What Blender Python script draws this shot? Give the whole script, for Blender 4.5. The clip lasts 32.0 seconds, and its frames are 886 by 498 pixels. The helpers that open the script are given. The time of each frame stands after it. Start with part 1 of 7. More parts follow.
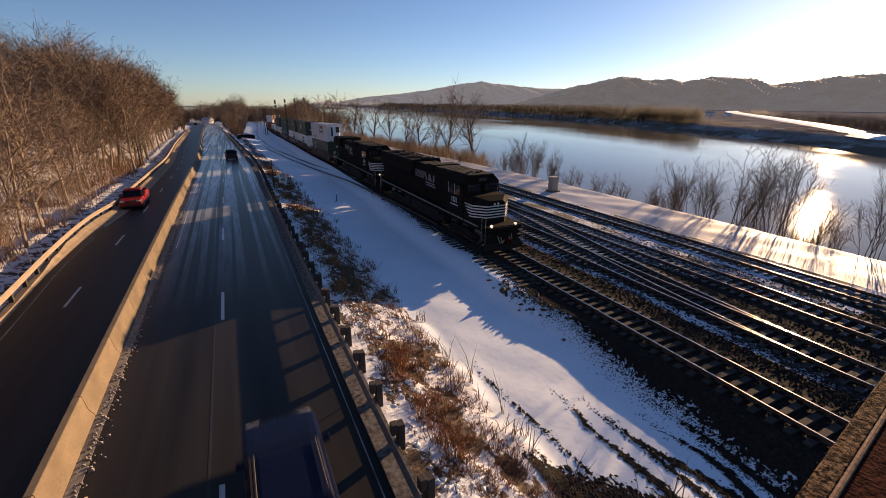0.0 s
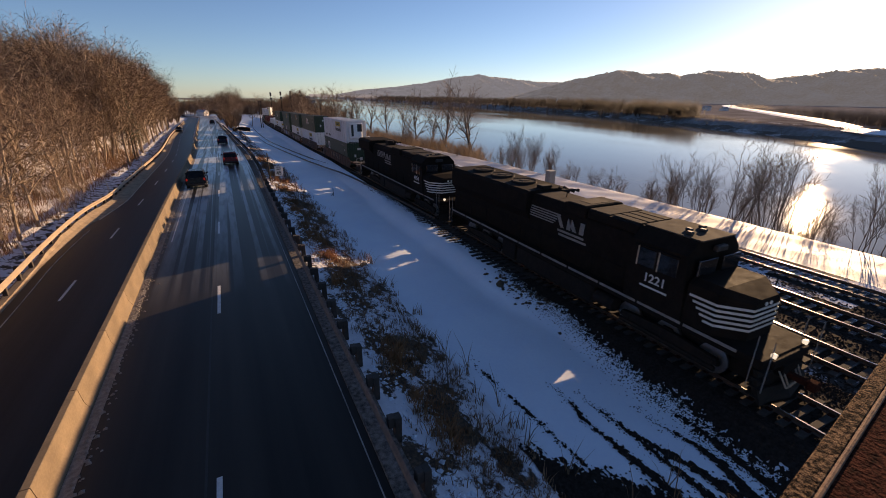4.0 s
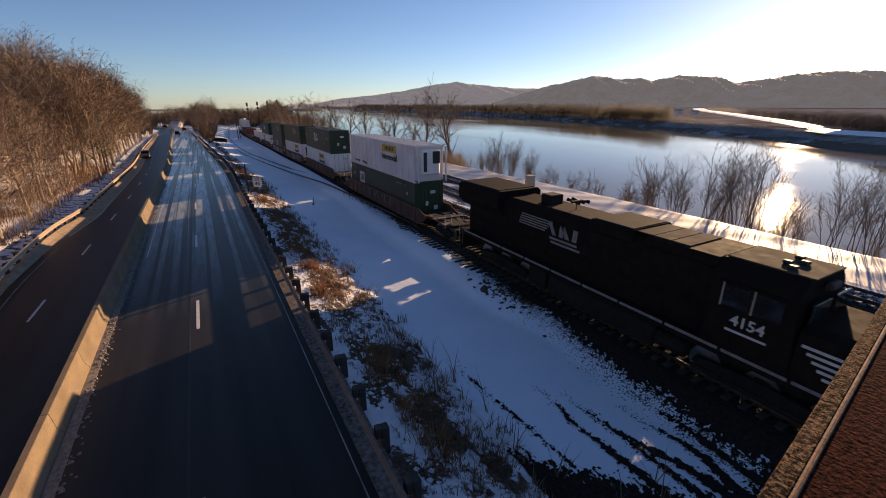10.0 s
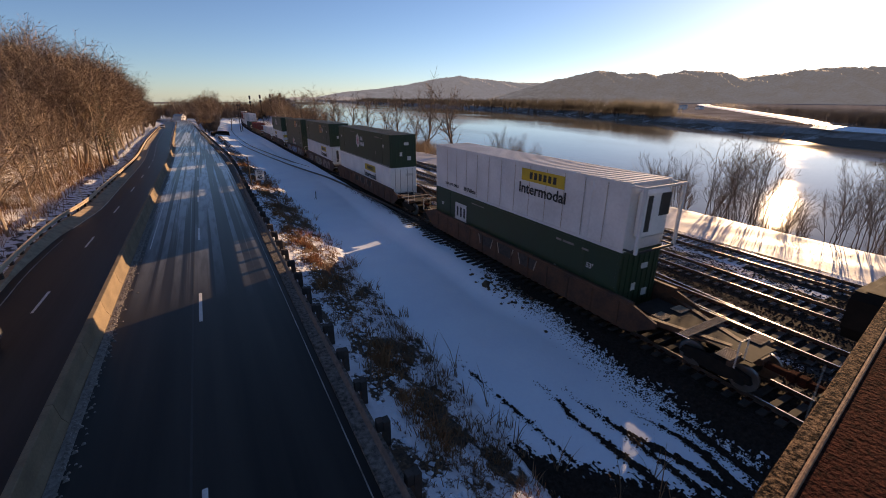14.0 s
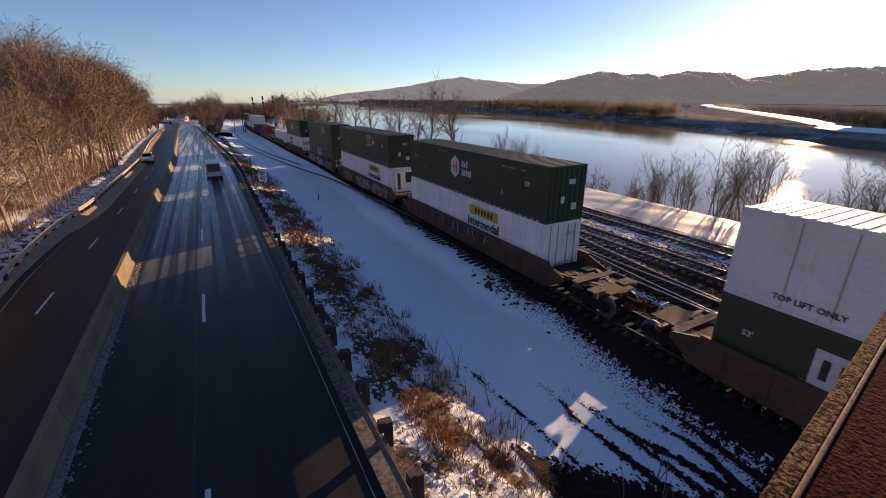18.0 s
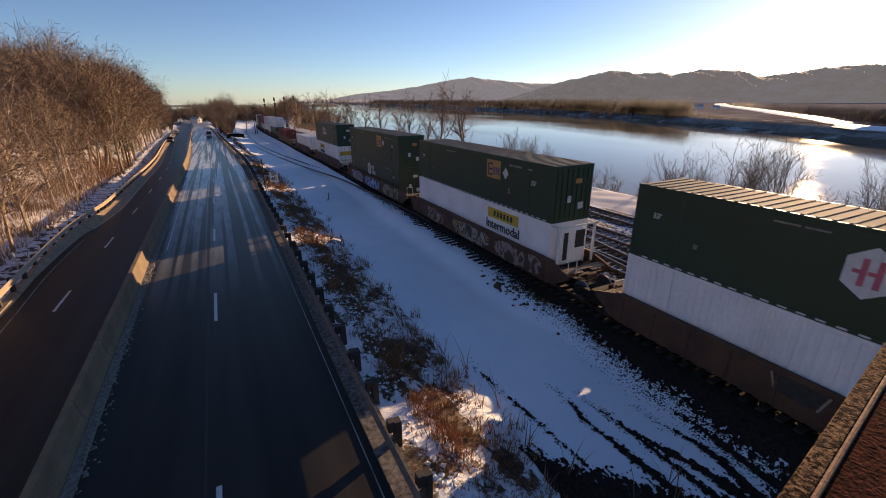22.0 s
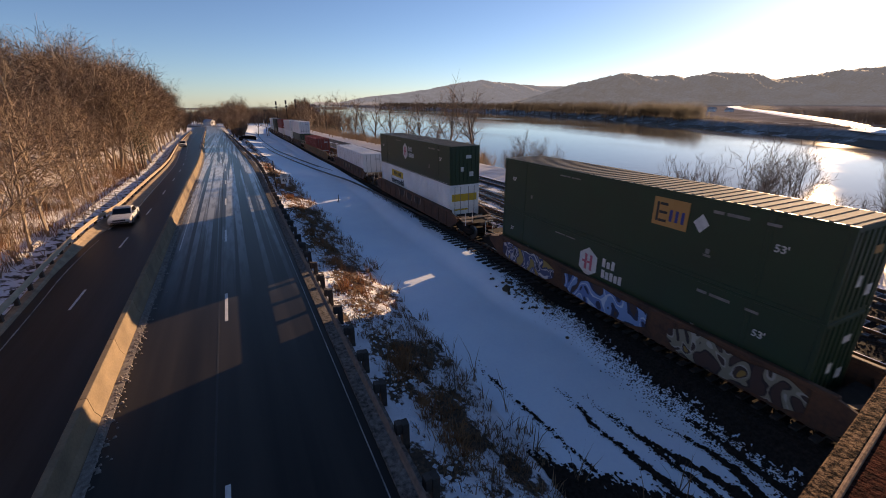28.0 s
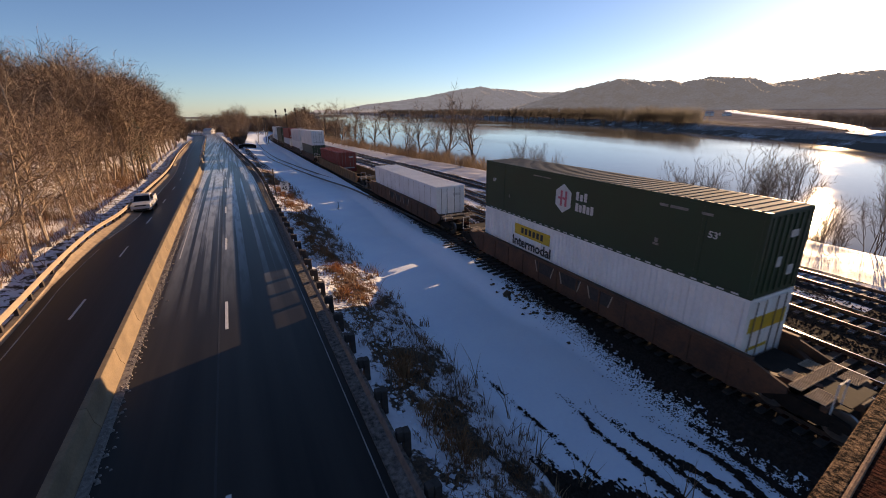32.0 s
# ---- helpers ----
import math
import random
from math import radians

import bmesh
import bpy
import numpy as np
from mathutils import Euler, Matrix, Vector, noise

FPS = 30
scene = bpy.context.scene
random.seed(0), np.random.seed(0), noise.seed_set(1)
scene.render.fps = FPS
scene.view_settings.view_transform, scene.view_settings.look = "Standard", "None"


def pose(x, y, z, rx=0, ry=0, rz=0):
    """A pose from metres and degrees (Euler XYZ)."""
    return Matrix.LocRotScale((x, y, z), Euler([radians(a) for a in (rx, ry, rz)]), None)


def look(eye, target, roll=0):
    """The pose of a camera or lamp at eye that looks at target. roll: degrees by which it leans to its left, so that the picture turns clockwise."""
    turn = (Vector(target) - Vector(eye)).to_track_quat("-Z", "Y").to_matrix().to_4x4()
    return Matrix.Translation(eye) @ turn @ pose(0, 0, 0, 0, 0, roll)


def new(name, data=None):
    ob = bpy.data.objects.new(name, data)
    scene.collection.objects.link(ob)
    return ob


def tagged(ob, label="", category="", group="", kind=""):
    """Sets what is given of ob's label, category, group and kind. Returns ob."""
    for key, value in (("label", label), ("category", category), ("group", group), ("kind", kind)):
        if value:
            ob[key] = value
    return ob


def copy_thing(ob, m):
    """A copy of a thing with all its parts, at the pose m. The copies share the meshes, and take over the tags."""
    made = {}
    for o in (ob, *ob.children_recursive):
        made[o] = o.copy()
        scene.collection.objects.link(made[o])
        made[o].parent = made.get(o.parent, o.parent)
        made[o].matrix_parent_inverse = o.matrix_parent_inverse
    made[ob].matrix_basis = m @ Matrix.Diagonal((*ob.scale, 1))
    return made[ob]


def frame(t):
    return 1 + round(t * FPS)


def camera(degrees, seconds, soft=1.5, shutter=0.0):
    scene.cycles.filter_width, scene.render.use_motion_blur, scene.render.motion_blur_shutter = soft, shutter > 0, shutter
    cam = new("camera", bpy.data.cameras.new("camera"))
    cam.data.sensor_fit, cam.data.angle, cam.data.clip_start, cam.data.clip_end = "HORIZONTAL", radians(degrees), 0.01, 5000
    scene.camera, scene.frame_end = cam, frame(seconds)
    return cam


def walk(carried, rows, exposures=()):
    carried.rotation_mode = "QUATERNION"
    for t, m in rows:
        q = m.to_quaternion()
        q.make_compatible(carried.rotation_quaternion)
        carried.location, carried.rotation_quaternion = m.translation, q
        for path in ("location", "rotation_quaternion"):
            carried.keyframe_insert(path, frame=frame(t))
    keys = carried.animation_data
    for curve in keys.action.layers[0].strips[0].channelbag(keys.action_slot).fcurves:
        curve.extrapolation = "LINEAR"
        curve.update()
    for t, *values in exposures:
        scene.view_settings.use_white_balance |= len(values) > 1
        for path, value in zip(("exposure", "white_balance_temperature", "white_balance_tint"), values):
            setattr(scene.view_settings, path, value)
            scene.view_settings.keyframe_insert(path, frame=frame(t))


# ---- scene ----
# The eye stands still on an overpass and only turns a little.
EYE = (0.0, 0.0, 8.91)
cam = camera(93.3, 32.0, soft=0.95, shutter=0.3)
TURNS = (
    (0.0, 70.78, -0.52, -26.31), (0.5, 70.63, -0.59, -26.31), (1.0, 70.42, -0.67, -26.30),
    (1.5, 70.20, -0.74, -26.26), (2.0, 69.99, -0.81, -26.22), (2.5, 69.87, -0.81, -26.22),
    (3.0, 69.87, -0.77, -26.30), (3.5, 69.88, -0.77, -26.43), (5.5, 70.30, -0.46, -27.74),
    (6.0, 70.41, -0.37, -27.96), (6.5, 70.50, -0.27, -28.21), (7.0, 70.58, -0.17, -28.49),
    (7.5, 70.70, -0.05, -28.86), (8.0, 70.84, 0.12, -29.32), (8.5, 70.90, 0.21, -29.61),
    (9.0, 70.91, 0.18, -29.65), (9.5, 70.90, 0.11, -29.56), (10.0, 70.87, 0.07, -29.45),
    (10.5, 70.85, 0.02, -29.33), (11.0, 70.82, -0.03, -29.21), (11.5, 70.76, -0.06, -29.12),
    (12.0, 70.64, -0.10, -29.07), (12.5, 70.49, -0.15, -29.06), (13.0, 70.36, -0.19, -29.05),
    (13.5, 70.24, -0.22, -29.05), (14.0, 70.15, -0.23, -29.05), (14.5, 70.12, -0.22, -29.05),
    (16.5, 70.10, -0.14, -29.13), (17.0, 70.16, -0.13, -29.06), (17.5, 70.21, -0.13, -28.93),
    (18.0, 70.28, -0.11, -28.76), (18.5, 70.37, -0.07, -28.56), (19.0, 70.42, -0.04, -28.38),
    (19.5, 70.43, -0.03, -28.22), (20.0, 70.43, -0.01, -28.08), (20.5, 70.42, 0.01, -27.94),
    (21.0, 70.40, 0.02, -27.79), (21.5, 70.37, 0.07, -27.65), (22.0, 70.32, 0.16, -27.50),
    (22.5, 70.29, 0.22, -27.37), (23.0, 70.28, 0.22, -27.25), (23.5, 70.30, 0.15, -27.12),
    (24.0, 70.32, 0.07, -26.97), (24.5, 70.34, 0.02, -26.82), (25.0, 70.36, 0.00, -26.71),
    (25.5, 70.37, -0.00, -26.64), (27.5, 70.60, 0.17, -26.28), (28.0, 70.65, 0.18, -26.22),
    (28.5, 70.71, 0.20, -26.18), (29.0, 70.80, 0.22, -26.14), (29.5, 70.90, 0.25, -26.11),
    (30.0, 70.98, 0.31, -26.09), (30.5, 71.08, 0.35, -26.09), (31.0, 71.21, 0.45, -26.16),
    (31.5, 71.37, 0.59, -26.29), (32.0, 71.49, 0.67, -26.37),
)
walk(cam, [(t, pose(*EYE, a, b, c)) for t, a, b, c in TURNS], exposures=[(0, 0.71, 7950, 22), (12, 0.75, 7950, 22), (17, 0.87, 7950, 22), (32, 0.84, 7950, 22)])

# ---- daylight: low winter sun over the river ----
SUN_AZ, SUN_EL = 68.7, 10.95
sky_world = bpy.data.worlds.new("sky")
scene.world = sky_world
sky_world.use_nodes = True
wn = sky_world.node_tree
sky_tex = wn.nodes.new("ShaderNodeTexSky")
sky_tex.sky_type = "NISHITA"
sky_tex.sun_disc = False
sky_tex.sun_elevation = radians(SUN_EL)
sky_tex.sun_rotation = radians(SUN_AZ)
sky_tex.altitude = 200
sky_tex.air_density = 0.74
sky_tex.dust_density = 0.17
sky_tex.ozone_density = 4.2
wn.links.new(sky_tex.outputs[0], wn.nodes["Background"].inputs[0])
wn.nodes["Background"].inputs[1].default_value = 0.094
sun_data = bpy.data.lights.new("sun", "SUN")
sun_data.energy = 4.7
sun_data.angle = radians(0.5)
sun_data.color = (1.0, 0.745, 0.47)
sun = new("sun", sun_data)
sun.matrix_world = look((0, 0, 0), (-math.sin(radians(SUN_AZ)) * math.cos(radians(SUN_EL)),
                                    -math.cos(radians(SUN_AZ)) * math.cos(radians(SUN_EL)), -math.sin(radians(SUN_EL))))
sun.location = (0, 0, 60)


# ---- materials ----
def mat(name, c1, c2=None, scale=3.0, rough=0.7, metal=0.0, bump=0.0, bump_scale=None, fine=None, stretch=None,
        lo=0.35, hi=0.65, rough2=None, emit=None, jitter=0.0, spec=None, relief=None):
    """Two colours mixed by a large and a small noise, with relief; stretch scales the noise along the axes."""
    m = bpy.data.materials.new(name)
    m.use_nodes = True
    nt = m.node_tree
    p = nt.nodes["Principled BSDF"]
    p.inputs["Roughness"].default_value = rough
    p.inputs["Metallic"].default_value = metal
    if spec is not None:
        p.inputs["Specular IOR Level"].default_value = spec
    if emit:
        p.inputs["Emission Color"].default_value = (*emit[:3], 1)
        p.inputs["Emission Strength"].default_value = emit[3]
    c2 = c2 or tuple(x * 0.75 for x in c1)
    tc = nt.nodes.new("ShaderNodeTexCoord")
    mp = nt.nodes.new("ShaderNodeMapping")
    nt.links.new(tc.outputs["Object"], mp.inputs[0])
    mp.inputs["Scale"].default_value = stretch or (1, 1, 1)
    n1 = nt.nodes.new("ShaderNodeTexNoise")
    n1.inputs["Scale"].default_value = scale
    n1.inputs["Detail"].default_value = 5
    nt.links.new(mp.outputs[0], n1.inputs["Vector"])
    n2 = nt.nodes.new("ShaderNodeTexNoise")
    n2.inputs["Scale"].default_value = fine or scale * 9
    n2.inputs["Detail"].default_value = 4
    nt.links.new(mp.outputs[0], n2.inputs["Vector"])
    avg = nt.nodes.new("ShaderNodeMath")
    avg.operation = "MULTIPLY_ADD"
    avg.inputs[1].default_value = 0.35
    nt.links.new(n2.outputs[0], avg.inputs[0])
    half = nt.nodes.new("ShaderNodeMath")
    half.operation = "MULTIPLY"
    half.inputs[1].default_value = 0.65
    nt.links.new(n1.outputs[0], half.inputs[0])
    nt.links.new(half.outputs[0], avg.inputs[2])
    ramp = nt.nodes.new("ShaderNodeValToRGB")
    ramp.color_ramp.elements[0].position = lo
    ramp.color_ramp.elements[1].position = hi
    ramp.color_ramp.elements[0].color = (*c1, 1)
    ramp.color_ramp.elements[1].color = (*c2, 1)
    nt.links.new(avg.outputs[0], ramp.inputs[0])
    col = ramp.outputs[0]
    if jitter:
        oi = nt.nodes.new("ShaderNodeObjectInfo")
        mr = nt.nodes.new("ShaderNodeMapRange")
        mr.inputs[3].default_value = 1 - jitter
        mr.inputs[4].default_value = 1 + jitter
        nt.links.new(oi.outputs["Random"], mr.inputs[0])
        hs = nt.nodes.new("ShaderNodeHueSaturation")
        nt.links.new(mr.outputs[0], hs.inputs["Value"])
        nt.links.new(col, hs.inputs["Color"])
        col = hs.outputs[0]
    nt.links.new(col, p.inputs["Base Color"])
    if rough2 is not None:
        mr = nt.nodes.new("ShaderNodeMapRange")
        mr.inputs[1].default_value = lo
        mr.inputs[2].default_value = hi
        mr.inputs[3].default_value = rough
        mr.inputs[4].default_value = rough2
        nt.links.new(avg.outputs[0], mr.inputs[0])
        nt.links.new(mr.outputs[0], p.inputs["Roughness"])
    if bump:
        bn = nt.nodes.new("ShaderNodeTexNoise")
        bn.inputs["Scale"].default_value = bump_scale or (fine or scale * 9)
        bn.inputs["Detail"].default_value = 6
        nt.links.new(mp.outputs[0], bn.inputs["Vector"])
        bp = nt.nodes.new("ShaderNodeBump")
        bp.inputs["Strength"].default_value = relief or min(1.0, bump * 3)
        bp.inputs["Distance"].default_value = bump
        nt.links.new(bn.outputs[0], bp.inputs["Height"])
        nt.links.new(bp.outputs[0], p.inputs["Normal"])
    return m


M = {}
M["asphalt_old"] = mat("asphalt_old", (0.016, 0.0148, 0.0140), (0.033, 0.0305, 0.0288), 0.6, 0.45, spec=0.26, bump=0.004, bump_scale=60, stretch=(1.6, 0.05, 1))
M["line_white"] = mat("line_white", (0.72, 0.72, 0.70), (0.5, 0.5, 0.49), 6, 0.6)
M["line_worn"] = mat("line_worn", (0.4, 0.4, 0.39), (0.12, 0.12, 0.115), 3, 0.7, stretch=(1, 0.4, 1))
M["line_pale"] = mat("line_pale", (0.62, 0.56, 0.47), (0.36, 0.31, 0.25), 3, 0.7, stretch=(1, 0.4, 1))
M["concrete"] = mat("concrete", (0.235, 0.172, 0.107), (0.145, 0.106, 0.067), 1.2, 0.88, bump=0.006, bump_scale=25, jitter=0.10, fine=14, relief=0.3)
M["grit_pale"] = mat("grit_pale", (0.25, 0.228, 0.206), (0.045, 0.040, 0.036), 7, 0.95, bump=0.03, bump_scale=22, fine=40, relief=0.5, spec=0.1)
M["grit_tan"] = mat("grit_tan", (0.30, 0.17, 0.10), (0.12, 0.06, 0.04), 60, 0.9, bump=0.004, bump_scale=160, relief=0.8)
M["grit"] = mat("grit", (0.16, 0.14, 0.12), (0.32, 0.29, 0.26), 7, 0.95, bump=0.05, bump_scale=16)
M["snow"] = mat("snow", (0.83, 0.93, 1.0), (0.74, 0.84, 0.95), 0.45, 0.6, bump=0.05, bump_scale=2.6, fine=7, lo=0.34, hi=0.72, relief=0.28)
M["snow_patchy"] = mat("snow_patchy", (0.72, 0.76, 0.84), (0.055, 0.042, 0.034), 1.6, 0.9, bump=0.1, relief=0.6, bump_scale=5, fine=6, lo=0.50, hi=0.57)
M["snow_river"] = mat("snow_river", (0.66, 0.65, 0.66), (0.50, 0.49, 0.50), 0.5, 0.55, bump=0.05, bump_scale=1.8, fine=7)
M["soil"] = mat("soil", (0.055, 0.036, 0.024), (0.13, 0.085, 0.05), 2.5, 0.95, bump=0.08, bump_scale=7)
M["soil_dark"] = mat("soil_dark", (0.014, 0.010, 0.008), (0.035, 0.025, 0.019), 6, 0.95, bump=0.03, bump_scale=25, spec=0.1)
M["bank"] = mat("bank", (0.09, 0.065, 0.045), (0.72, 0.72, 0.75), 0.9, 0.9, bump=0.1, bump_scale=3, fine=4, lo=0.5, hi=0.58)
M["forest_floor"] = mat("forest_floor", (0.15, 0.095, 0.055), (0.74, 0.72, 0.72), 0.5, 0.95, bump=0.1, bump_scale=3, fine=3, lo=0.33, hi=0.42)
M["ballast"] = mat("ballast", (0.013, 0.0105, 0.0088), (0.042, 0.033, 0.027), 9, 0.95, spec=0.1, bump=0.06, bump_scale=18)
M["ballast_snow"] = mat("ballast_snow", (0.62, 0.66, 0.74), (0.03, 0.026, 0.024), 1.0, 0.9, bump=0.06, bump_scale=14, fine=11, lo=0.46, hi=0.53, stretch=(1, 0.35, 1))
# earth and snow tones, paled so the colour carries distance haze
M["far_field"] = mat("far_field", (0.14, 0.12, 0.105), (0.36, 0.35, 0.35), 0.04, 1.0, spec=0.0, fine=0.4)
M["rail"] = mat("rail", (0.10, 0.075, 0.06), (0.16, 0.12, 0.10), 8, 0.45, metal=0.7)
M["rail_top"] = mat("rail_top", (0.55, 0.53, 0.50), (0.4, 0.38, 0.36), 8, 0.22, metal=1.0)
M["tie"] = mat("tie", (0.022, 0.018, 0.015), (0.05, 0.041, 0.034), 3, 0.95, bump=0.02, bump_scale=18, jitter=0.25)
M["tie_snow"] = mat("tie_snow", (0.07, 0.06, 0.055), (0.6, 0.63, 0.7), 3, 0.9, bump=0.02, bump_scale=18, jitter=0.2, lo=0.54, hi=0.66)
M["rust"] = mat("rust", (0.080, 0.026, 0.017), (0.016, 0.007, 0.006), 60, 1.0, bump=0.010, bump_scale=85, fine=190, spec=0.02, relief=0.8, lo=0.38, hi=0.62)
M["grit_edge"] = mat("grit_edge", (0.24, 0.15, 0.085), (0.014, 0.010, 0.008), 90, 0.95, bump=0.008, relief=1.0, bump_scale=160, fine=330, spec=0.03, lo=0.42, hi=0.56)
M["galv"] = mat("galv", (0.20, 0.18, 0.16), (0.11, 0.10, 0.095), 5, 0.6, metal=0.5, bump=0.002)
M["galv_tan"] = mat("galv_tan", (0.46, 0.36, 0.25), (0.34, 0.26, 0.18), 2, 0.75, bump=0.003)
M["sand"] = mat("sand", (0.37, 0.285, 0.195), (0.20, 0.15, 0.105), 2.5, 0.95, bump=0.03, bump_scale=14, fine=25)
M["post"] = mat("post", (0.035, 0.029, 0.026), (0.07, 0.057, 0.05), 6, 0.9, bump=0.01, jitter=0.2)
M["loco"] = mat("loco", (0.010, 0.0082, 0.007), (0.020, 0.0155, 0.0125), 2.5, 0.75, rough2=0.9, spec=0.06, fine=14)
M["loco_roof"] = mat("loco_roof", (0.045, 0.040, 0.034), (0.085, 0.074, 0.060), 2.5, 0.8, rough2=0.95, fine=12, spec=0.05)
M["under"] = mat("under", (0.010, 0.008, 0.007), (0.022, 0.017, 0.013), 4, 0.85, spec=0.25)
M["white_paint"] = mat("white_paint", (0.62, 0.62, 0.60), (0.48, 0.48, 0.46), 5, 0.55)
M["white_worn"] = mat("white_worn", (0.26, 0.25, 0.235), (0.15, 0.145, 0.135), 4, 0.65)
M["glass"] = mat("glass", (0.012, 0.014, 0.016), (0.02, 0.022, 0.024), 2, 0.06, spec=0.8)
M["car_glass"] = mat("car_glass", (0.006, 0.007, 0.008), (0.010, 0.011, 0.012), 2, 0.12, spec=0.3)
M["steel"] = mat("steel", (0.3, 0.29, 0.27), (0.2, 0.19, 0.18), 6, 0.4, metal=0.9)
M["cont_green"] = mat("cont_green", (0.014, 0.046, 0.021), (0.018, 0.037, 0.018), 0.7, 0.5, fine=8)
M["cont_white"] = mat("cont_white", (0.84, 0.83, 0.81), (0.68, 0.67, 0.65), 0.6, 0.5, fine=7)
M["cont_grey"] = mat("cont_grey", (0.70, 0.69, 0.68), (0.55, 0.54, 0.53), 0.6, 0.55, fine=7)
M["cont_red"] = mat("cont_red", (0.30, 0.045, 0.03), (0.20, 0.035, 0.025), 0.8, 0.6, fine=8)
M["cont_roof"] = mat("cont_roof", (0.160, 0.178, 0.180), (0.105, 0.122, 0.124), 0.8, 0.8, fine=6, spec=0.08)
M["well"] = mat("well", (0.125, 0.056, 0.027), (0.048, 0.025, 0.016), 1.2, 0.75, fine=9, bump=0.003)
M["well_yellow"] = mat("well_yellow", (0.26, 0.14, 0.045), (0.11, 0.06, 0.03), 1.2, 0.75, fine=9)
M["grate"] = mat("grate", (0.48, 0.40, 0.31), (0.32, 0.26, 0.20), 5, 0.85, metal=0.2, spec=0.15)
M["yellow"] = mat("yellow", (0.62, 0.40, 0.03), (0.5, 0.33, 0.03), 3, 0.55)
M["gold"] = mat("gold", (0.50, 0.26, 0.08), (0.42, 0.21, 0.06), 3, 0.55)
M["pink"] = mat("pink", (0.55, 0.12, 0.16), (0.45, 0.1, 0.13), 3, 0.55)
M["blue_mark"] = mat("blue_mark", (0.03, 0.05, 0.22), (0.03, 0.045, 0.18), 3, 0.55)
M["black"] = mat("black", (0.02, 0.02, 0.02), (0.03, 0.03, 0.03), 4, 0.6)
M["bark"] = mat("bark", (0.13, 0.092, 0.064), (0.58, 0.46, 0.34), 2.0, 0.95, bump=0.02, bump_scale=14, jitter=0.25, stretch=(1, 1, 0.3))
M["twig"] = mat("twig", (0.066, 0.042, 0.027), (0.23, 0.152, 0.100), 0.8, 0.95, jitter=0.3)
M["bark_dark"] = mat("bark_dark", (0.10, 0.07, 0.05), (0.17, 0.125, 0.09), 2.0, 0.95, bump=0.02, jitter=0.25)
M["twig_dark"] = mat("twig_dark", (0.16, 0.108, 0.074), (0.27, 0.19, 0.13), 0.8, 0.95, jitter=0.25)
M["grass"] = mat("grass", (0.44, 0.22, 0.10), (0.26, 0.125, 0.06), 1.5, 0.95, jitter=0.2)
M["weed"] = mat("weed", (0.17, 0.098, 0.058), (0.30, 0.175, 0.10), 1.5, 0.95, jitter=0.2)
M["evergreen"] = mat("evergreen", (0.03, 0.045, 0.02), (0.05, 0.06, 0.03), 1.5, 0.95)
# distance haze over the hills is put in as a faint grey emission
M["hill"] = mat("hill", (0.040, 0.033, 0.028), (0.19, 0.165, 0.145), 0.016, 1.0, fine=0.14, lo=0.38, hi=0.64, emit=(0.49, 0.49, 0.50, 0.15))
# brown and snow patches, both lightened to stand for haze over the river
M["far_bank"] = mat("far_bank", (0.15, 0.125, 0.105), (0.62, 0.61, 0.62), 0.12, 1.0, spec=0.0, fine=1.2, lo=0.52, hi=0.66)
# snow-dusted ridge with a stronger haze glow in its emission
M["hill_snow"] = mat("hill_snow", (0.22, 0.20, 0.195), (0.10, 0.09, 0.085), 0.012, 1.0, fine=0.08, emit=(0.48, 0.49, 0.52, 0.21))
M["far_wood"] = mat("far_wood", (0.048, 0.041, 0.037), (0.085, 0.071, 0.064), 0.15, 1.0, fine=1.5)
M["stone_box"] = mat("stone_box", (0.42, 0.36, 0.30), (0.33, 0.28, 0.23), 5, 0.8)
M["sign_white"] = mat("sign_white", (0.75, 0.75, 0.73), (0.68, 0.68, 0.66), 5, 0.5)
M["rubber"] = mat("rubber", (0.02, 0.02, 0.02), (0.03, 0.03, 0.028), 9, 0.9)
M["lamp_red"] = mat("lamp_red", (0.30, 0.01, 0.01), (0.24, 0.01, 0.01), 5, 0.3, emit=(1, 0.04, 0.02, 0.10))
M["lamp_head"] = mat("lamp_head", (0.8, 0.8, 0.75), (0.7, 0.7, 0.68), 5, 0.2)
M["loco_lamp"] = mat("loco_lamp", (0.9, 0.85, 0.7), (0.9, 0.85, 0.7), 5, 0.2, emit=(1, 0.9, 0.7, 0.5))
M["house_wall"] = mat("house_wall", (0.82, 0.78, 0.74), (0.72, 0.68, 0.64), 0.5, 0.8)
M["house_roof"] = mat("house_roof", (0.3, 0.26, 0.24), (0.5, 0.5, 0.52), 0.7, 0.85)


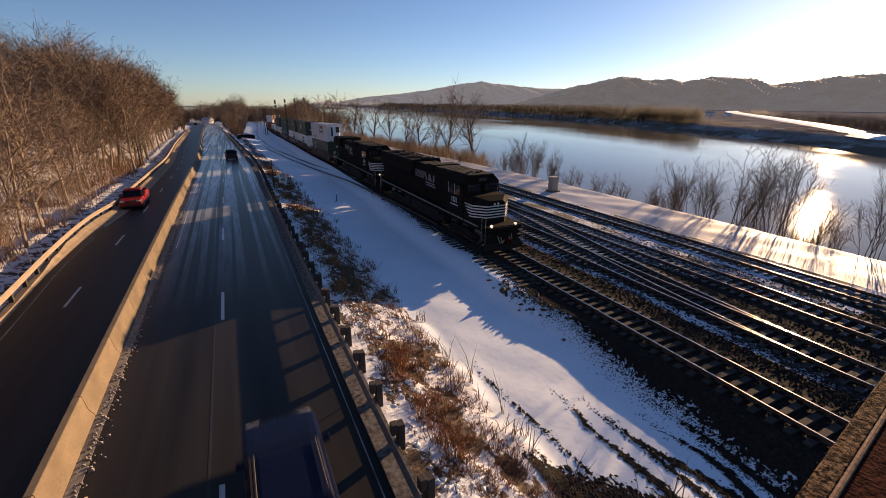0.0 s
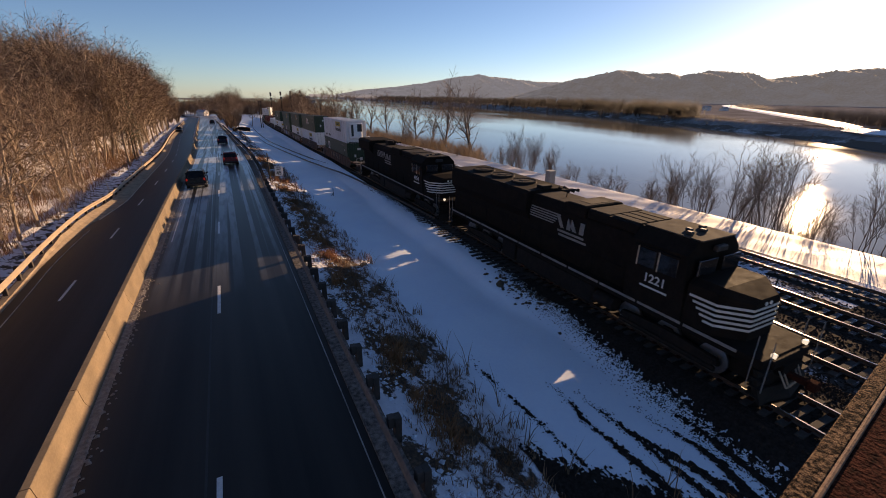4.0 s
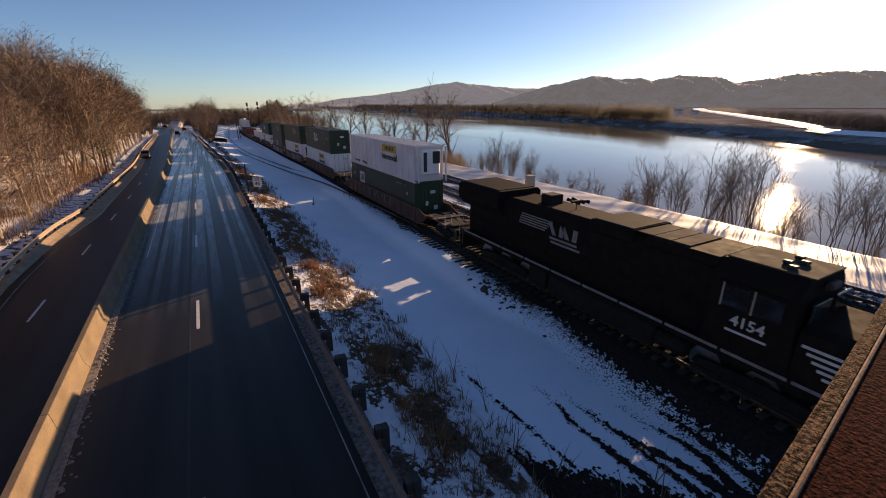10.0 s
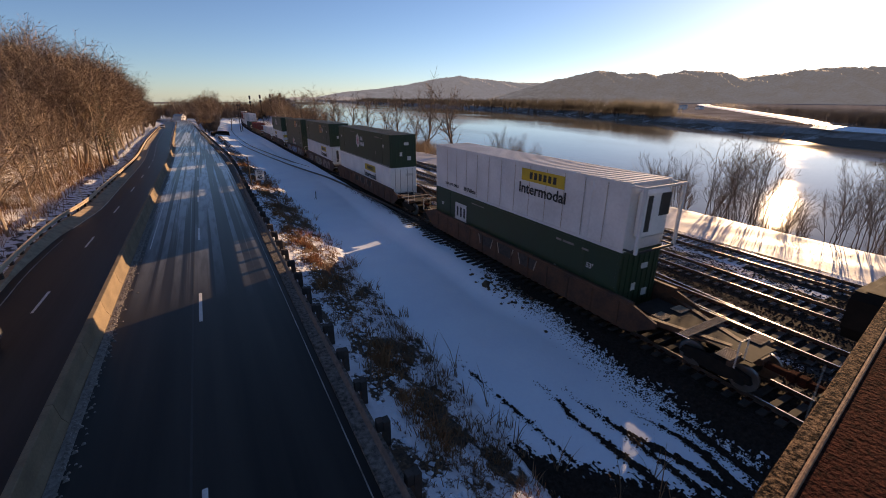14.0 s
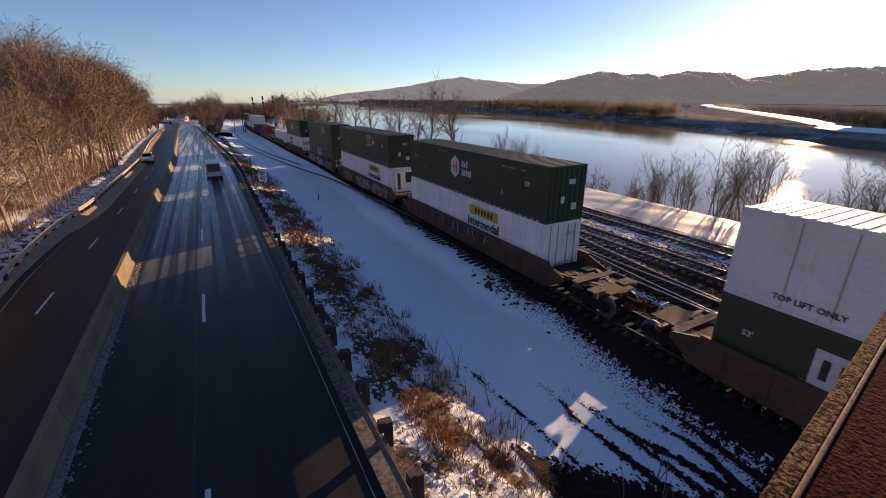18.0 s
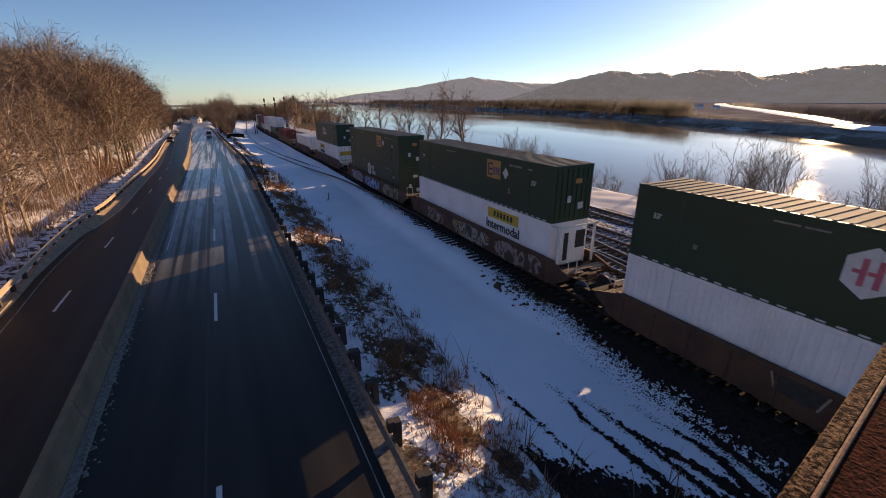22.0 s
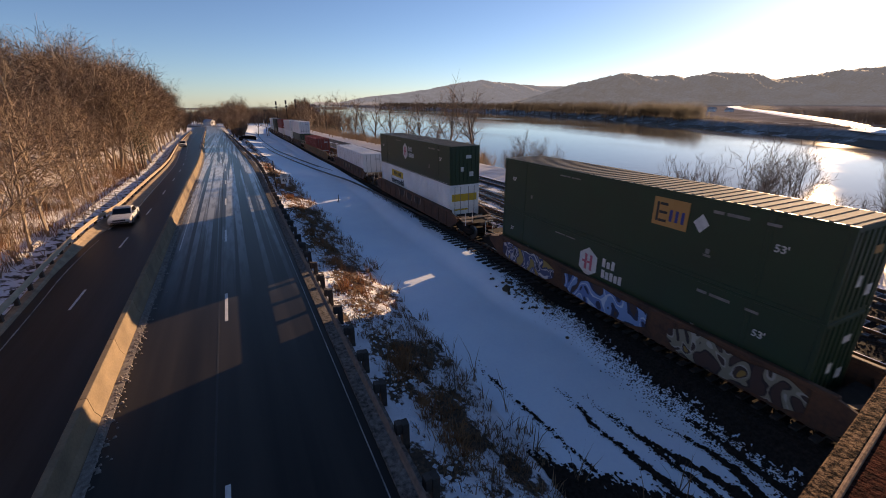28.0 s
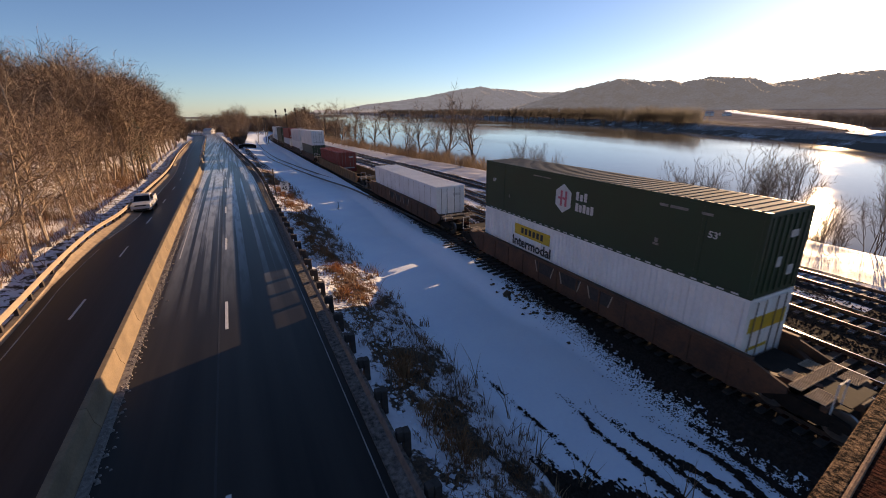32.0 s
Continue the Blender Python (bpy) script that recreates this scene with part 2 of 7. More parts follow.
def water_material():
    m = bpy.data.materials.new("river_water")
    m.use_nodes = True
    nt = m.node_tree
    p = nt.nodes["Principled BSDF"]
    p.inputs["Base Color"].default_value = (0.15, 0.142, 0.118, 1)
    p.inputs["Specular IOR Level"].default_value = 0.16
    p.inputs["Roughness"].default_value = 0.10
    p.inputs["IOR"].default_value = 1.33
    tc = nt.nodes.new("ShaderNodeTexCoord")
    mp = nt.nodes.new("ShaderNodeMapping")
    mp.inputs["Scale"].default_value = (1.0, 0.35, 1)
    nt.links.new(tc.outputs["Object"], mp.inputs[0])
    big = nt.nodes.new("ShaderNodeTexNoise")
    big.inputs["Scale"].default_value = 0.02
    big.inputs["Detail"].default_value = 6
    nt.links.new(mp.outputs[0], big.inputs["Vector"])
    rr = nt.nodes.new("ShaderNodeMapRange")
    rr.inputs[1].default_value = 0.45
    rr.inputs[2].default_value = 0.62
    rr.inputs[3].default_value = 0.025
    rr.inputs[4].default_value = 0.10
    nt.links.new(big.outputs[0], rr.inputs[0])
    nt.links.new(rr.outputs[0], p.inputs["Roughness"])
    wv = nt.nodes.new("ShaderNodeTexNoise")
    wv.inputs["Scale"].default_value = 0.9
    wv.inputs["Detail"].default_value = 4
    nt.links.new(mp.outputs[0], wv.inputs["Vector"])
    bp = nt.nodes.new("ShaderNodeBump")
    bp.inputs["Strength"].default_value = 0.07
    bp.inputs["Distance"].default_value = 0.10
    nt.links.new(wv.outputs[0], bp.inputs["Height"])
    nt.links.new(bp.outputs[0], p.inputs["Normal"])
    return m


M["water"] = water_material()


def verge_material():
    """Patchy snow over brown thatch: a snowy strip by the guard rail, bare earth below it, snow again at the foot."""
    m = bpy.data.materials.new("verge")
    m.use_nodes = True
    nt = m.node_tree
    p = nt.nodes["Principled BSDF"]
    p.inputs["Roughness"].default_value = 0.9
    tc = nt.nodes.new("ShaderNodeTexCoord")
    sep = nt.nodes.new("ShaderNodeSeparateXYZ")
    nt.links.new(tc.outputs["Object"], sep.inputs[0])

    def noisy(scale, detail, sy=1.0):
        mp = nt.nodes.new("ShaderNodeMapping")
        mp.inputs["Scale"].default_value = (1, sy, 1)
        nt.links.new(tc.outputs["Object"], mp.inputs[0])
        n = nt.nodes.new("ShaderNodeTexNoise")
        n.inputs["Scale"].default_value = scale
        n.inputs["Detail"].default_value = detail
        n.inputs["Roughness"].default_value = 0.62
        nt.links.new(mp.outputs[0], n.inputs["Vector"])
        return n.outputs[0]

    def ramp(v, *stops):
        r = nt.nodes.new("ShaderNodeValToRGB")
        e = r.color_ramp.elements
        e[0].position, e[0].color = stops[0][0], (*stops[0][1], 1)
        e[1].position, e[1].color = stops[-1][0], (*stops[-1][1], 1)
        for pos, c in stops[1:-1]:
            e.new(pos).color = (*c, 1)
        nt.links.new(v, r.inputs[0])
        return r.outputs[0]

    def calc(op, a, b, c=None):
        q = nt.nodes.new("ShaderNodeMath")
        q.operation = op
        for i, v in enumerate((a, b, c)):
            if v is None:
                continue
            if isinstance(v, (int, float)):
                q.inputs[i].default_value = v
            else:
                nt.links.new(v, q.inputs[i])
        return q.outputs[0]

    across = calc("MULTIPLY_ADD", sep.outputs["X"], 0.2, -0.5)
    grey = lambda v: (v, v, v)
    bias = ramp(across, (0.10, grey(0.56)), (0.26, grey(0.53)), (0.36, grey(0.435)), (0.50, grey(0.44)), (0.62, grey(0.50)), (0.80, grey(0.56)), (0.95, grey(0.62)))
    wide = calc("ADD", noisy(0.8, 6, 0.6), bias)
    cover = calc("ADD", wide, calc("MULTIPLY", noisy(5.0, 5), 0.35))
    snow = ramp(calc("MULTIPLY", cover, 0.5), (0.575, grey(0.0)), (0.60, grey(1.0)))
    earth = ramp(noisy(9, 6), (0.35, (0.042, 0.026, 0.018)), (0.55, (0.10, 0.062, 0.038)), (0.7, (0.20, 0.125, 0.072)))
    white = ramp(noisy(1.2, 5), (0.35, (0.82, 0.84, 0.88)), (0.65, (0.68, 0.70, 0.75)))
    mix = nt.nodes.new("ShaderNodeMix")
    mix.data_type = "RGBA"
    nt.links.new(snow, mix.inputs[0])
    nt.links.new(earth, mix.inputs[6])
    nt.links.new(white, mix.inputs[7])
    nt.links.new(mix.outputs[2], p.inputs["Base Color"])
    bp = nt.nodes.new("ShaderNodeBump")
    bp.inputs["Strength"].default_value = 0.8
    bp.inputs["Distance"].default_value = 0.10
    nt.links.new(calc("ADD", noisy(4, 8), calc("MULTIPLY", snow, 0.35)), bp.inputs["Height"])
    nt.links.new(bp.outputs[0], p.inputs["Normal"])
    return m


M["verge"] = verge_material()


def asphalt_material():
    """Dark worn asphalt; farther on it is streaked along the lanes with dried salt and meltwater, and painted with pale
    sky sheen.
    """
    m = bpy.data.materials.new("asphalt")
    m.use_nodes = True
    nt = m.node_tree
    p = nt.nodes["Principled BSDF"]
    tc = nt.nodes.new("ShaderNodeTexCoord")
    sep = nt.nodes.new("ShaderNodeSeparateXYZ")
    nt.links.new(tc.outputs["Object"], sep.inputs[0])

    def streak(scale, sx, sy, detail=4):
        mp = nt.nodes.new("ShaderNodeMapping")
        mp.inputs["Scale"].default_value = (sx, sy, 1)
        nt.links.new(tc.outputs["Object"], mp.inputs[0])
        n = nt.nodes.new("ShaderNodeTexNoise")
        n.inputs["Scale"].default_value = scale
        n.inputs["Detail"].default_value = detail
        nt.links.new(mp.outputs[0], n.inputs["Vector"])
        return n.outputs[0]

    def remap(v, a, b, c, d):
        r = nt.nodes.new("ShaderNodeMapRange")
        r.inputs[1].default_value, r.inputs[2].default_value = a, b
        r.inputs[3].default_value, r.inputs[4].default_value = c, d
        nt.links.new(v, r.inputs[0])
        return r.outputs[0]

    def mul(a, b):
        q = nt.nodes.new("ShaderNodeMath")
        q.operation = "MULTIPLY"
        nt.links.new(a, q.inputs[0])
        nt.links.new(b, q.inputs[1])
        return q.outputs[0]

    base = nt.nodes.new("ShaderNodeValToRGB")
    base.color_ramp.elements[0].position, base.color_ramp.elements[0].color = 0.35, (0.015, 0.0133, 0.012, 1)
    base.color_ramp.elements[1].position, base.color_ramp.elements[1].color = 0.65, (0.036, 0.031, 0.0265, 1)
    nt.links.new(streak(0.7, 1.6, 0.06), base.inputs[0])
    # salt streaks grow with distance; their pale blue also paints the sky's sheen
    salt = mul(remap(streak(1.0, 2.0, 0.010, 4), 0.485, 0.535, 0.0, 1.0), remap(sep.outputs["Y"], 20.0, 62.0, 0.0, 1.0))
    salt_sheen = mul(salt, remap(streak(3.0, 1.0, 0.12), 0.35, 0.55, 0.5, 1.0))
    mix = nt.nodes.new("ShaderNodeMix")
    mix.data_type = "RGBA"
    nt.links.new(salt_sheen, mix.inputs[0])
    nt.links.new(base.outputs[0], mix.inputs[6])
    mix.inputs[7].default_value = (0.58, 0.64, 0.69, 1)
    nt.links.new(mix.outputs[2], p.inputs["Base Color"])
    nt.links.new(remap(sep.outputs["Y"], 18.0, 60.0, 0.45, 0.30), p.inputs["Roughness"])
    p.inputs["Specular IOR Level"].default_value = 0.20
    bn = nt.nodes.new("ShaderNodeBump")
    bn.inputs["Strength"].default_value = 0.012
    bn.inputs["Distance"].default_value = 0.004
    nt.links.new(streak(60, 1, 1), bn.inputs["Height"])
    nt.links.new(bn.outputs[0], p.inputs["Normal"])
    return m


M["asphalt"] = asphalt_material()


def graffiti_material(name, colours, scale=0.9):
    """Sprayed letters: flat fields with hard outlines, stretched upright, over a ground of rusty steel."""
    m = bpy.data.materials.new(name)
    m.use_nodes = True
    nt = m.node_tree
    p = nt.nodes["Principled BSDF"]
    p.inputs["Roughness"].default_value = 0.6
    tc = nt.nodes.new("ShaderNodeTexCoord")
    mp = nt.nodes.new("ShaderNodeMapping")
    mp.inputs["Scale"].default_value = (1, 1.0, 0.8)
    mp.inputs["Rotation"].default_value = (0.5, 0, 0)
    nt.links.new(tc.outputs["Object"], mp.inputs[0])
    nz = nt.nodes.new("ShaderNodeTexNoise")
    nz.inputs["Scale"].default_value = scale
    nz.inputs["Distortion"].default_value = 1.1
    nz.inputs["Detail"].default_value = 0.6
    nt.links.new(mp.outputs[0], nz.inputs["Vector"])
    ramp = nt.nodes.new("ShaderNodeValToRGB")
    ramp.color_ramp.interpolation = "CONSTANT"
    e = ramp.color_ramp.elements
    e[0].position, e[0].color = 0.0, (*colours[0], 1)
    e[1].position, e[1].color = 0.40, (*colours[1], 1)
    for pos, c in zip((0.445, 0.53, 0.56, 0.62), colours[2:]):
        e.new(pos).color = (*c, 1)
    nt.links.new(nz.outputs[0], ramp.inputs[0])
    nt.links.new(ramp.outputs[0], p.inputs["Base Color"])
    return m


STEEL, NAVY = (0.06, 0.034, 0.027), (0.022, 0.03, 0.07)
M["graffiti_blue"] = graffiti_material("graffiti_blue", (STEEL, NAVY, (0.16, 0.30, 0.52), (0.45, 0.56, 0.66), (0.10, 0.20, 0.42), NAVY))
M["graffiti_navy"] = graffiti_material("graffiti_navy", (NAVY, (0.44, 0.45, 0.47), (0.05, 0.08, 0.18), (0.5, 0.5, 0.52), (0.03, 0.05, 0.12), (0.30, 0.22, 0.06)), 1.1)
M["graffiti_pale"] = graffiti_material("graffiti_pale", (STEEL, (0.03, 0.02, 0.018), (0.22, 0.21, 0.15), (0.34, 0.33, 0.28), (0.05, 0.03, 0.025), (0.28, 0.17, 0.04)), 1.2)
M["graffiti_tan"] = graffiti_material("graffiti_tan", (STEEL, (0.09, 0.046, 0.033), (0.27, 0.195, 0.16), (0.31, 0.24, 0.20), (0.10, 0.055, 0.04), STEEL), 1.2)


# ---- geometry helpers ----
class G:
    """Collects vertices and faces of one mesh."""

    def __init__(self):
        self.v, self.f, self.m = [], [], []

    def add(self, vs, fs, m=0):
        n = len(self.v)
        self.v.extend(vs)
        self.f.extend([tuple(i + n for i in q) for q in fs])
        self.m.extend([m] * len(fs))
        return self

    def box(self, x0, x1, y0, y1, z0, z1, c=0.0, m=0):
        if c <= 0:
            vs = [(x, y, z) for z in (z0, z1) for y in (y0, y1) for x in (x0, x1)]
            return self.add(vs, [(0, 2, 3, 1), (4, 5, 7, 6), (0, 1, 5, 4), (2, 6, 7, 3), (0, 4, 6, 2), (1, 3, 7, 5)], m)
        ring = [(x0 + c, y0), (x1 - c, y0), (x1, y0 + c), (x1, y1 - c), (x1 - c, y1), (x0 + c, y1), (x0, y1 - c), (x0, y0 + c)]
        inn = [(min(max(x, x0 + c), x1 - c), min(max(y, y0 + c), y1 - c)) for x, y in ring]
        vs = [(x, y, z0) for x, y in inn] + [(x, y, z0 + c) for x, y in ring] + [(x, y, z1 - c) for x, y in ring] + [(x, y, z1) for x, y in inn]
        return self.loft_idx(vs, 8, 4, m)

    def loft_idx(self, vs, n, k, m=0, caps=True):
        fs = [(r * n + i, r * n + (i + 1) % n, (r + 1) * n + (i + 1) % n, (r + 1) * n + i) for r in range(k - 1) for i in range(n)]
        if caps:
            fs += [tuple(range(n - 1, -1, -1)), tuple(range((k - 1) * n, k * n))]
        return self.add(vs, fs, m)

    def loft(self, rings, m=0, caps=True):
        return self.loft_idx([p for r in rings for p in r], len(rings[0]), len(rings), m, caps)

    def tube(self, p, q, r0, r1=None, n=6, m=0, caps=False):
        p, q = Vector(p), Vector(q)
        d = (q - p).normalized()
        u = d.cross(Vector((0, 0, 1)) if abs(d.z) < 0.9 else Vector((1, 0, 0))).normalized()
        w = d.cross(u)
        r1 = r0 if r1 is None else r1
        rings = []
        for c, r in ((p, r0), (q, r1)):
            rings.append([tuple(c + (u * math.cos(2 * math.pi * i / n) + w * math.sin(2 * math.pi * i / n)) * r) for i in range(n)])
        return self.loft(rings, m, caps)

    def beam(self, p, q, w, h, m=0):
        p, q = Vector(p), Vector(q)
        d = (q - p).normalized()
        u = d.cross(Vector((0, 0, 1)) if abs(d.z) < 0.95 else Vector((0, 1, 0))).normalized() * w / 2
        t = u.cross(d).normalized() * h / 2
        return self.loft([[tuple(c + s * u + k * t) for s, k in ((-1, -1), (1, -1), (1, 1), (-1, 1))] for c in (p, q)], m)

    def extrude_x(self, pts, x0, x1, m=0):
        """A closed outline in (y, z), drawn from x0 to x1."""
        return self.loft([[(x, y, z) for y, z in pts] for x in (x0, x1)], m)

    def extrude_y(self, pts, y0, y1, m=0):
        return self.loft([[(x, y, z) for x, z in pts] for y in (y0, y1)], m)


def part(name, g, material, parent=None, label="", smooth=False):
    """One mesh object, under a thing or a part, or on its own."""
    me = bpy.data.meshes.new(name)
    me.from_pydata(g.v, [], g.f)
    for k in (material if isinstance(material, (list, tuple)) else [material]):
        me.materials.append(M[k])
    if any(g.m):
        me.polygons.foreach_set("material_index", g.m)
    if smooth:
        me.polygons.foreach_set("use_smooth", [True] * len(g.f))
    bm = bmesh.new()
    bm.from_mesh(me)
    if len(bm.faces) < 4000:
        bmesh.ops.recalc_face_normals(bm, faces=bm.faces)
        bm.to_mesh(me)
    bm.free()
    ob = new(name, me)
    ob.parent = parent
    if label:
        ob["label"] = label
    return ob


def same(name, ob, parent, x=0.0, y=0.0, z=0.0, rz=0.0):
    """Another object on the same mesh."""
    o = new(name, ob.data)
    o.parent = parent
    o.location, o.rotation_euler = (x, y, z), (0, 0, rz)
    return o


def thing(name, label, category, group="", kind="", m=None):
    e = new(name)
    e.empty_display_size = 0.3
    if m is not None:
        e.matrix_basis = m
    return tagged(e, label, category, group, kind)


def lettering(text, size, x, y, z, rot, material, parent, name="lettering"):
    """Words in the built-in font, turned into a thin mesh."""
    cu = bpy.data.curves.new(name, "FONT")
    cu.body, cu.size, cu.extrude, cu.align_x, cu.align_y = text, size, 0.006, "CENTER", "CENTER"
    cu.resolution_u = 2
    cu.offset = size * 0.018
    tmp = bpy.data.objects.new(name, cu)
    me = bpy.data.meshes.new_from_object(tmp)
    bpy.data.objects.remove(tmp)
    me.materials.clear()
    me.materials.append(M[material])
    ob = new(name, me)
    ob.parent = parent
    ob.matrix_local = pose(x, y, z, *rot)
    return ob


def smoothstep(a, b, x):
    t = np.clip((np.asarray(x, float) - a) / (b - a), 0, 1)
    return t * t * (3 - 2 * t)


# ---- the plan ----
def soft_line(ys, xs):
    """A smooth line through a few plan points."""
    ys, xs = np.array(ys, float), np.array(xs, float)
    m = np.gradient(xs, ys)

    def at(y):
        y = np.clip(np.asarray(y, float), ys[0], ys[-1])
        i = np.clip(np.searchsorted(ys, y) - 1, 0, len(ys) - 2)
        h = ys[i + 1] - ys[i]
        t = (y - ys[i]) / h
        return (xs[i] * (2 * t**3 - 3 * t**2 + 1) + m[i] * h * (t**3 - 2 * t**2 + t) + xs[i + 1] * (3 * t**2 - 2 * t**3) + m[i + 1] * h * (t**3 - t**2))
    return at


# highway and railway run gently downhill ahead
fall = soft_line((-700, 0, 45, 58, 70, 90, 115, 150, 200, 260, 367, 600, 900, 4200), (0, 0, 0, -0.10, -0.30, -0.80, -1.40, -2.15, -3.2, -4.4, -6.5, -10.5, -15, -104))


def road_dx(y):
    """The highway bears a little to the left in the distance."""
    y = np.asarray(y, float)
    far = np.clip(y - 300, 0, 400)
    return -0.033 * np.where(y > 90, y - 75, np.where(y > 60, (y - 60) ** 2 / 60, 0.0)) - 0.0042 * far * far / (1 + far * 0.006)


# the far carriageway and the wood behind it lie a little lower, behind the median's footing
K = 1.03
LOW = EYE[2] * (1 - K)


def left_dx(y):
    y = np.asarray(y, float)
    t = np.clip((y - 70) / 70, 0, 1)
    u = np.clip((y - 200) / 90, 0, 1)
    return 1.12 * K * road_dx(y / K) - 1.1 * t * t * (3 - 2 * t) * (1 - u * u * (3 - 2 * u))


RAIL_Z = -0.5
TRACK_Y = (-80, 10, 30, 45, 58, 70, 86, 100, 118, 140, 165, 190, 220, 250, 290, 340, 420, 500)
TRACK_X = (15.6, 15.6, 15.6, 15.6, 15.75, 16.1, 16.3, 16.6, 17.1, 17.5, 17.8, 18.2, 19.0, 20.5, 24.0, 32.0, 55.0, 85.0)
SIDE_Y = (16, 30, 39, 43.5, 49, 55.5, 63, 74.8, 87.4, 99, 114, 147, 190, 240)
SIDE_X = (15.6, 15.2, 14.8, 14.55, 14.25, 13.75, 13.2, 12.4, 11.4, 10.6, 9.65, 9.15, 9.8, 11.2)
track_x = soft_line(TRACK_Y, TRACK_X)
siding_x = soft_line(SIDE_Y, SIDE_X)
# the river-side lines and the bank draw in towards the main line in the distance
draw_in = soft_line((-80, 60, 80, 110, 150, 500), (1.0, 1.0, 0.96, 0.93, 0.9, 0.9))


def yard_x(q, y):
    """Plan position beyond the main line, q being its place near the overpass."""
    return float(track_x(y)) + (q - 15.6) * float(draw_in(y))


def siding_z(y):
    return float(np.interp(y, (30, 55, 63, 74), (-0.52, -0.58, -0.86, -1.12)))


def wobble(x, y, s, k=0.0):
    return np.sin(x * s + k) * np.cos(y * s * 0.83 + 1.3 * k) + 0.5 * np.sin(x * s * 2.3 + y * s * 1.7 + k)


def far_bank(y):
    y = np.asarray(y, float)
    return np.interp(y, [-700, 0, 58, 96, 146, 271, 563, 900, 3500], [160, 186, 212, 233, 257, 320, 380, 420, 600]) + 2 * np.sin(y * 0.07)


WATER_Z = -7.0


def ground_z(x, y):
    x, y = np.asarray(x, float), np.asarray(y, float)
    r = x - road_dx(y)
    bend = (track_x(np.clip(y, -80, 500)) - 15.6)
    q = x - bend * smoothstep(6.5, 12, r) * (1 - smoothstep(33, 60, x))
    q = np.where(x < 6.5 + road_dx(y), r, q)
    tx = track_x(np.clip(y, -80, 500))
    q = np.where((x > tx) & (x <= 60), 15.6 + (x - tx) / draw_in(np.clip(y, -80, 500)), q)
    q = q + smoothstep(12, 17, y) * (1 - smoothstep(36, 44, y)) * smoothstep(10.8, 12.4, q) * (1 - smoothstep(13.9, 14.9, q))   # shoulder under the turnout's long ties
    ql = x - left_dx(y)
    zl = np.interp(ql / K, [-400, -120, -60, -25, -13.5, -11.0, -10.4, -10.2], [70, 26, 9, 2.2, 0.0, -0.5, -0.35, -0.12]) * K + LOW
    z = np.interp(q, [3.1, 4.2, 6.0, 7.4, 12.3, 13.8, 18.0, 22.0, 30.5, 32.5, 36.0, 37.4, 41, 46, 60],
                  [-0.12, -0.35, -0.95, -1.28, -1.32, -0.74, -0.74, -0.72, -0.72, -0.55, -0.5, -0.85, -4.0, -7.6, -9])
    z = np.where(r < -5.1, zl, z)
    hill = smoothstep(-13 * K, -40 * K, ql)
    z = z + hill * 0.8 * wobble(x, y, 0.16)
    z = z + smoothstep(3.6, 4.6, r) * (1 - smoothstep(6.6, 7.6, r)) * 0.10 * wobble(x, y, 1.9, 0.4)
    z = z + smoothstep(7.5, 8.5, q) * (1 - smoothstep(11.5, 12.5, q)) * 0.03 * wobble(x, y, 0.9)
    z = z + smoothstep(31, 33, q) * (1 - smoothstep(35.5, 37, q)) * 0.08 * wobble(x, y, 0.7, 2.0)
    fb = far_bank(y)
    z = np.where(x > 60, -9 + 6.5 * smoothstep(fb - 12, fb + 6, x), z)
    z = z + fall(y) * (1 - smoothstep(38, 60, x) * (1 - smoothstep(700, 1000, y) * (1 - smoothstep(0.12, 0.17, x / np.maximum(y, 1)))))
    back = smoothstep(-60, -90, y)
    return z * (1 - back) + np.where(x > 36, z, 0) * back


def grid_mesh(name, xs, ys, zfun, material, warp=None):
    X, Y = np.meshgrid(xs, ys)
    if warp is not None:
        X = warp(X, Y)
    Z = zfun(X, Y)
    vs = np.stack([X.ravel(), Y.ravel(), Z.ravel()], 1)
    nx, ny = len(xs), len(ys)
    i = (np.arange(ny - 1)[:, None] * nx + np.arange(nx - 1)[None, :]).ravel()
    me = bpy.data.meshes.new(name)
    me.from_pydata(vs.tolist(), [], np.stack([i, i + 1, i + 1 + nx, i + nx], 1).tolist())
    for k in (material if isinstance(material, (list, tuple)) else [material]):
        me.materials.append(M[k])
    me.polygons.foreach_set("use_smooth", [True] * len(me.polygons))
    ob = new(name, me)
    return ob, X, Y


# ---- ground: one sheet from the wooded hillside to beyond the river ----
gx = np.concatenate([np.linspace(-2400, -400, 9)[:-1], np.linspace(-400, -80, 12)[:-1], np.linspace(-80, -14.6, 30)[:-1], np.linspace(-14.6, -10.2, 14),
                     [-9, -7, -5.3, -5.0, -3, 0, 2.6], np.linspace(3.0, 8.4, 30), np.linspace(8.8, 12, 9), np.linspace(12.3, 14.2, 10), np.linspace(15, 30, 20),
                     np.linspace(30.5, 38, 24), np.linspace(39, 60, 14), np.linspace(80, 170, 5), np.linspace(180, 600, 64), np.linspace(640, 1400, 10), np.linspace(1600, 3200, 5)])
gy = np.concatenate([np.linspace(-600, -90, 6)[:-1], np.linspace(-90, 0, 14)[:-1], np.linspace(0, 40, 110)[:-1], np.linspace(40, 100, 80)[:-1], np.linspace(100, 260, 50)[:-1],
                     np.linspace(260, 900, 26)[:-1], np.linspace(900, 4200, 14)])


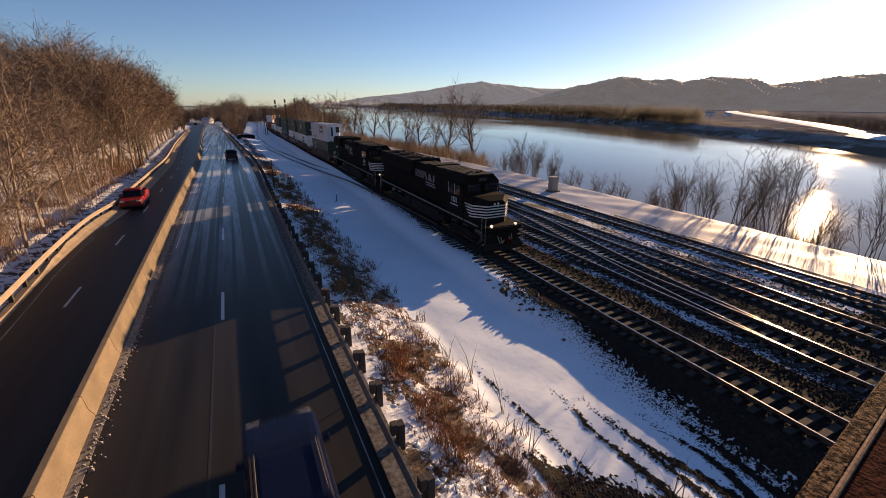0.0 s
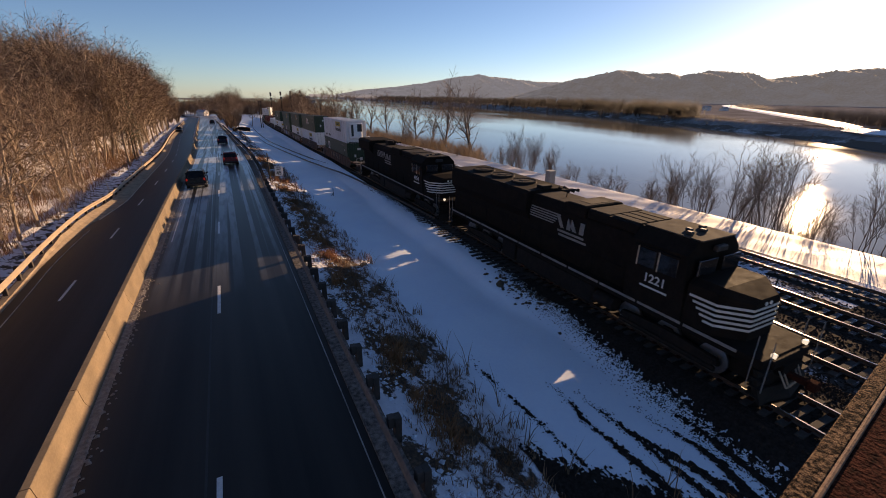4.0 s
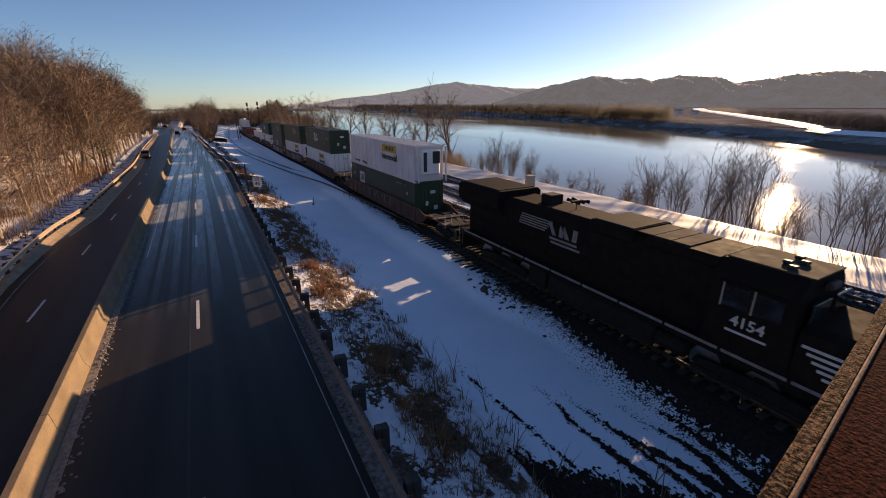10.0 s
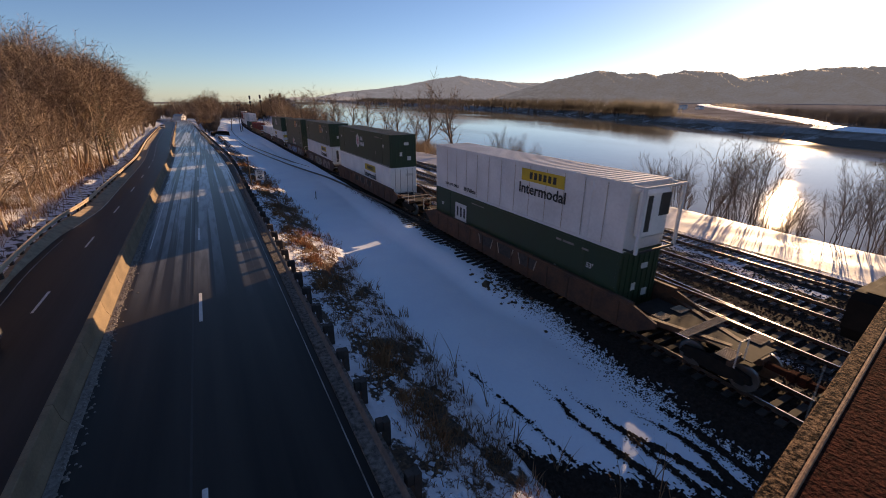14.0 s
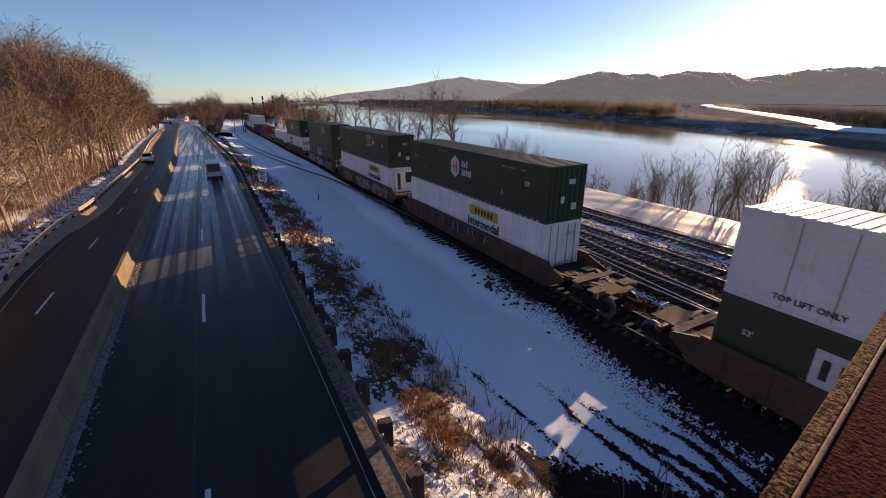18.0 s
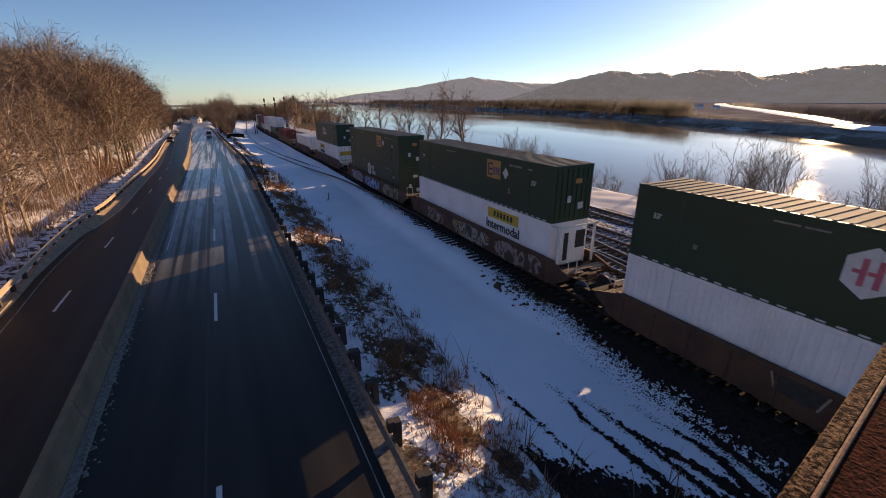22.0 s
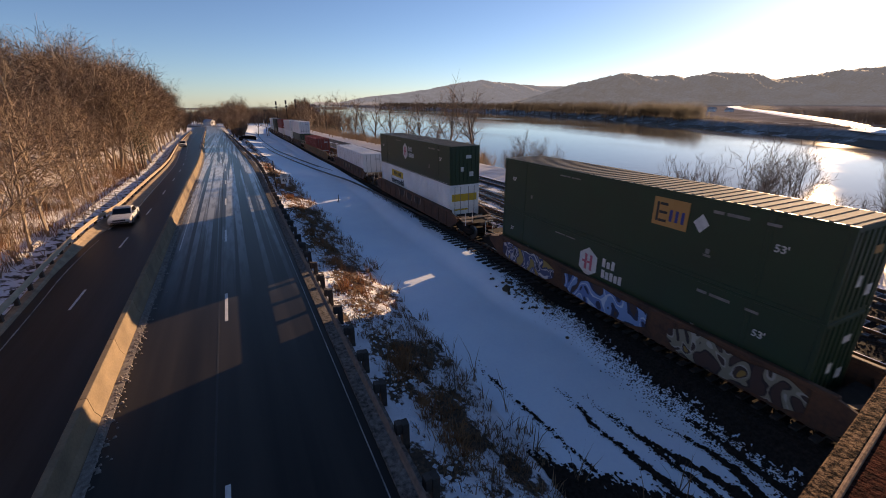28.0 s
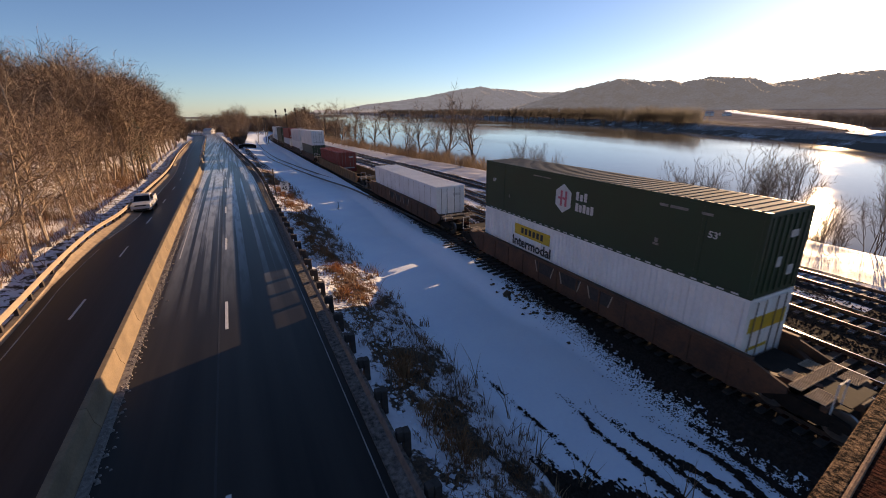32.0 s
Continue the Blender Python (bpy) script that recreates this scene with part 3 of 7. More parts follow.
def ground_warp(X, Y):
    yc = np.clip(Y, -80, 500)
    bend = np.where((X > 7) & (X <= 15.6), (track_x(yc) - 15.6) * smoothstep(7, 12, X), 0)
    yard = track_x(yc) + (X - 15.6) * draw_in(yc)
    f = smoothstep(38, 60, X)
    bend = np.where((X > 15.6) & (X < 60), yard * (1 - f) + X * f - X, bend)
    rd = np.where(X < -5.1, left_dx(np.clip(Y, -100, 1200)) * smoothstep(-80, -15, X), road_dx(np.clip(Y, -100, 1200)) * (1 - smoothstep(4, 12, X)))
    return X + bend + rd


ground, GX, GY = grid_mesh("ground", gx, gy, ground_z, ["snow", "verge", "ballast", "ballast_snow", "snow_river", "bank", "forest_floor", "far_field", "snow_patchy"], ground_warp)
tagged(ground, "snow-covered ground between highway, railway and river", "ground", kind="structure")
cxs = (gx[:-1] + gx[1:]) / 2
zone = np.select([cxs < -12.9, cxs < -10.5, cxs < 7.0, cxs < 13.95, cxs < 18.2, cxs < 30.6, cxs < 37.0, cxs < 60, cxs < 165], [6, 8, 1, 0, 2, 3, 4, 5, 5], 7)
zone = np.tile(zone, (len(gy) - 1, 1))
cys = (gy[:-1] + gy[1:]) / 2
for i, c in enumerate(cxs):   # bare cinders between the lines near the overpass
    if 19.3 < c < 27.3:
        reach = (17 if c < 23.4 else 10) + 3 * math.sin(c * 2.1)
        zone[(cys < reach), i] = 2
ground.data.polygons.foreach_set("material_index", zone.ravel().astype(int))

wat = G()
wat.add([(x, y, WATER_Z) for x, y in ((38, -700), (640, -700), (640, 3400), (150, 800), (60, 400), (38, 250))], [tuple(range(6))])
river = tagged(part("water", wat, "water"), "broad calm river with a grey silvery surface", "river", kind="structure")


# ---- highway ----
def strip(name, x0, x1, y0, y1, z, material, parent=None, label="", step=4.0, drop=0.0, bend=road_dx, bend_far=None):
    """A thin slab that follows the highway's bend."""
    n = max(2, int((y1 - y0) / step) + 1)
    ys = np.linspace(y0, y1, n)
    rings = []
    for y in ys:
        d, e = float(bend(y)), float((bend_far or bend)(y))
        h = z + float(fall(y))
        rings.append([(x0 + d, y, h), (x1 + e, y, h), (x1 + e, y, h - 0.1 - drop), (x0 + d, y, h - 0.1 - drop)])
    return part(name, G().loft(rings), material, parent, label)


road = thing("road", "two dark asphalt carriageways, damp and streaked with road salt", "road", kind="structure")
strip("carriageway", -4.75, 2.75, -60, 900, 0.0, "asphalt", road, "carriageway streaked white with dried road salt and painted sky sheen")
strip("carriageway", -10.2 * K, -5.3, -60, 900, LOW, "asphalt_old", road, bend=left_dx, bend_far=road_dx)
strip("retaining_wall", -5.26, -4.76, -60, 900, -0.02, "concrete", road, "concrete retaining wall under the median", drop=-LOW + 0.2)
y0 = 18.5 - 12.19 * 4
for k in range(26):
    strip("lane_line", -1.40, -1.27, y0 + 12.19 * k, y0 + 12.19 * k + 3.05, 0.006, "line_white", road, step=3)
for k in range(26):
    strip("lane_line", -8.02, -7.91, 23.5 + 9.84 * (k - 3), 26.0 + 9.84 * (k - 3), LOW + 0.006, "line_white", road, step=3, bend=lambda y: left_dx(y) + 0.021 * min(25, y - 25))
strip("edge_line", 2.12, 2.155, -40, 260, 0.006, "line_worn", road)
strip("edge_line", -4.02, -3.97, 30, 260, 0.005, "line_white", road)
strip("tar_seam", -1.66, -1.60, -40, 200, 0.005, "black", road)

# gravel and grit swept against the median
grit = G()
rnd = random.Random(5)
for k in range(1500):
    y = rnd.uniform(4, 60)
    x = -4.62 + abs(rnd.gauss(0, 0.16))
    s = rnd.uniform(0.02, 0.07)
    d = float(road_dx(y))
    h = float(fall(y))
    grit.add([(x + d - s, y - s, h), (x + d + s, y - s * 0.7, h), (x + d + s * 0.6, y + s, h), (x + d - s, y + s * 0.6, h), (x + d, y, h + s * 1.1)],
             [(0, 1, 4), (1, 2, 4), (2, 3, 4), (3, 0, 4)])
tagged(part("gravel", grit, "grit"), "loose gravel swept along the foot of the median barrier", "gravel", kind="stuff")
strip("grit_strip", -4.70, -4.42, -20, 120, 0.012, "grit", road, "grit along the barrier foot", step=2)

# median barrier: cast concrete segments with open joints
BAR = [(-0.27, 0.0), (-0.27, 0.08), (-0.16, 0.28), (-0.10, 0.78), (-0.08, 0.80), (0.08, 0.80), (0.10, 0.78), (0.16, 0.28), (0.27, 0.08), (0.27, 0.0)]


def wall_segment(outline, ln, name, material, parent, x, y, rz):
    me = SEG.get((name, round(ln, 2)))
    if me is None:
        g = G().extrude_y(outline, 0.012, ln - 0.012)
        ob = part(name, g, material, parent)
        SEG[(name, round(ln, 2))] = ob
    else:
        ob = same(name, me, parent)
    ob.matrix_local = pose(x, y, float(fall(y)), math.degrees(math.atan(float(fall(y + ln) - fall(y)) / ln)), 0, rz)
    return ob


SEG = {}
median = thing("median_barrier", "long tan concrete median barrier in cast segments", "barrier", kind="structure")
L = 3.6
for k in range(70):
    y = -26 + k * L
    xa, xb = -4.98 + float(road_dx(y)), -4.98 + float(road_dx(y + L))
    wall_segment(BAR, L, "barrier_segment", "concrete", median, xa, y, -math.degrees(math.atan2(xb - xa, L)))

# guard rail of the far carriageway, sunlit, with a sandy margin and a kink where it widens
outer = thing("outer_guard_rail", "sunlit tan guard rail kinking beside the far carriageway", "guard rail", kind="structure")
WB = [(0.0, 0.44), (0.07, 0.50), (0.0, 0.58), (0.07, 0.66), (0.0, 0.73), (-0.012, 0.73), (0.055, 0.66), (-0.012, 0.58), (0.055, 0.50), (-0.012, 0.44)]
outer_line = soft_line((-20, 24, 30, 36, 38.5, 43, 50, 64, 110, 200), (-9.75, -9.75, -10.0, -10.05, -9.95, -9.45, -9.35, -9.3, -9.2, -9.2))


def outer_x(y):
    k = (EYE[2] - LOW - 0.65) / 8.21
    return k * float(outer_line(y / k)) + float(left_dx(y))


for k in range(64):
    ya, yb = -12 + k * 3.81, -12 + (k + 1) * 3.81
    rings = []
    for y in np.linspace(ya, yb, 5):
        rings.append([(outer_x(y) + 1.3 * x, y, LOW + 0.08 + 1.06 * z + float(fall(y))) for x, z in WB])
    part("beam", G().loft(rings), "galv_tan", outer)
og = G().box(-0.09, 0.09, -0.09, 0.09, -1.0, 0.84, 0.012).box(0.06, 0.12, -0.08, 0.08, 0.5, 0.86, 0.01)
for k in range(110):
    y = 6.0 + k * 1.905
    at = (outer_x(y) - 0.16, y, LOW + float(fall(y)))
    if k == 0:
        po0 = part("post", og, "post", outer)
        po0.location = at
    else:
        same("post", po0, outer, *at)


def margin_w(y):
    return float(np.interp(y / K, (8, 28, 33, 36.5, 38.5, 46, 70, 205), (0.16, 0.20, 0.45, 0.66, 0.95, 0.95, 0.85, 0.7)))


# sand and gravel banked up against the rail's posts
for ya, yb in ((-10, 38), (38, 90), (90, 230)):
    rings = []
    for y in np.linspace(ya, yb, 49):
        h, x, w, c = LOW + float(fall(y)), outer_x(y), margin_w(y), 0.25 + 0.75 * float(smoothstep(27, 34, y)) - 0.3 * float(smoothstep(38, 48, y))
        b = 0.03 * math.sin(y * 1.7) + 0.02 * math.sin(y * 4.1)
        rings.append([(x - 0.5, y, h - 0.1), (x - 0.25, y, h + 0.26 * c + b), (x + 0.04, y, h + 0.36 * c + b), (x + 0.45 * w, y, h + 0.17 * c + 0.5 * b), (x + w, y, h + 0.015), (x + w, y, h - 0.08)])
    part("margin", G().loft(rings), "sand", outer, "sandy gravel margin")
strip("edge_line", 0.42, 0.47, -6, 36, LOW + 0.008, "line_worn", road, step=2, bend=lambda y: outer_x(y) + margin_w(y))
strip("edge_line", 0.02, 0.11, 39, 190, LOW + 0.008, "line_pale", road, "pale edge line beside the sandy margin", step=2, bend=lambda y: outer_x(y) + margin_w(y))

# guard rail along the near carriageway: beam on short posts with blocks
rail_thing = thing("guard_rail", "weathered steel guard rail on short dark posts", "guard rail", kind="structure")
def guard_x(y):
    return 2.74 + 0.25 * float(smoothstep(40, 70, y)) + float(road_dx(y))


for k in range(52):
    ya, yb = -12 + k * 3.81, -12 + (k + 1) * 3.81
    rings = []
    for y in (ya, (ya + yb) / 2, yb):
        rings.append([(guard_x(y) - x - 0.06, y, z + float(fall(y))) for x, z in WB])
    part("beam", G().loft(rings), "galv", rail_thing)
pg = G()
pg.box(-0.09, 0.11, -0.13, 0.13, -1.2, 0.70, 0.012)
pg.box(-0.26, -0.09, -0.11, 0.11, 0.40, 0.74, 0.012)
post0 = part("post", pg, "post", rail_thing)
post0.location = (guard_x(3.0) + 0.34, 3.0, 0)
for k in range(1, 92):
    y = 3.0 + k * 1.905
    o = same("post", post0, rail_thing, guard_x(y) + 0.34, y, float(fall(y)), random.Random(k).uniform(-0.06, 0.06))
strip("shoulder", 2.36, 3.0, -40, 240, 0.09, "grit_pale", road, "gritty grey shoulder under the guard rail", step=3)

# ---- railway ----
RAIL = [(-0.07, -0.17), (-0.07, -0.155), (-0.012, -0.13), (-0.010, -0.045), (-0.035, -0.03), (-0.035, -0.004), (0.035, -0.004), (0.035, -0.03),
        (0.010, -0.045), (0.012, -0.13), (0.07, -0.155), (0.07, -0.17)]
TOP = [(-0.033, -0.006), (-0.026, 0.0), (0.026, 0.0), (0.033, -0.006)]
tie_g = G().box(-1.3, 1.3, -0.115, 0.115, -0.10, 0.045, 0.012)
for s in (-0.75, 0.75):
    tie_g.box(s - 0.17, s + 0.17, -0.09, 0.09, 0.045, 0.06, m=1)
TIES = {}


def lay_track(name, label, xfun, ya, yb, tie_mat, near=(2, 58), z=RAIL_Z, spacing=0.54):
    tr = thing(name, label, "railway track", kind="structure")
    n = int((yb - ya) / 2.0) + 2
    ys = np.linspace(ya, yb, n)
    for s in (-0.75, 0.75):
        rings, tops = [], []
        for y in ys:
            x = float(xfun(y)) + s
            h = (z(y) if callable(z) else z) + float(fall(y))
            rings.append([(x + a, y, h + b) for a, b in RAIL])
            tops.append([(x + a, y, h + b) for a, b in TOP])
        r = part("rail", G().loft(rings), "rail", tr, "rusty steel rail")
        part("rail_head", G().loft(tops), "rail_top", r, "polished running surface")
    far = G()
    count = int((yb - ya) / spacing)
    r2 = random.Random(hash(len(name)) + 3)
    for k in range(count):
        y = ya + k * spacing + r2.uniform(-0.03, 0.03)
        x = float(xfun(y)) + r2.uniform(-0.05, 0.05)
        if near[0] <= y <= near[1]:
            if tie_mat not in TIES:
                o = TIES[tie_mat] = part("tie", tie_g, [tie_mat, "rust"], tr)
            else:
                o = same("tie", TIES[tie_mat], tr)
            slope = (float(xfun(y + 1)) - float(xfun(y - 1))) / 2
            o.location, o.rotation_euler = (x, y, z - 0.195 + float(fall(y))), (0, 0, -slope + r2.uniform(-0.015, 0.015))
        else:
            h = z + float(fall(y))
            far.box(x - 1.3, x + 1.3, y - 0.115, y + 0.115, h - 0.29, h - 0.15)
    if far.v:
        tagged(part("ties", far, tie_mat, tr), kind="stuff")
    return tr


lay_track("track_main", "running line on dark cinder ballast", track_x, -30, 320, "tie")
lay_track("track_second", "second line with snow between its timber ties", lambda y: yard_x(20.05, y), -30, 190, "tie")
lay_track("track_third", "third line half buried in snow", lambda y: yard_x(24.25, y), -30, 130, "tie_snow")
lay_track("track_river", "river-side line on a low snowy bed", lambda y: yard_x(28.5, y), -30, 190, "tie_snow", near=(4, 50))
cross_x = lambda y: yard_x(20.05 + 4.2 * float(smoothstep(4, 44, y)), y)
lay_track("track_crossover", "crossover between two snowy lines", cross_x, 4, 44, "tie_snow", near=(90, 91), z=RAIL_Z - 0.004)
siding = lay_track("track_siding", "siding rails curving away, ties buried in snow", siding_x, 30, 240, "tie_snow", near=(200, 201), z=siding_z, spacing=1000.0)
# long timbers of the turnout, their ends sticking out of the snow
r3 = random.Random(14)
long_tie = None
for k in range(31):
    y = 17.2 + k * 0.54
    x1 = 14.55
    x0 = 13.25 + 0.25 * math.sin(k * 0.7) + r3.uniform(-0.12, 0.12) + 0.25 * float(smoothstep(26, 34, y))
    if long_tie is None:
        o = long_tie = part("long_tie", G().box(-0.75, 0.75, -0.115, 0.115, -0.10, 0.06, 0.012), "tie", siding)
    else:
        o = same("long_tie", long_tie, siding)
    o.location, o.rotation_euler = (x0 + 0.75, y + r3.uniform(-0.04, 0.04), -0.715), (0, 0, r3.uniform(-0.03, 0.03))

# stones of the ballast shoulders
stones = G()
rnd = random.Random(11)


def stone(g, x, y, z, s, rnd):
    a = rnd.uniform(0, 6.28)
    vs = [(x + s * math.cos(a + i * 1.57) * rnd.uniform(0.7, 1.2), y + s * math.sin(a + i * 1.57) * rnd.uniform(0.7, 1.2), z + rnd.uniform(-0.3, 0.3) * s) for i in range(4)]
    vs += [(x + rnd.uniform(-0.3, 0.3) * s, y, z + s * rnd.uniform(0.5, 0.9)), (x, y, z - s * 0.6)]
    g.add(vs, [(0, 1, 4), (1, 2, 4), (2, 3, 4), (3, 0, 4), (1, 0, 5), (2, 1, 5), (3, 2, 5), (0, 3, 5)])


for k in range(16000):
    y = 2 + 46 * rnd.random() ** 1.6
    q = rnd.choice([rnd.gauss(13.8, 0.22), rnd.uniform(13.8, 18.2), rnd.uniform(13.8, 18.2), rnd.gauss(17.9, 0.3)])
    x = q + float(track_x(y)) - 15.6
    stone(stones, x, y, float(ground_z(x, y)) + 0.01, rnd.uniform(0.025, 0.06), rnd)
for k in range(9000):   # cinders between the yard lines
    y = 2 + 22 * rnd.random() ** 1.3
    x = rnd.uniform(18.2, 27.2)
    stone(stones, x, y, float(ground_z(x, y)) + 0.005, rnd.uniform(0.03, 0.075), rnd)
tagged(part("ballast_stones", stones, "ballast"), "dark crushed-stone ballast beside the rails", "ballast", kind="stuff")
clods = G()
for k in range(85):
    y = rnd.gauss(16.2, 1.2)
    x = 12.75 + rnd.gauss(0, 0.35) + (16.3 - y) * 0.1
    stone(clods, x, y, float(ground_z(x, y)) + 0.02, rnd.uniform(0.05, 0.15), rnd)
stone(clods, 12.35, 17.3, float(ground_z(12.35, 17.3)) + 0.08, 0.33, rnd)
tagged(part("dirt_clods", clods, "soil"), "dark clods and old timber lying in the snow beside the track", "clods", kind="stuff")


# cinders and mud over the snow beside the track: torn edge, wheel ruts, scrubby foot of the bank
spill_line = soft_line((1.0, 3.5, 4.4, 5.4, 6.6, 7.7, 9.7, 12.2, 15.3, 18, 26), (12.2, 12.75, 12.65, 12.7, 12.95, 12.85, 13.0, 13.3, 13.25, 13.6, 13.9))
RUTS = [((1.2, 7.9), (5.6, 8.09), (7.1, 8.02), (8.1, 7.98), (10.4, 7.76), (11.6, 7.7)), ((1.2, 9.6), (4.8, 9.6), (6.6, 9.5), (7.8, 9.42), (8.8, 9.6)),
        ((1.2, 10.4), (4.65, 10.41), (5.6, 10.38), (6.7, 10.34), (8.0, 10.22)), ((1.2, 11.0), (4.15, 11.05), (4.8, 10.98), (5.8, 10.66), (7.0, 10.32)),
        ((1.2, 11.4), (3.8, 11.5), (4.5, 11.72), (5.3, 11.76), (6.5, 11.57)), ((1.2, 12.3), (4.6, 12.35), (5.6, 12.45), (6.8, 12.42))]
RUT_W = (0.09, 0.30, 0.22, 0.34, 0.30, 0.22)
CELL = 0.045
cx, cy = np.meshgrid(np.arange(6.6, 14.3, CELL), np.arange(1.2, 22.0, CELL))
rng = np.random.default_rng(4)
px_, py_ = cx + rng.uniform(-0.4, 0.4, cx.shape) * CELL, cy + rng.uniform(-0.4, 0.4, cx.shape) * CELL
fine = np.array([[noise.noise(Vector((a * 6.5, b * 5.0, 0))) + 0.8 * noise.noise(Vector((a * 15, b * 12, 4))) for a, b in zip(ra, rb)] for ra, rb in zip(cx, cy)])
slow = np.array([[noise.noise(Vector((a * 1.1, b * 0.7, 9))) for a, b in zip(ra, rb)] for ra, rb in zip(cx[::4, ::4], cy[::4, ::4])])
slow = np.repeat(np.repeat(slow, 4, 0), 4, 1)[:cx.shape[0], :cx.shape[1]]
edge = (cx - spill_line(cy) - 0.35 * slow) / 0.42 + 1.15 * fine
dark = edge > 0
for line, w in zip(RUTS, RUT_W):
    ys, xs = [q[0] for q in line], [q[1] for q in line]
    mid = soft_line(ys, xs)(cy)
    end = ys[-1]
    grow = np.clip((end - cy) / (end - 4.2), 0, 1.4)
    d = (w * (0.25 + 0.75 * grow) * 0.62 + 0.09 * slow - np.abs(cx - mid)) / 0.13 + 0.95 * fine
    dark |= (d > 0) & (cy < end - 0.3 * fine)
foot = ((7.2 + (7.2 - cy) * 0.95) - cx) / 0.5 + 1.2 * fine
dark |= (foot > 0) & (cy < 8.5)
near = (3.6 - cy) / 0.8 + fine * 1.2 + 0.8 * slow
dark |= near > 0
spill = G()
zz = ground_z(px_, py_) + 0.008 + 0.03 * rng.random(cx.shape)
ny, nx = cx.shape
keep = dark[:-1, :-1]
idx = np.arange(nx * ny).reshape(ny, nx)
quads = np.stack([idx[:-1, :-1], idx[:-1, 1:], idx[1:, 1:], idx[1:, :-1]], -1)[keep]
use = np.unique(quads)
remap_id = np.full(nx * ny, -1)
remap_id[use] = np.arange(len(use))
spill.add(np.stack([px_.ravel(), py_.ravel(), zz.ravel()], 1)[use].tolist(), [tuple(q) for q in remap_id[quads].tolist()])
tagged(part("cinder_spill", spill, "ballast"), "dark cinders and muddy wheel ruts spread over the snow beside the track", "cinders", kind="stuff")
ruts = G()
for k in range(5200):
    y = 1.8 + 17 * rnd.random() ** 1.4
    x = float(spill_line(y)) + 0.15 - abs(rnd.gauss(0, 0.42))
    stone(ruts, x, y, float(ground_z(x, y)), rnd.uniform(0.012, 0.042), rnd)
for line in RUTS:
    mid = soft_line([q[0] for q in line], [q[1] for q in line])
    for k in range(260):
        y = rnd.uniform(3.0, line[-1][0] + 1.2)
        x = float(mid(y)) + rnd.gauss(0, 0.10)
        stone(ruts, x, y, float(ground_z(x, y)) - 0.005, rnd.uniform(0.012, 0.045), rnd)
tagged(part("scattered_stones", ruts, "soil_dark"), "scattered dark stones and clods on the snow", "stones", kind="stuff")

# trackside cabinet
cab = thing("trackside_cabinet", "tan trackside equipment cabinet on a snowy base", "cabinet", m=pose(32.6, 37.2, -0.55))
part("body", G().box(-0.42, 0.42, -0.4, 0.4, 0.12, 1.55, 0.03), "stone_box", cab)
part("lid", G().box(-0.47, 0.47, -0.45, 0.45, 1.55, 1.66, 0.03), "stone_box", cab)
part("base", G().box(-0.6, 0.6, -0.6, 0.6, -0.4, 0.12, 0.03), "concrete", cab)

# ---- overpass girder under the eye ----
bridge = thing("bridge_girder", "rust-brown riveted steel edge girder of the overpass", "girder", kind="structure", m=pose(0, 0.10, 8.21, 0, 0, 8.52))
part("flange", G().box(-12, 30, -0.42, 0.0, -0.03, 0.0, 0.006), "rust", bridge)
part("grit_ledge", G().box(-12, 30, -0.034, 0.003, 0.0, 0.008, 0.003), "grit_edge", bridge, "sandy grit caked on the flange edge")
part("bead", G().tube((-12, -0.038, 0.002), (30, -0.038, 0.002), 0.006, 0.006, 8), "grit_tan", bridge, "tan weld bead along the flange")
part("web", G().box(-12, 30, -0.24, -0.20, -1.25, -0.03), "rust", bridge)
part("lower_flange", G().box(-12, 30, -0.42, 0.0, -1.28, -1.25), "rust", bridge)


# ---- the train ----
SIDE_TURN = (90, 0, -90)
WHEELS = {}   # wheels of each vehicle of the train, with their radius


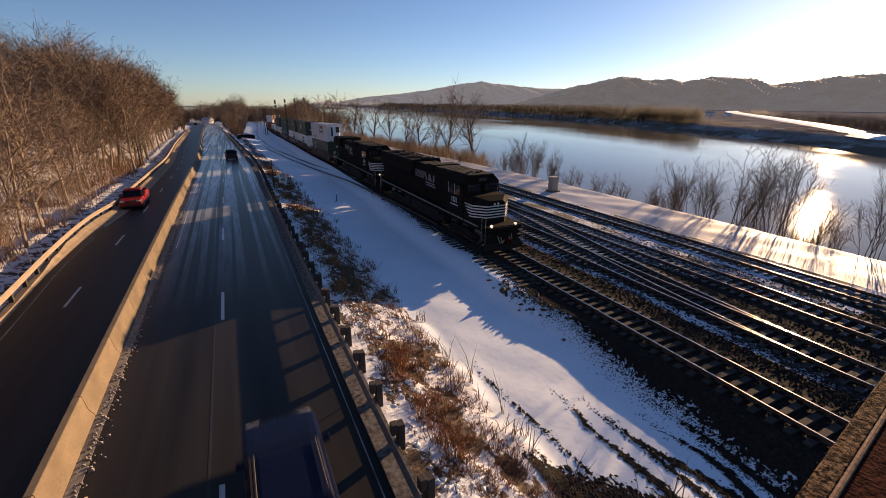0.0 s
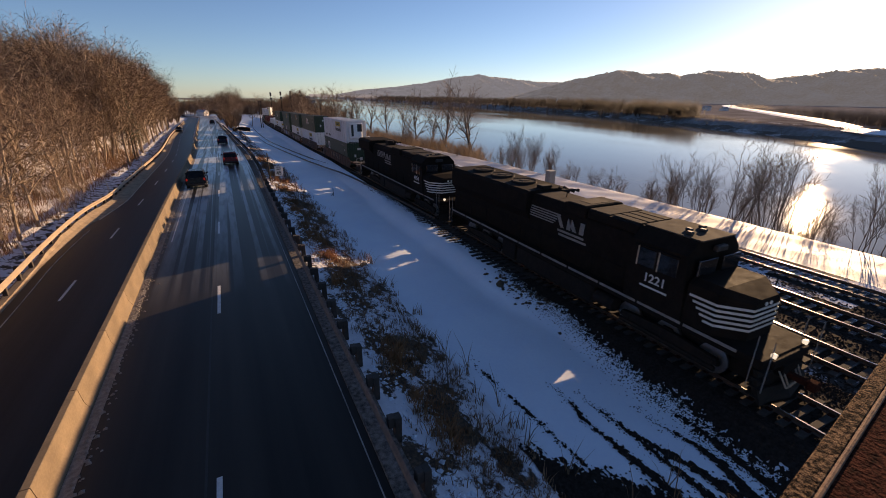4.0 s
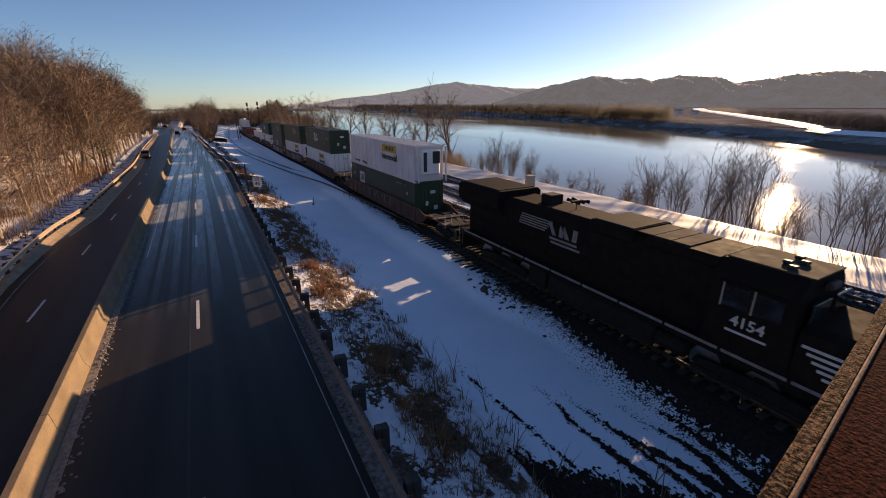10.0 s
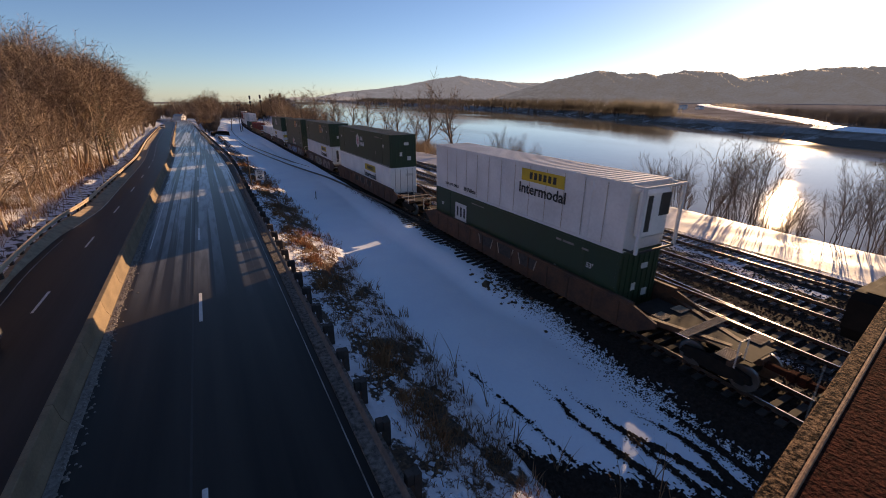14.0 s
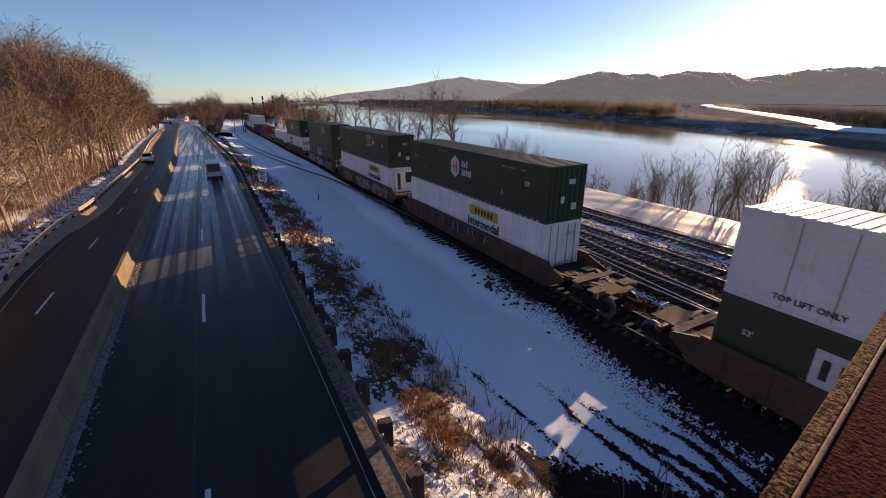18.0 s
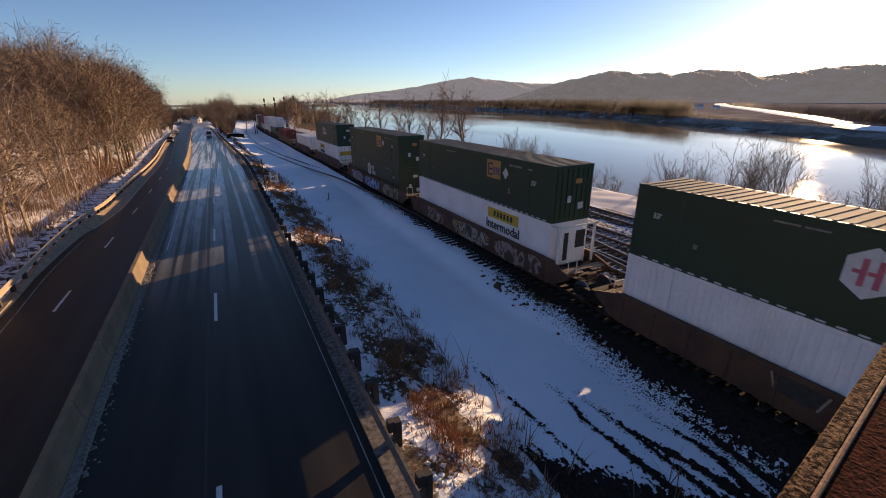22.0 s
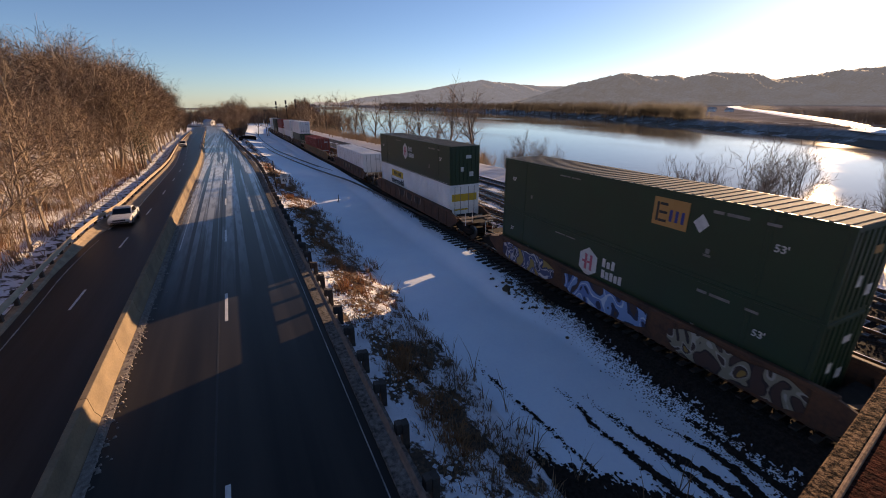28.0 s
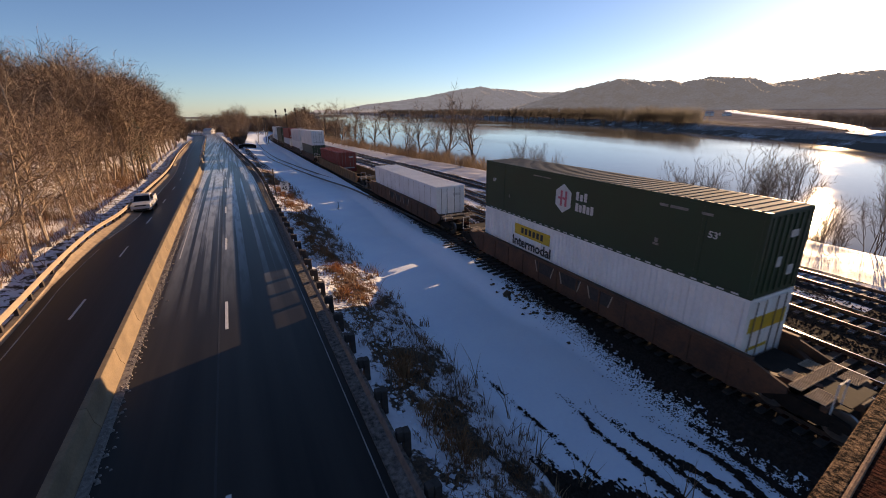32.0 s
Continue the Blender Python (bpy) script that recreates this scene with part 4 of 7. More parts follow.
def bogie(parent, y, axles=2, wheel_r=0.46, pitch=1.78, name="truck"):
    """A truck: two side frames, a bolster and its wheels, with added inner boxes that block low sun."""
    span = pitch * (axles - 1)
    g = G()
    for s in (-1, 1):
        x = s * 1.0
        g.extrude_x([(-span / 2 - 0.35, 0.45), (-span / 2 - 0.25, 0.68), (-0.5, 0.80), (0.5, 0.80), (span / 2 + 0.25, 0.68), (span / 2 + 0.35, 0.45),
                     (span / 2 - 0.2, 0.38), (0.45, 0.28), (-0.45, 0.28), (-span / 2 + 0.2, 0.38)], x - 0.09, x + 0.09)
        for a in range(axles):
            yy = -span / 2 + a * pitch
            g.box(x - 0.12, x + 0.12, yy - 0.16, yy + 0.16, 0.32, 0.62, 0.02)
    g.box(-1.0, 1.0, -0.22, 0.22, 0.45, 0.85, 0.03)
    if axles == 3:
        # solid fill, added to stop sunlight passing under the locomotive
        g.box(-0.62, 0.62, -span / 2 - 1.1, span / 2 + 1.1, 0.28, 1.15, 0.04)
        for s in (-1, 1):
            g.box(s * 1.12 - 0.06, s * 1.12 + 0.06, -span / 2 - 0.3, span / 2 + 0.3, 0.22, 0.4, 0.02)
    else:
        # smaller hidden fill against sun between the wheels
        g.box(-0.5, 0.5, -span / 2, span / 2, 0.3, 0.7, 0.04)
    fr = part(name, g, "under", parent)
    fr.location = (0, y, 0)
    for a in range(axles):
        for s in (-1, 1):
            if ("wheel", wheel_r) not in SEG:
                w = G().tube((-0.065, 0, 0), (0.065, 0, 0), wheel_r, wheel_r, 20, caps=True)
                w.tube((-0.09, 0, 0), (-0.06, 0, 0), wheel_r + 0.03, wheel_r + 0.03, 20, caps=True)
                o = SEG["wheel", wheel_r] = part("wheel", w, "steel", fr)
            else:
                o = same("wheel", SEG["wheel", wheel_r], fr)
            o.location = (s * 0.76, -span / 2 + a * pitch, wheel_r)
            WHEELS.setdefault(parent.name, []).append((o, wheel_r))
    return fr


def coupler(parent, y, s):
    g = G().box(-0.10, 0.10, min(y, y + s * 0.8), max(y, y + s * 0.8), 0.78, 0.98, 0.02)
    g.box(-0.17, 0.17, y - 0.14, y + 0.14, 0.72, 1.04, 0.04)
    part("coupler", g, "rust", parent)


def locomotive(label, number, wide_rear, mark_y):
    e = thing("locomotive", label, "locomotive", group="locomotives at the head of the train")
    LL, end = (23.3, 21.8) if wide_rear else (23.2, 22.2)
    # underframe with deck
    g = G().box(-1.5, 1.5, 1.0, LL - 1.0, 1.34, 1.66, 0.03)
    g.box(-0.5, 0.5, 0.8, LL - 0.8, 0.9, 1.34, 0.03)
    part("underframe", g, "loco", e)
    for s in (-1, 1):
        st = G()
        y = 1.8
        while y < LL - 2.2:
            st.box(s * 1.508 - 0.006, s * 1.508 + 0.006, y, y + 1.9, 1.54, 1.65)
            y += 2.02
        part("sill_stripe", st, "white_worn", e, "white stripe along the sill")
    # hood and radiator section
    g = G()
    z1 = 4.45
    hw = 1.12
    sec = [(-hw, 1.66), (-hw, z1 - 0.35), (-hw + 0.22, z1), (hw - 0.22, z1), (hw, z1 - 0.35), (hw, 1.66)]
    g.extrude_y(sec, 6.4, end)
    part("hood", g, "loco", e)
    g = G()
    if wide_rear:
        sec = [(-1.15, 3.3), (-1.56, 3.75), (-1.56, 4.55), (-1.35, 4.72), (1.35, 4.72), (1.56, 4.55), (1.56, 3.75), (1.15, 3.3)]
        g.extrude_y(sec, 18.3, 22.5)
    else:
        sec = [(-1.14, 3.0), (-1.45, 3.5), (-1.45, 4.45), (-1.3, 4.62), (1.3, 4.62), (1.45, 4.45), (1.45, 3.5), (1.14, 3.0)]
        g.extrude_y(sec, 13.5, end - 0.05)
    part("radiator_housing", g, ["loco"], e)
    for k in range(0 if wide_rear else 3):
        y = 15.7 + k * 2.25
        z = 4.62
        f = G().tube((0, y, z - 0.02), (0, y, z + 0.09), 0.78, 0.74, 24, caps=True)
        fan = part("fan", f, "under", e)
        part("fan_ring", G().loft([[(r * math.cos(a * math.pi / 12), y + r * math.sin(a * math.pi / 12), zz) for a in range(24)] for r, zz in ((0.76, z + 0.07), (0.76, z + 0.13), (0.70, z + 0.13), (0.70, z + 0.07))], caps=False), "loco_roof", fan)
        for a in range(8):
            c, s2 = math.cos(a * math.pi / 4), math.sin(a * math.pi / 4)
            part("fan_spoke", G().beam((0.16 * c, y + 0.16 * s2, z + 0.105), (0.72 * c, y + 0.72 * s2, z + 0.105), 0.025, 0.012), "loco_roof", fan)
        part("fan_hub", G().tube((0, y, z + 0.09), (0, y, z + 0.13), 0.24, 0.2, 14, caps=True), "loco_roof", fan)
    if wide_rear:
        part("roof_panel", G().box(-1.28, 1.28, 18.6, 22.3, 4.72, 4.75, 0.01), "loco", e)
        for k in range(3):
            part("roof_panel", G().box(-1.0, 1.0, 7.65 + k * 0.73, 8.35 + k * 0.73, 4.58, 4.62, 0.01), "loco_roof", e)
        part("roof_panel", G().box(-0.85, 0.85, 12.1, 15.2, 4.45, 4.48, 0.01), "loco_roof", e)
    # dynamic brake hatch, inertial intake, louvred hatches on the roof
    ha, hb = (9.8, 12.0) if wide_rear else (9.4, 10.8)
    g = G().box(-1.25, 1.25, ha, hb, 4.1, 4.66, 0.06)
    hatch = part("brake_hatch", g, "loco", e)
    part("hatch_lid", G().box(-1.1, 1.1, ha + 0.12, hb - 0.12, 4.66, 4.69, 0.01), "loco_roof", hatch)
    if not wide_rear:
        part("hatch_opening", G().box(-0.6, 0.6, ha + 0.3, hb - 0.3, 4.69, 4.70), "under", hatch)
    g = G().box(-1.2, 1.2, 6.5, 9.3, 4.2, 4.58, 0.05)
    part("intake_housing", g, "loco", e)
    if wide_rear:
        part("exhaust_chimney", G().box(-0.42, 0.42, 15.3, 16.1, 4.4, 4.95, 0.04), "under", e)
        hy = 14.0
    else:
        for k in range(4):
            part("roof_slat", G().box(-0.95 + k * 0.5, -0.55 + k * 0.5, 6.6, 8.05, 4.58, 4.63, 0.01), "loco_roof", e)
        part("roof_panel", G().box(-1.05, 1.05, 8.15, 9.3, 4.58, 4.62, 0.01), "loco_roof", e)
        part("roof_panel", G().box(-0.85, 0.85, 10.9, 13.4, 4.45, 4.48, 0.01), "loco_roof", e)
        part("exhaust_chimney", G().box(-0.35, 0.35, 13.55, 14.1, 4.5, 4.8, 0.03), "under", e)
        hy = 12.0
    hn = G().tube((0, hy, 4.45), (0, hy, 4.85), 0.03, 0.03, 6)
    for k in range(5):
        hn.tube((-0.32 + k * 0.16, hy - 0.1 * (-1) ** k, 4.88), (-0.32 + k * 0.16, hy - 0.45 * (-1) ** k, 4.9), 0.03, 0.095, 8, caps=True)
    hn.box(-0.36, 0.36, hy - 0.06, hy + 0.06, 4.83, 4.92)
    part("horn", hn, "under", e)
    # cab
    g = G()
    sec = [(-1.53, 1.66), (-1.53, 4.15), (-1.05, 4.62), (1.05, 4.62), (1.53, 4.15), (1.53, 1.66)]
    g.loft([[(x, 3.85 + (0.22 if z > 3.4 else 0.0), z) for x, z in sec], [(x, 6.45, z) for x, z in sec]])
    cabp = part("cab", g, "loco", e)
    part("roof_panel", G().box(-1.0, 1.0, 3.98, 6.4, 4.62, 4.68, 0.02), "loco_roof", cabp)
    for k in range(4):
        part("antenna", G().box(-0.75 + 0.4 * k, -0.55 + 0.4 * k, 4.6 + 0.3 * (k % 2), 4.85 + 0.3 * (k % 2), 4.68, 4.80, 0.03), "black", cabp)
    g = G().box(-0.32, 0.32, 3.78, 3.98, 4.22, 4.45, 0.04)
    part("number_board", g, "black", cabp)
    for s in (-1, 1):
        w = G().box(s * 0.70 - 0.52, s * 0.70 + 0.52, 3.76, 3.84, 3.42, 4.02, 0.015)
        part("windshield", w, "glass", cabp)
        for k in range(2):
            part("cab_window", G().box(s * 1.535 - 0.012, s * 1.535 + 0.012, 4.35 + k * 0.92, 5.10 + k * 0.92, 3.20, 3.92, 0.004), "glass", cabp)
            part("window_frame", G().box(s * 1.55 - 0.012, s * 1.55 + 0.012, 5.11 + k * 0.92, 5.16 + k * 0.92, 3.16, 3.96), "grate", cabp)
        part("sunshade", G().beam((s * 1.53, 4.3, 4.02), (s * 1.53, 6.2, 4.02), 0.28, 0.03), "loco", cabp)
    # nose, with five white bands
    g = G()
    ringA = [(-0.72, 1.66), (-0.72, 3.02), (-0.5, 3.2), (0.5, 3.2), (0.72, 3.02), (0.72, 1.66)]
    ringB = [(-1.46, 1.66), (-1.46, 3.22), (-1.2, 3.42), (1.2, 3.42), (1.46, 3.22), (1.46, 1.66)]
    g.loft([[(x, 1.95, z) for x, z in ringA], [(x, 2.75, z) for x, z in ringB], [(x, 3.86, z) for x, z in ringB]])
    nose = part("nose", g, "loco", e)
    for k in range(5):
        z = 2.02 + k * 0.19
        b = G()
        b.box(-0.73, 0.73, 1.935, 1.955, z, z + 0.085)
        for s in (-1, 1):
            b.beam((s * 0.735, 1.94, z + 0.042), (s * 1.473, 2.745, z + 0.042), 0.02, 0.085)
            b.box(s * 1.468 - 0.008, s * 1.468 + 0.008, 2.75, 3.1 + 0.16 * k, z, z + 0.085)
        part("nose_band", b, "white_paint", nose, "white painted band")
    part("nose_lamp", G().tube((-0.14, 1.92, 2.98), (-0.14, 1.97, 2.98), 0.075, 0.075, 10, caps=True), "lamp_head", nose)
    part("nose_lamp", G().tube((0.14, 1.92, 2.98), (0.14, 1.97, 2.98), 0.075, 0.075, 10, caps=True), "lamp_head", nose)
    for s in (-1, 1):
        part("ditch_light", G().tube((s * 0.95, 0.93, 1.75), (s * 0.95, 1.05, 1.75), 0.10, 0.08, 10, caps=True), "loco_lamp", e, "lit ditch light")
    # pilot, plough, steps
    g = G().loft([[(-1.4, 0.95, 0.35), (1.4, 0.95, 0.35), (1.4, 1.1, 1.35), (-1.4, 1.1, 1.35)], [(-1.4, 1.1, 0.35), (1.4, 1.1, 0.35), (1.4, 1.25, 1.35), (-1.4, 1.25, 1.35)]])
    g.loft([[(-1.45, 0.75, 0.12), (0, 0.45, 0.12), (1.45, 0.75, 0.12), (1.45, 0.95, 0.6), (0, 0.75, 0.6), (-1.45, 0.95, 0.6)],
            [(-1.45, 0.85, 0.12), (0, 0.55, 0.12), (1.45, 0.85, 0.12), (1.45, 1.05, 0.6), (0, 0.85, 0.6), (-1.45, 1.05, 0.6)]])
    part("pilot", g, "under", e)
    # end plate, added to keep low sun from slipping under the tail
    part("rear_pilot", G().box(-1.4, 1.4, LL - 1.0, LL - 0.85, 0.2, 1.4, 0.03), "under", e)
    part("air_tank", G().tube((-1.1, 7.0, 0.75), (-1.1, 8.1, 0.75), 0.32, 0.32, 12, caps=True), "under", e)
    part("battery_box", G().box(-1.35, 1.35, 14.3, 15.6, 0.3, 1.3, 0.04), "under", e)
    part("anticlimber", G().box(-1.1, 1.1, 0.85, 1.3, 1.3, 1.62, 0.04), "loco", e)
    for s in (-1, 1):
        for yy in (1.05, LL - 1.05):
            for k in range(4):
                part("step", G().box(s * 1.27 - 0.22, s * 1.27 + 0.22, yy - 0.2, yy + 0.2, 0.35 + k * 0.3, 0.39 + k * 0.3), "under", e)
            for dy in (-0.22, 0.24):
                hr = G().tube((s * 1.5, yy + dy, 0.6), (s * 1.5, yy + dy, 2.45), 0.016, 0.016, 6)
                part("grab_rail", hr, "white_worn", e, "worn white grab rail")
        rl = G().tube((s * 1.47, 6.6, 2.72), (s * 1.47, LL - 1.3, 2.72), 0.02, 0.02, 5)
        for k in range(9):
            rl.tube((s * 1.47, 6.6 + k * 1.8, 1.66), (s * 1.47, 6.6 + k * 1.8, 2.72), 0.018, 0.018, 5)
        part("handrail", rl, "loco", e)
    part("fuel_tank", G().box(-1.35, 1.35, 8.2, 14.2, 0.22, 1.3, 0.12), "under", e)
    bogie(e, 4.6, 3, 0.53, 1.83)
    bogie(e, 18.2, 3, 0.53, 1.83)
    coupler(e, 0.12, 1)
    coupler(e, LL - 0.12, -1)
    for s in (-0.5, -0.3, 0.4, 0.6):
        hose = G().tube((s, 0.9, 1.1), (s * 0.9, 0.6, 0.6), 0.03, 0.03, 6)
        hose.tube((s * 0.9, 0.6, 0.6), (s * 0.7, 0.5, 0.85), 0.03, 0.03, 6)
        part("air_hose", hose, "grate", e)
    # flank emblem: plain bars and slanted blocks
    for s in (-1, 1):
        x = s * (hw + 0.01)
        yo = mark_y
        for k in range(5):
            z = 3.30 + k * 0.13
            part("emblem_bar", G().box(x - 0.006, x + 0.006, yo + 2.25 - 0.12 * k, yo + 4.3 - 0.05 * k, z, z + 0.065), "white_worn", e)
        for k, wd in enumerate((0.28, 0.28, 0.26, 0.24)):
            ya = yo + 0.15 + k * 0.44
            part("emblem_block", G().extrude_x([(ya, 3.25), (ya + wd, 3.25), (ya + wd + (0.34 if k % 2 else -0.05), 3.82), (ya + (0.34 if k % 2 else -0.05), 3.82)], x - 0.006, x + 0.006), "white_worn", e)
        part("emblem_line", G().box(x - 0.006, x + 0.006, yo + 0.1, yo + 1.9, 3.02, 3.13), "white_worn", e)
        part("emblem_line", G().box(x - 0.006, x + 0.006, yo - 0.1, yo + 1.8, 2.82, 2.93), "white_worn", e)
    lettering(number, 0.5, -1.545, 5.15, 2.78, SIDE_TURN, "white_paint", e, "cab_number")
    b = G().box(-1.545, -1.538, 4.55, 5.75, 2.38, 2.46)
    part("cab_text", b, "white_paint", e)
    return e


def container(label, body, roof="cont_roof", ribs=False, length=16.15, marks="", front="doors", h=2.896, group="containers on the train"):
    e = thing("shipping_container", label, "container", group=group)
    hw = 1.295
    ins = 0.055 if ribs else 0.02
    g = G().box(-hw + ins, hw - ins, 0.03, length - 0.03, 0.0, h - 0.03, 0.015)
    part("body", g, body, e)
    part("roof_sheet", G().box(-hw + 0.06, hw - 0.06, 0.08, length - 0.08, h - 0.03, h - 0.008), roof, e)
    rg = G()
    n = int(length / 0.36)
    for k in range(n):
        y = 0.3 + k * (length - 0.6) / (n - 1)
        rg.box(-hw + 0.09, hw - 0.09, y - 0.06, y + 0.06, h - 0.008, h + 0.018)
    part("roof_ribs", rg, roof, e)
    for s in (-1, 1):
        for y in (0.0, 1.9, length - 2.05, length - 0.15):
            part("post", G().box(s * (hw - 0.07) - 0.07, s * (hw - 0.07) + 0.07, y, y + 0.15, 0.0, h, 0.012), body, e)
        part("top_rail", G().box(s * (hw - 0.05) - 0.05, s * (hw - 0.05) + 0.05, 0.1, length - 0.1, h - 0.11, h, 0.012), body, e)
        br = part("bottom_rail", G().box(s * (hw - 0.05) - 0.05, s * (hw - 0.05) + 0.05, 0.1, length - 0.1, 0.0, 0.14, 0.012), body, e)
        rb = G()
        if ribs:
            n = int(length / 0.27)
            for k in range(n):
                y = 0.25 + k * (length - 0.5) / (n - 1)
                rb.loft([[(s * (hw - 0.056), y - 0.075, z), (s * (hw - 0.004), y - 0.045, z), (s * (hw - 0.004), y + 0.045, z), (s * (hw - 0.056), y + 0.075, z)] for z in (0.14, h - 0.11)])
            part("corrugation", rb, body, e)
        elif "dash" in marks:
            n = 32
            for k in range(n):
                y = 0.4 + k * (length - 0.8) / n
                part("reflective_tape", G().box(s * (hw + 0.004) - 0.003, s * (hw + 0.004) + 0.003, y, y + 0.24, 0.04, 0.10), "white_paint", e)
    # front end: door leaves with locking bars, or a cooling unit in a frame
    if front == "doors":
        for s in (-1, 1):
            d = part("door", G().box(s * 0.6 - 0.58, s * 0.6 + 0.58, -0.005, 0.03, 0.1, h - 0.12, 0.008), body, e)
            for k in (-0.25, 0.25):
                part("lock_bar", G().tube((s * 0.6 + k, -0.035, 0.12), (s * 0.6 + k, -0.035, h - 0.14), 0.02, 0.02, 6), "steel", d)
        for q in (((-1.08, 1.08, 1.62, 2.18), (-0.9, 0.3, 0.9, 1.02)) if "yellow" in marks else ((-1.0, 1.0, 0.5, 0.66), (0.2, 0.9, 2.1, 2.3))):
            part("door_marking", G().box(q[0], q[1], -0.012, -0.004, q[2], q[3]), "yellow" if "yellow" in marks else "white_paint", e)
    elif front == "plain":
        for k in range(7):
            part("end_rib", G().box(-1.1 + k * 0.34, -0.98 + k * 0.34, -0.012, 0.03, 0.16, h - 0.16), body, e)
        for q in ((0.1, 0.55, 1.95, 2.2), (-0.35, -0.1, 1.0, 1.35), (0.4, 0.75, 0.6, 0.95)):
            part("end_label", G().box(q[0], q[1], -0.02, -0.012, q[2], q[3]), "gold" if "gold" in marks and q[2] > 1.9 else "white_paint", e)
    elif front == "reefer":
        for s in (-1, 1):
            part("frame_post", G().box(s * 1.22 - 0.06, s * 1.22 + 0.06, -0.62, -0.5, 0.1, h - 0.05, 0.01), "cont_grey", e)
            part("frame_bar", G().beam((s * 1.22, -0.55, h - 0.1), (s * 1.22, 0.1, h - 0.1), 0.07, 0.07), "cont_grey", e)
            part("frame_bar", G().beam((s * 1.22, -0.55, 0.16), (s * 1.22, 0.1, 0.16), 0.07, 0.07), "black", e)
        part("frame_bar", G().box(-1.2, 1.2, -0.6, -0.52, 0.1, 0.2, 0.01), "black", e)
        part("frame_bar", G().box(-1.2, 1.2, -0.6, -0.52, h - 0.14, h - 0.06, 0.01), "cont_grey", e)
        part("cooling_unit", G().box(-0.85, 0.85, -0.34, 0.03, 0.6, h - 0.3, 0.12), "cont_white", e)
        part("fan_grille", G().box(0.15, 0.8, -0.36, -0.33, 1.5, 2.45, 0.01), "black", e)
        part("unit_panel", G().box(-0.65, -0.35, -0.36, -0.33, 0.9, 2.4, 0.01), "black", e)
    # flank marks, on both sides
    for s, turn in ((-1, SIDE_TURN), (1, (90, 0, 90))):
        x = s * (hw + 0.008)

        def plate(nm, y0, y1, z0, z1, mt, lab=""):
            proud = 0.010 if nm.endswith("bar") else 0.006
            return part(nm, G().box(x - proud, x + proud, y0, y1, z0, z1), mt, e, lab)

        if "hex" in marks:
            hx = [(math.cos(a * math.pi / 3 + math.pi / 6), math.sin(a * math.pi / 3 + math.pi / 6)) for a in range(6)]
            yc, zc = 9.0, h * 0.60
            part("emblem", G().extrude_x([(yc + 0.62 * b, zc + 0.72 * a) for b, a in hx], x - 0.006, x + 0.008), "white_paint", e, "white hexagonal emblem")
            for k in (-0.26, 0.06):
                part("emblem_stroke", G().box(x - 0.01, x + 0.014, yc + k, yc + k + 0.14, zc - 0.38, zc + 0.38).box(x - 0.01, x + 0.0135, yc + k + 0.02, yc + k + 0.3, zc - 0.05, zc + 0.06), "pink", e)
            for k in range(3):
                part("wordmark_block", G().box(x - 0.006, x + 0.006, yc - 1.55 + k * 0.26, yc - 1.38 + k * 0.26, zc + 0.08, zc + 0.48 - 0.1 * (k % 2)), "white_paint", e)
            for k in range(5):
                part("wordmark_block", G().box(x - 0.006, x + 0.006, yc - 2.0 + k * 0.24, yc - 1.83 + k * 0.24, zc - 0.45, zc - 0.06 - 0.05 * (k % 2)), "white_paint", e)
        if "gold" in marks:
            yc, zc = 5.3, h * 0.68
            plate("emblem_plate", yc - 0.72, yc + 0.72, zc - 0.45, zc + 0.62, "gold", "orange square plate")
            for ya, yb, za, zb in ((0.12, 0.46, -0.3, -0.2), (0.12, 0.46, 0.02, 0.12), (0.12, 0.46, 0.34, 0.44), (0.48, 0.58, -0.3, 0.44)):
                plate("emblem_bar", yc + ya, yc + yb, zc + za, zc + zb, "black")
            for k in range(3):
                plate("emblem_bar", yc - 0.58 + k * 0.24, yc - 0.46 + k * 0.24, zc - 0.22, zc + 0.22, "blue_mark")
            dz = G().extrude_x([(yc - 1.5, zc), (yc - 1.22, zc + 0.34), (yc - 0.94, zc), (yc - 1.22, zc - 0.34)], x - 0.006, x + 0.006)
            part("diamond_mark", dz, "white_paint", e)
        if "whiteplate" in marks:
            plate("emblem_plate", 12.0, 13.4, 1.1, 2.25, "white_paint", "white square plate")
            for k in range(3):
                plate("emblem_bar", 12.15 + k * 0.42, 12.35 + k * 0.42, 1.35, 2.0, "black")
        if "sticker" in marks:
            yc = float(marks.split("sticker")[1].split()[0])
            big = "low" in marks
            zt = 1.90 if big else 1.98
            plate("sticker", yc - 1.55, yc + 1.55, zt, zt + 0.62, "yellow", "yellow plate over black lettering")
            for k in range(6):
                plate("sticker_bar", yc - 1.0 + k * 0.34, yc - 0.78 + k * 0.34, zt + 0.14, zt + 0.48, "black")
            lettering("Intermodal", 0.78, s * (hw + (0.032 if ribs else 0.012)), yc, zt - 0.42, turn, "black", e, "intermodal_lettering")
        if "pallet" in marks and s < 0:
            lettering("TOP LIFT ONLY", 0.26, x, 13.9, 0.42, turn, "black", e, "lift_lettering")
            lettering("30 Pallets", 0.36, x, 11.7, 0.42, turn, "black", e, "pallet_lettering")
        if "seam" in marks:
            for k in range(12):
                part("panel_seam", G().box(x - 0.004, x + 0.001, 1.1 + k * 1.22, 1.13 + k * 1.22, 0.16, h - 0.13), "grate", e)
        if "num" in marks:
            lettering("53'", 0.34, s * (hw + 0.006), 1.55, h * 0.62, turn, "white_paint", e, "size_lettering")
            lettering("53'", 0.28, s * (hw + 0.006), length - 1.0, h * 0.62, turn, "white_paint", e, "size_lettering")
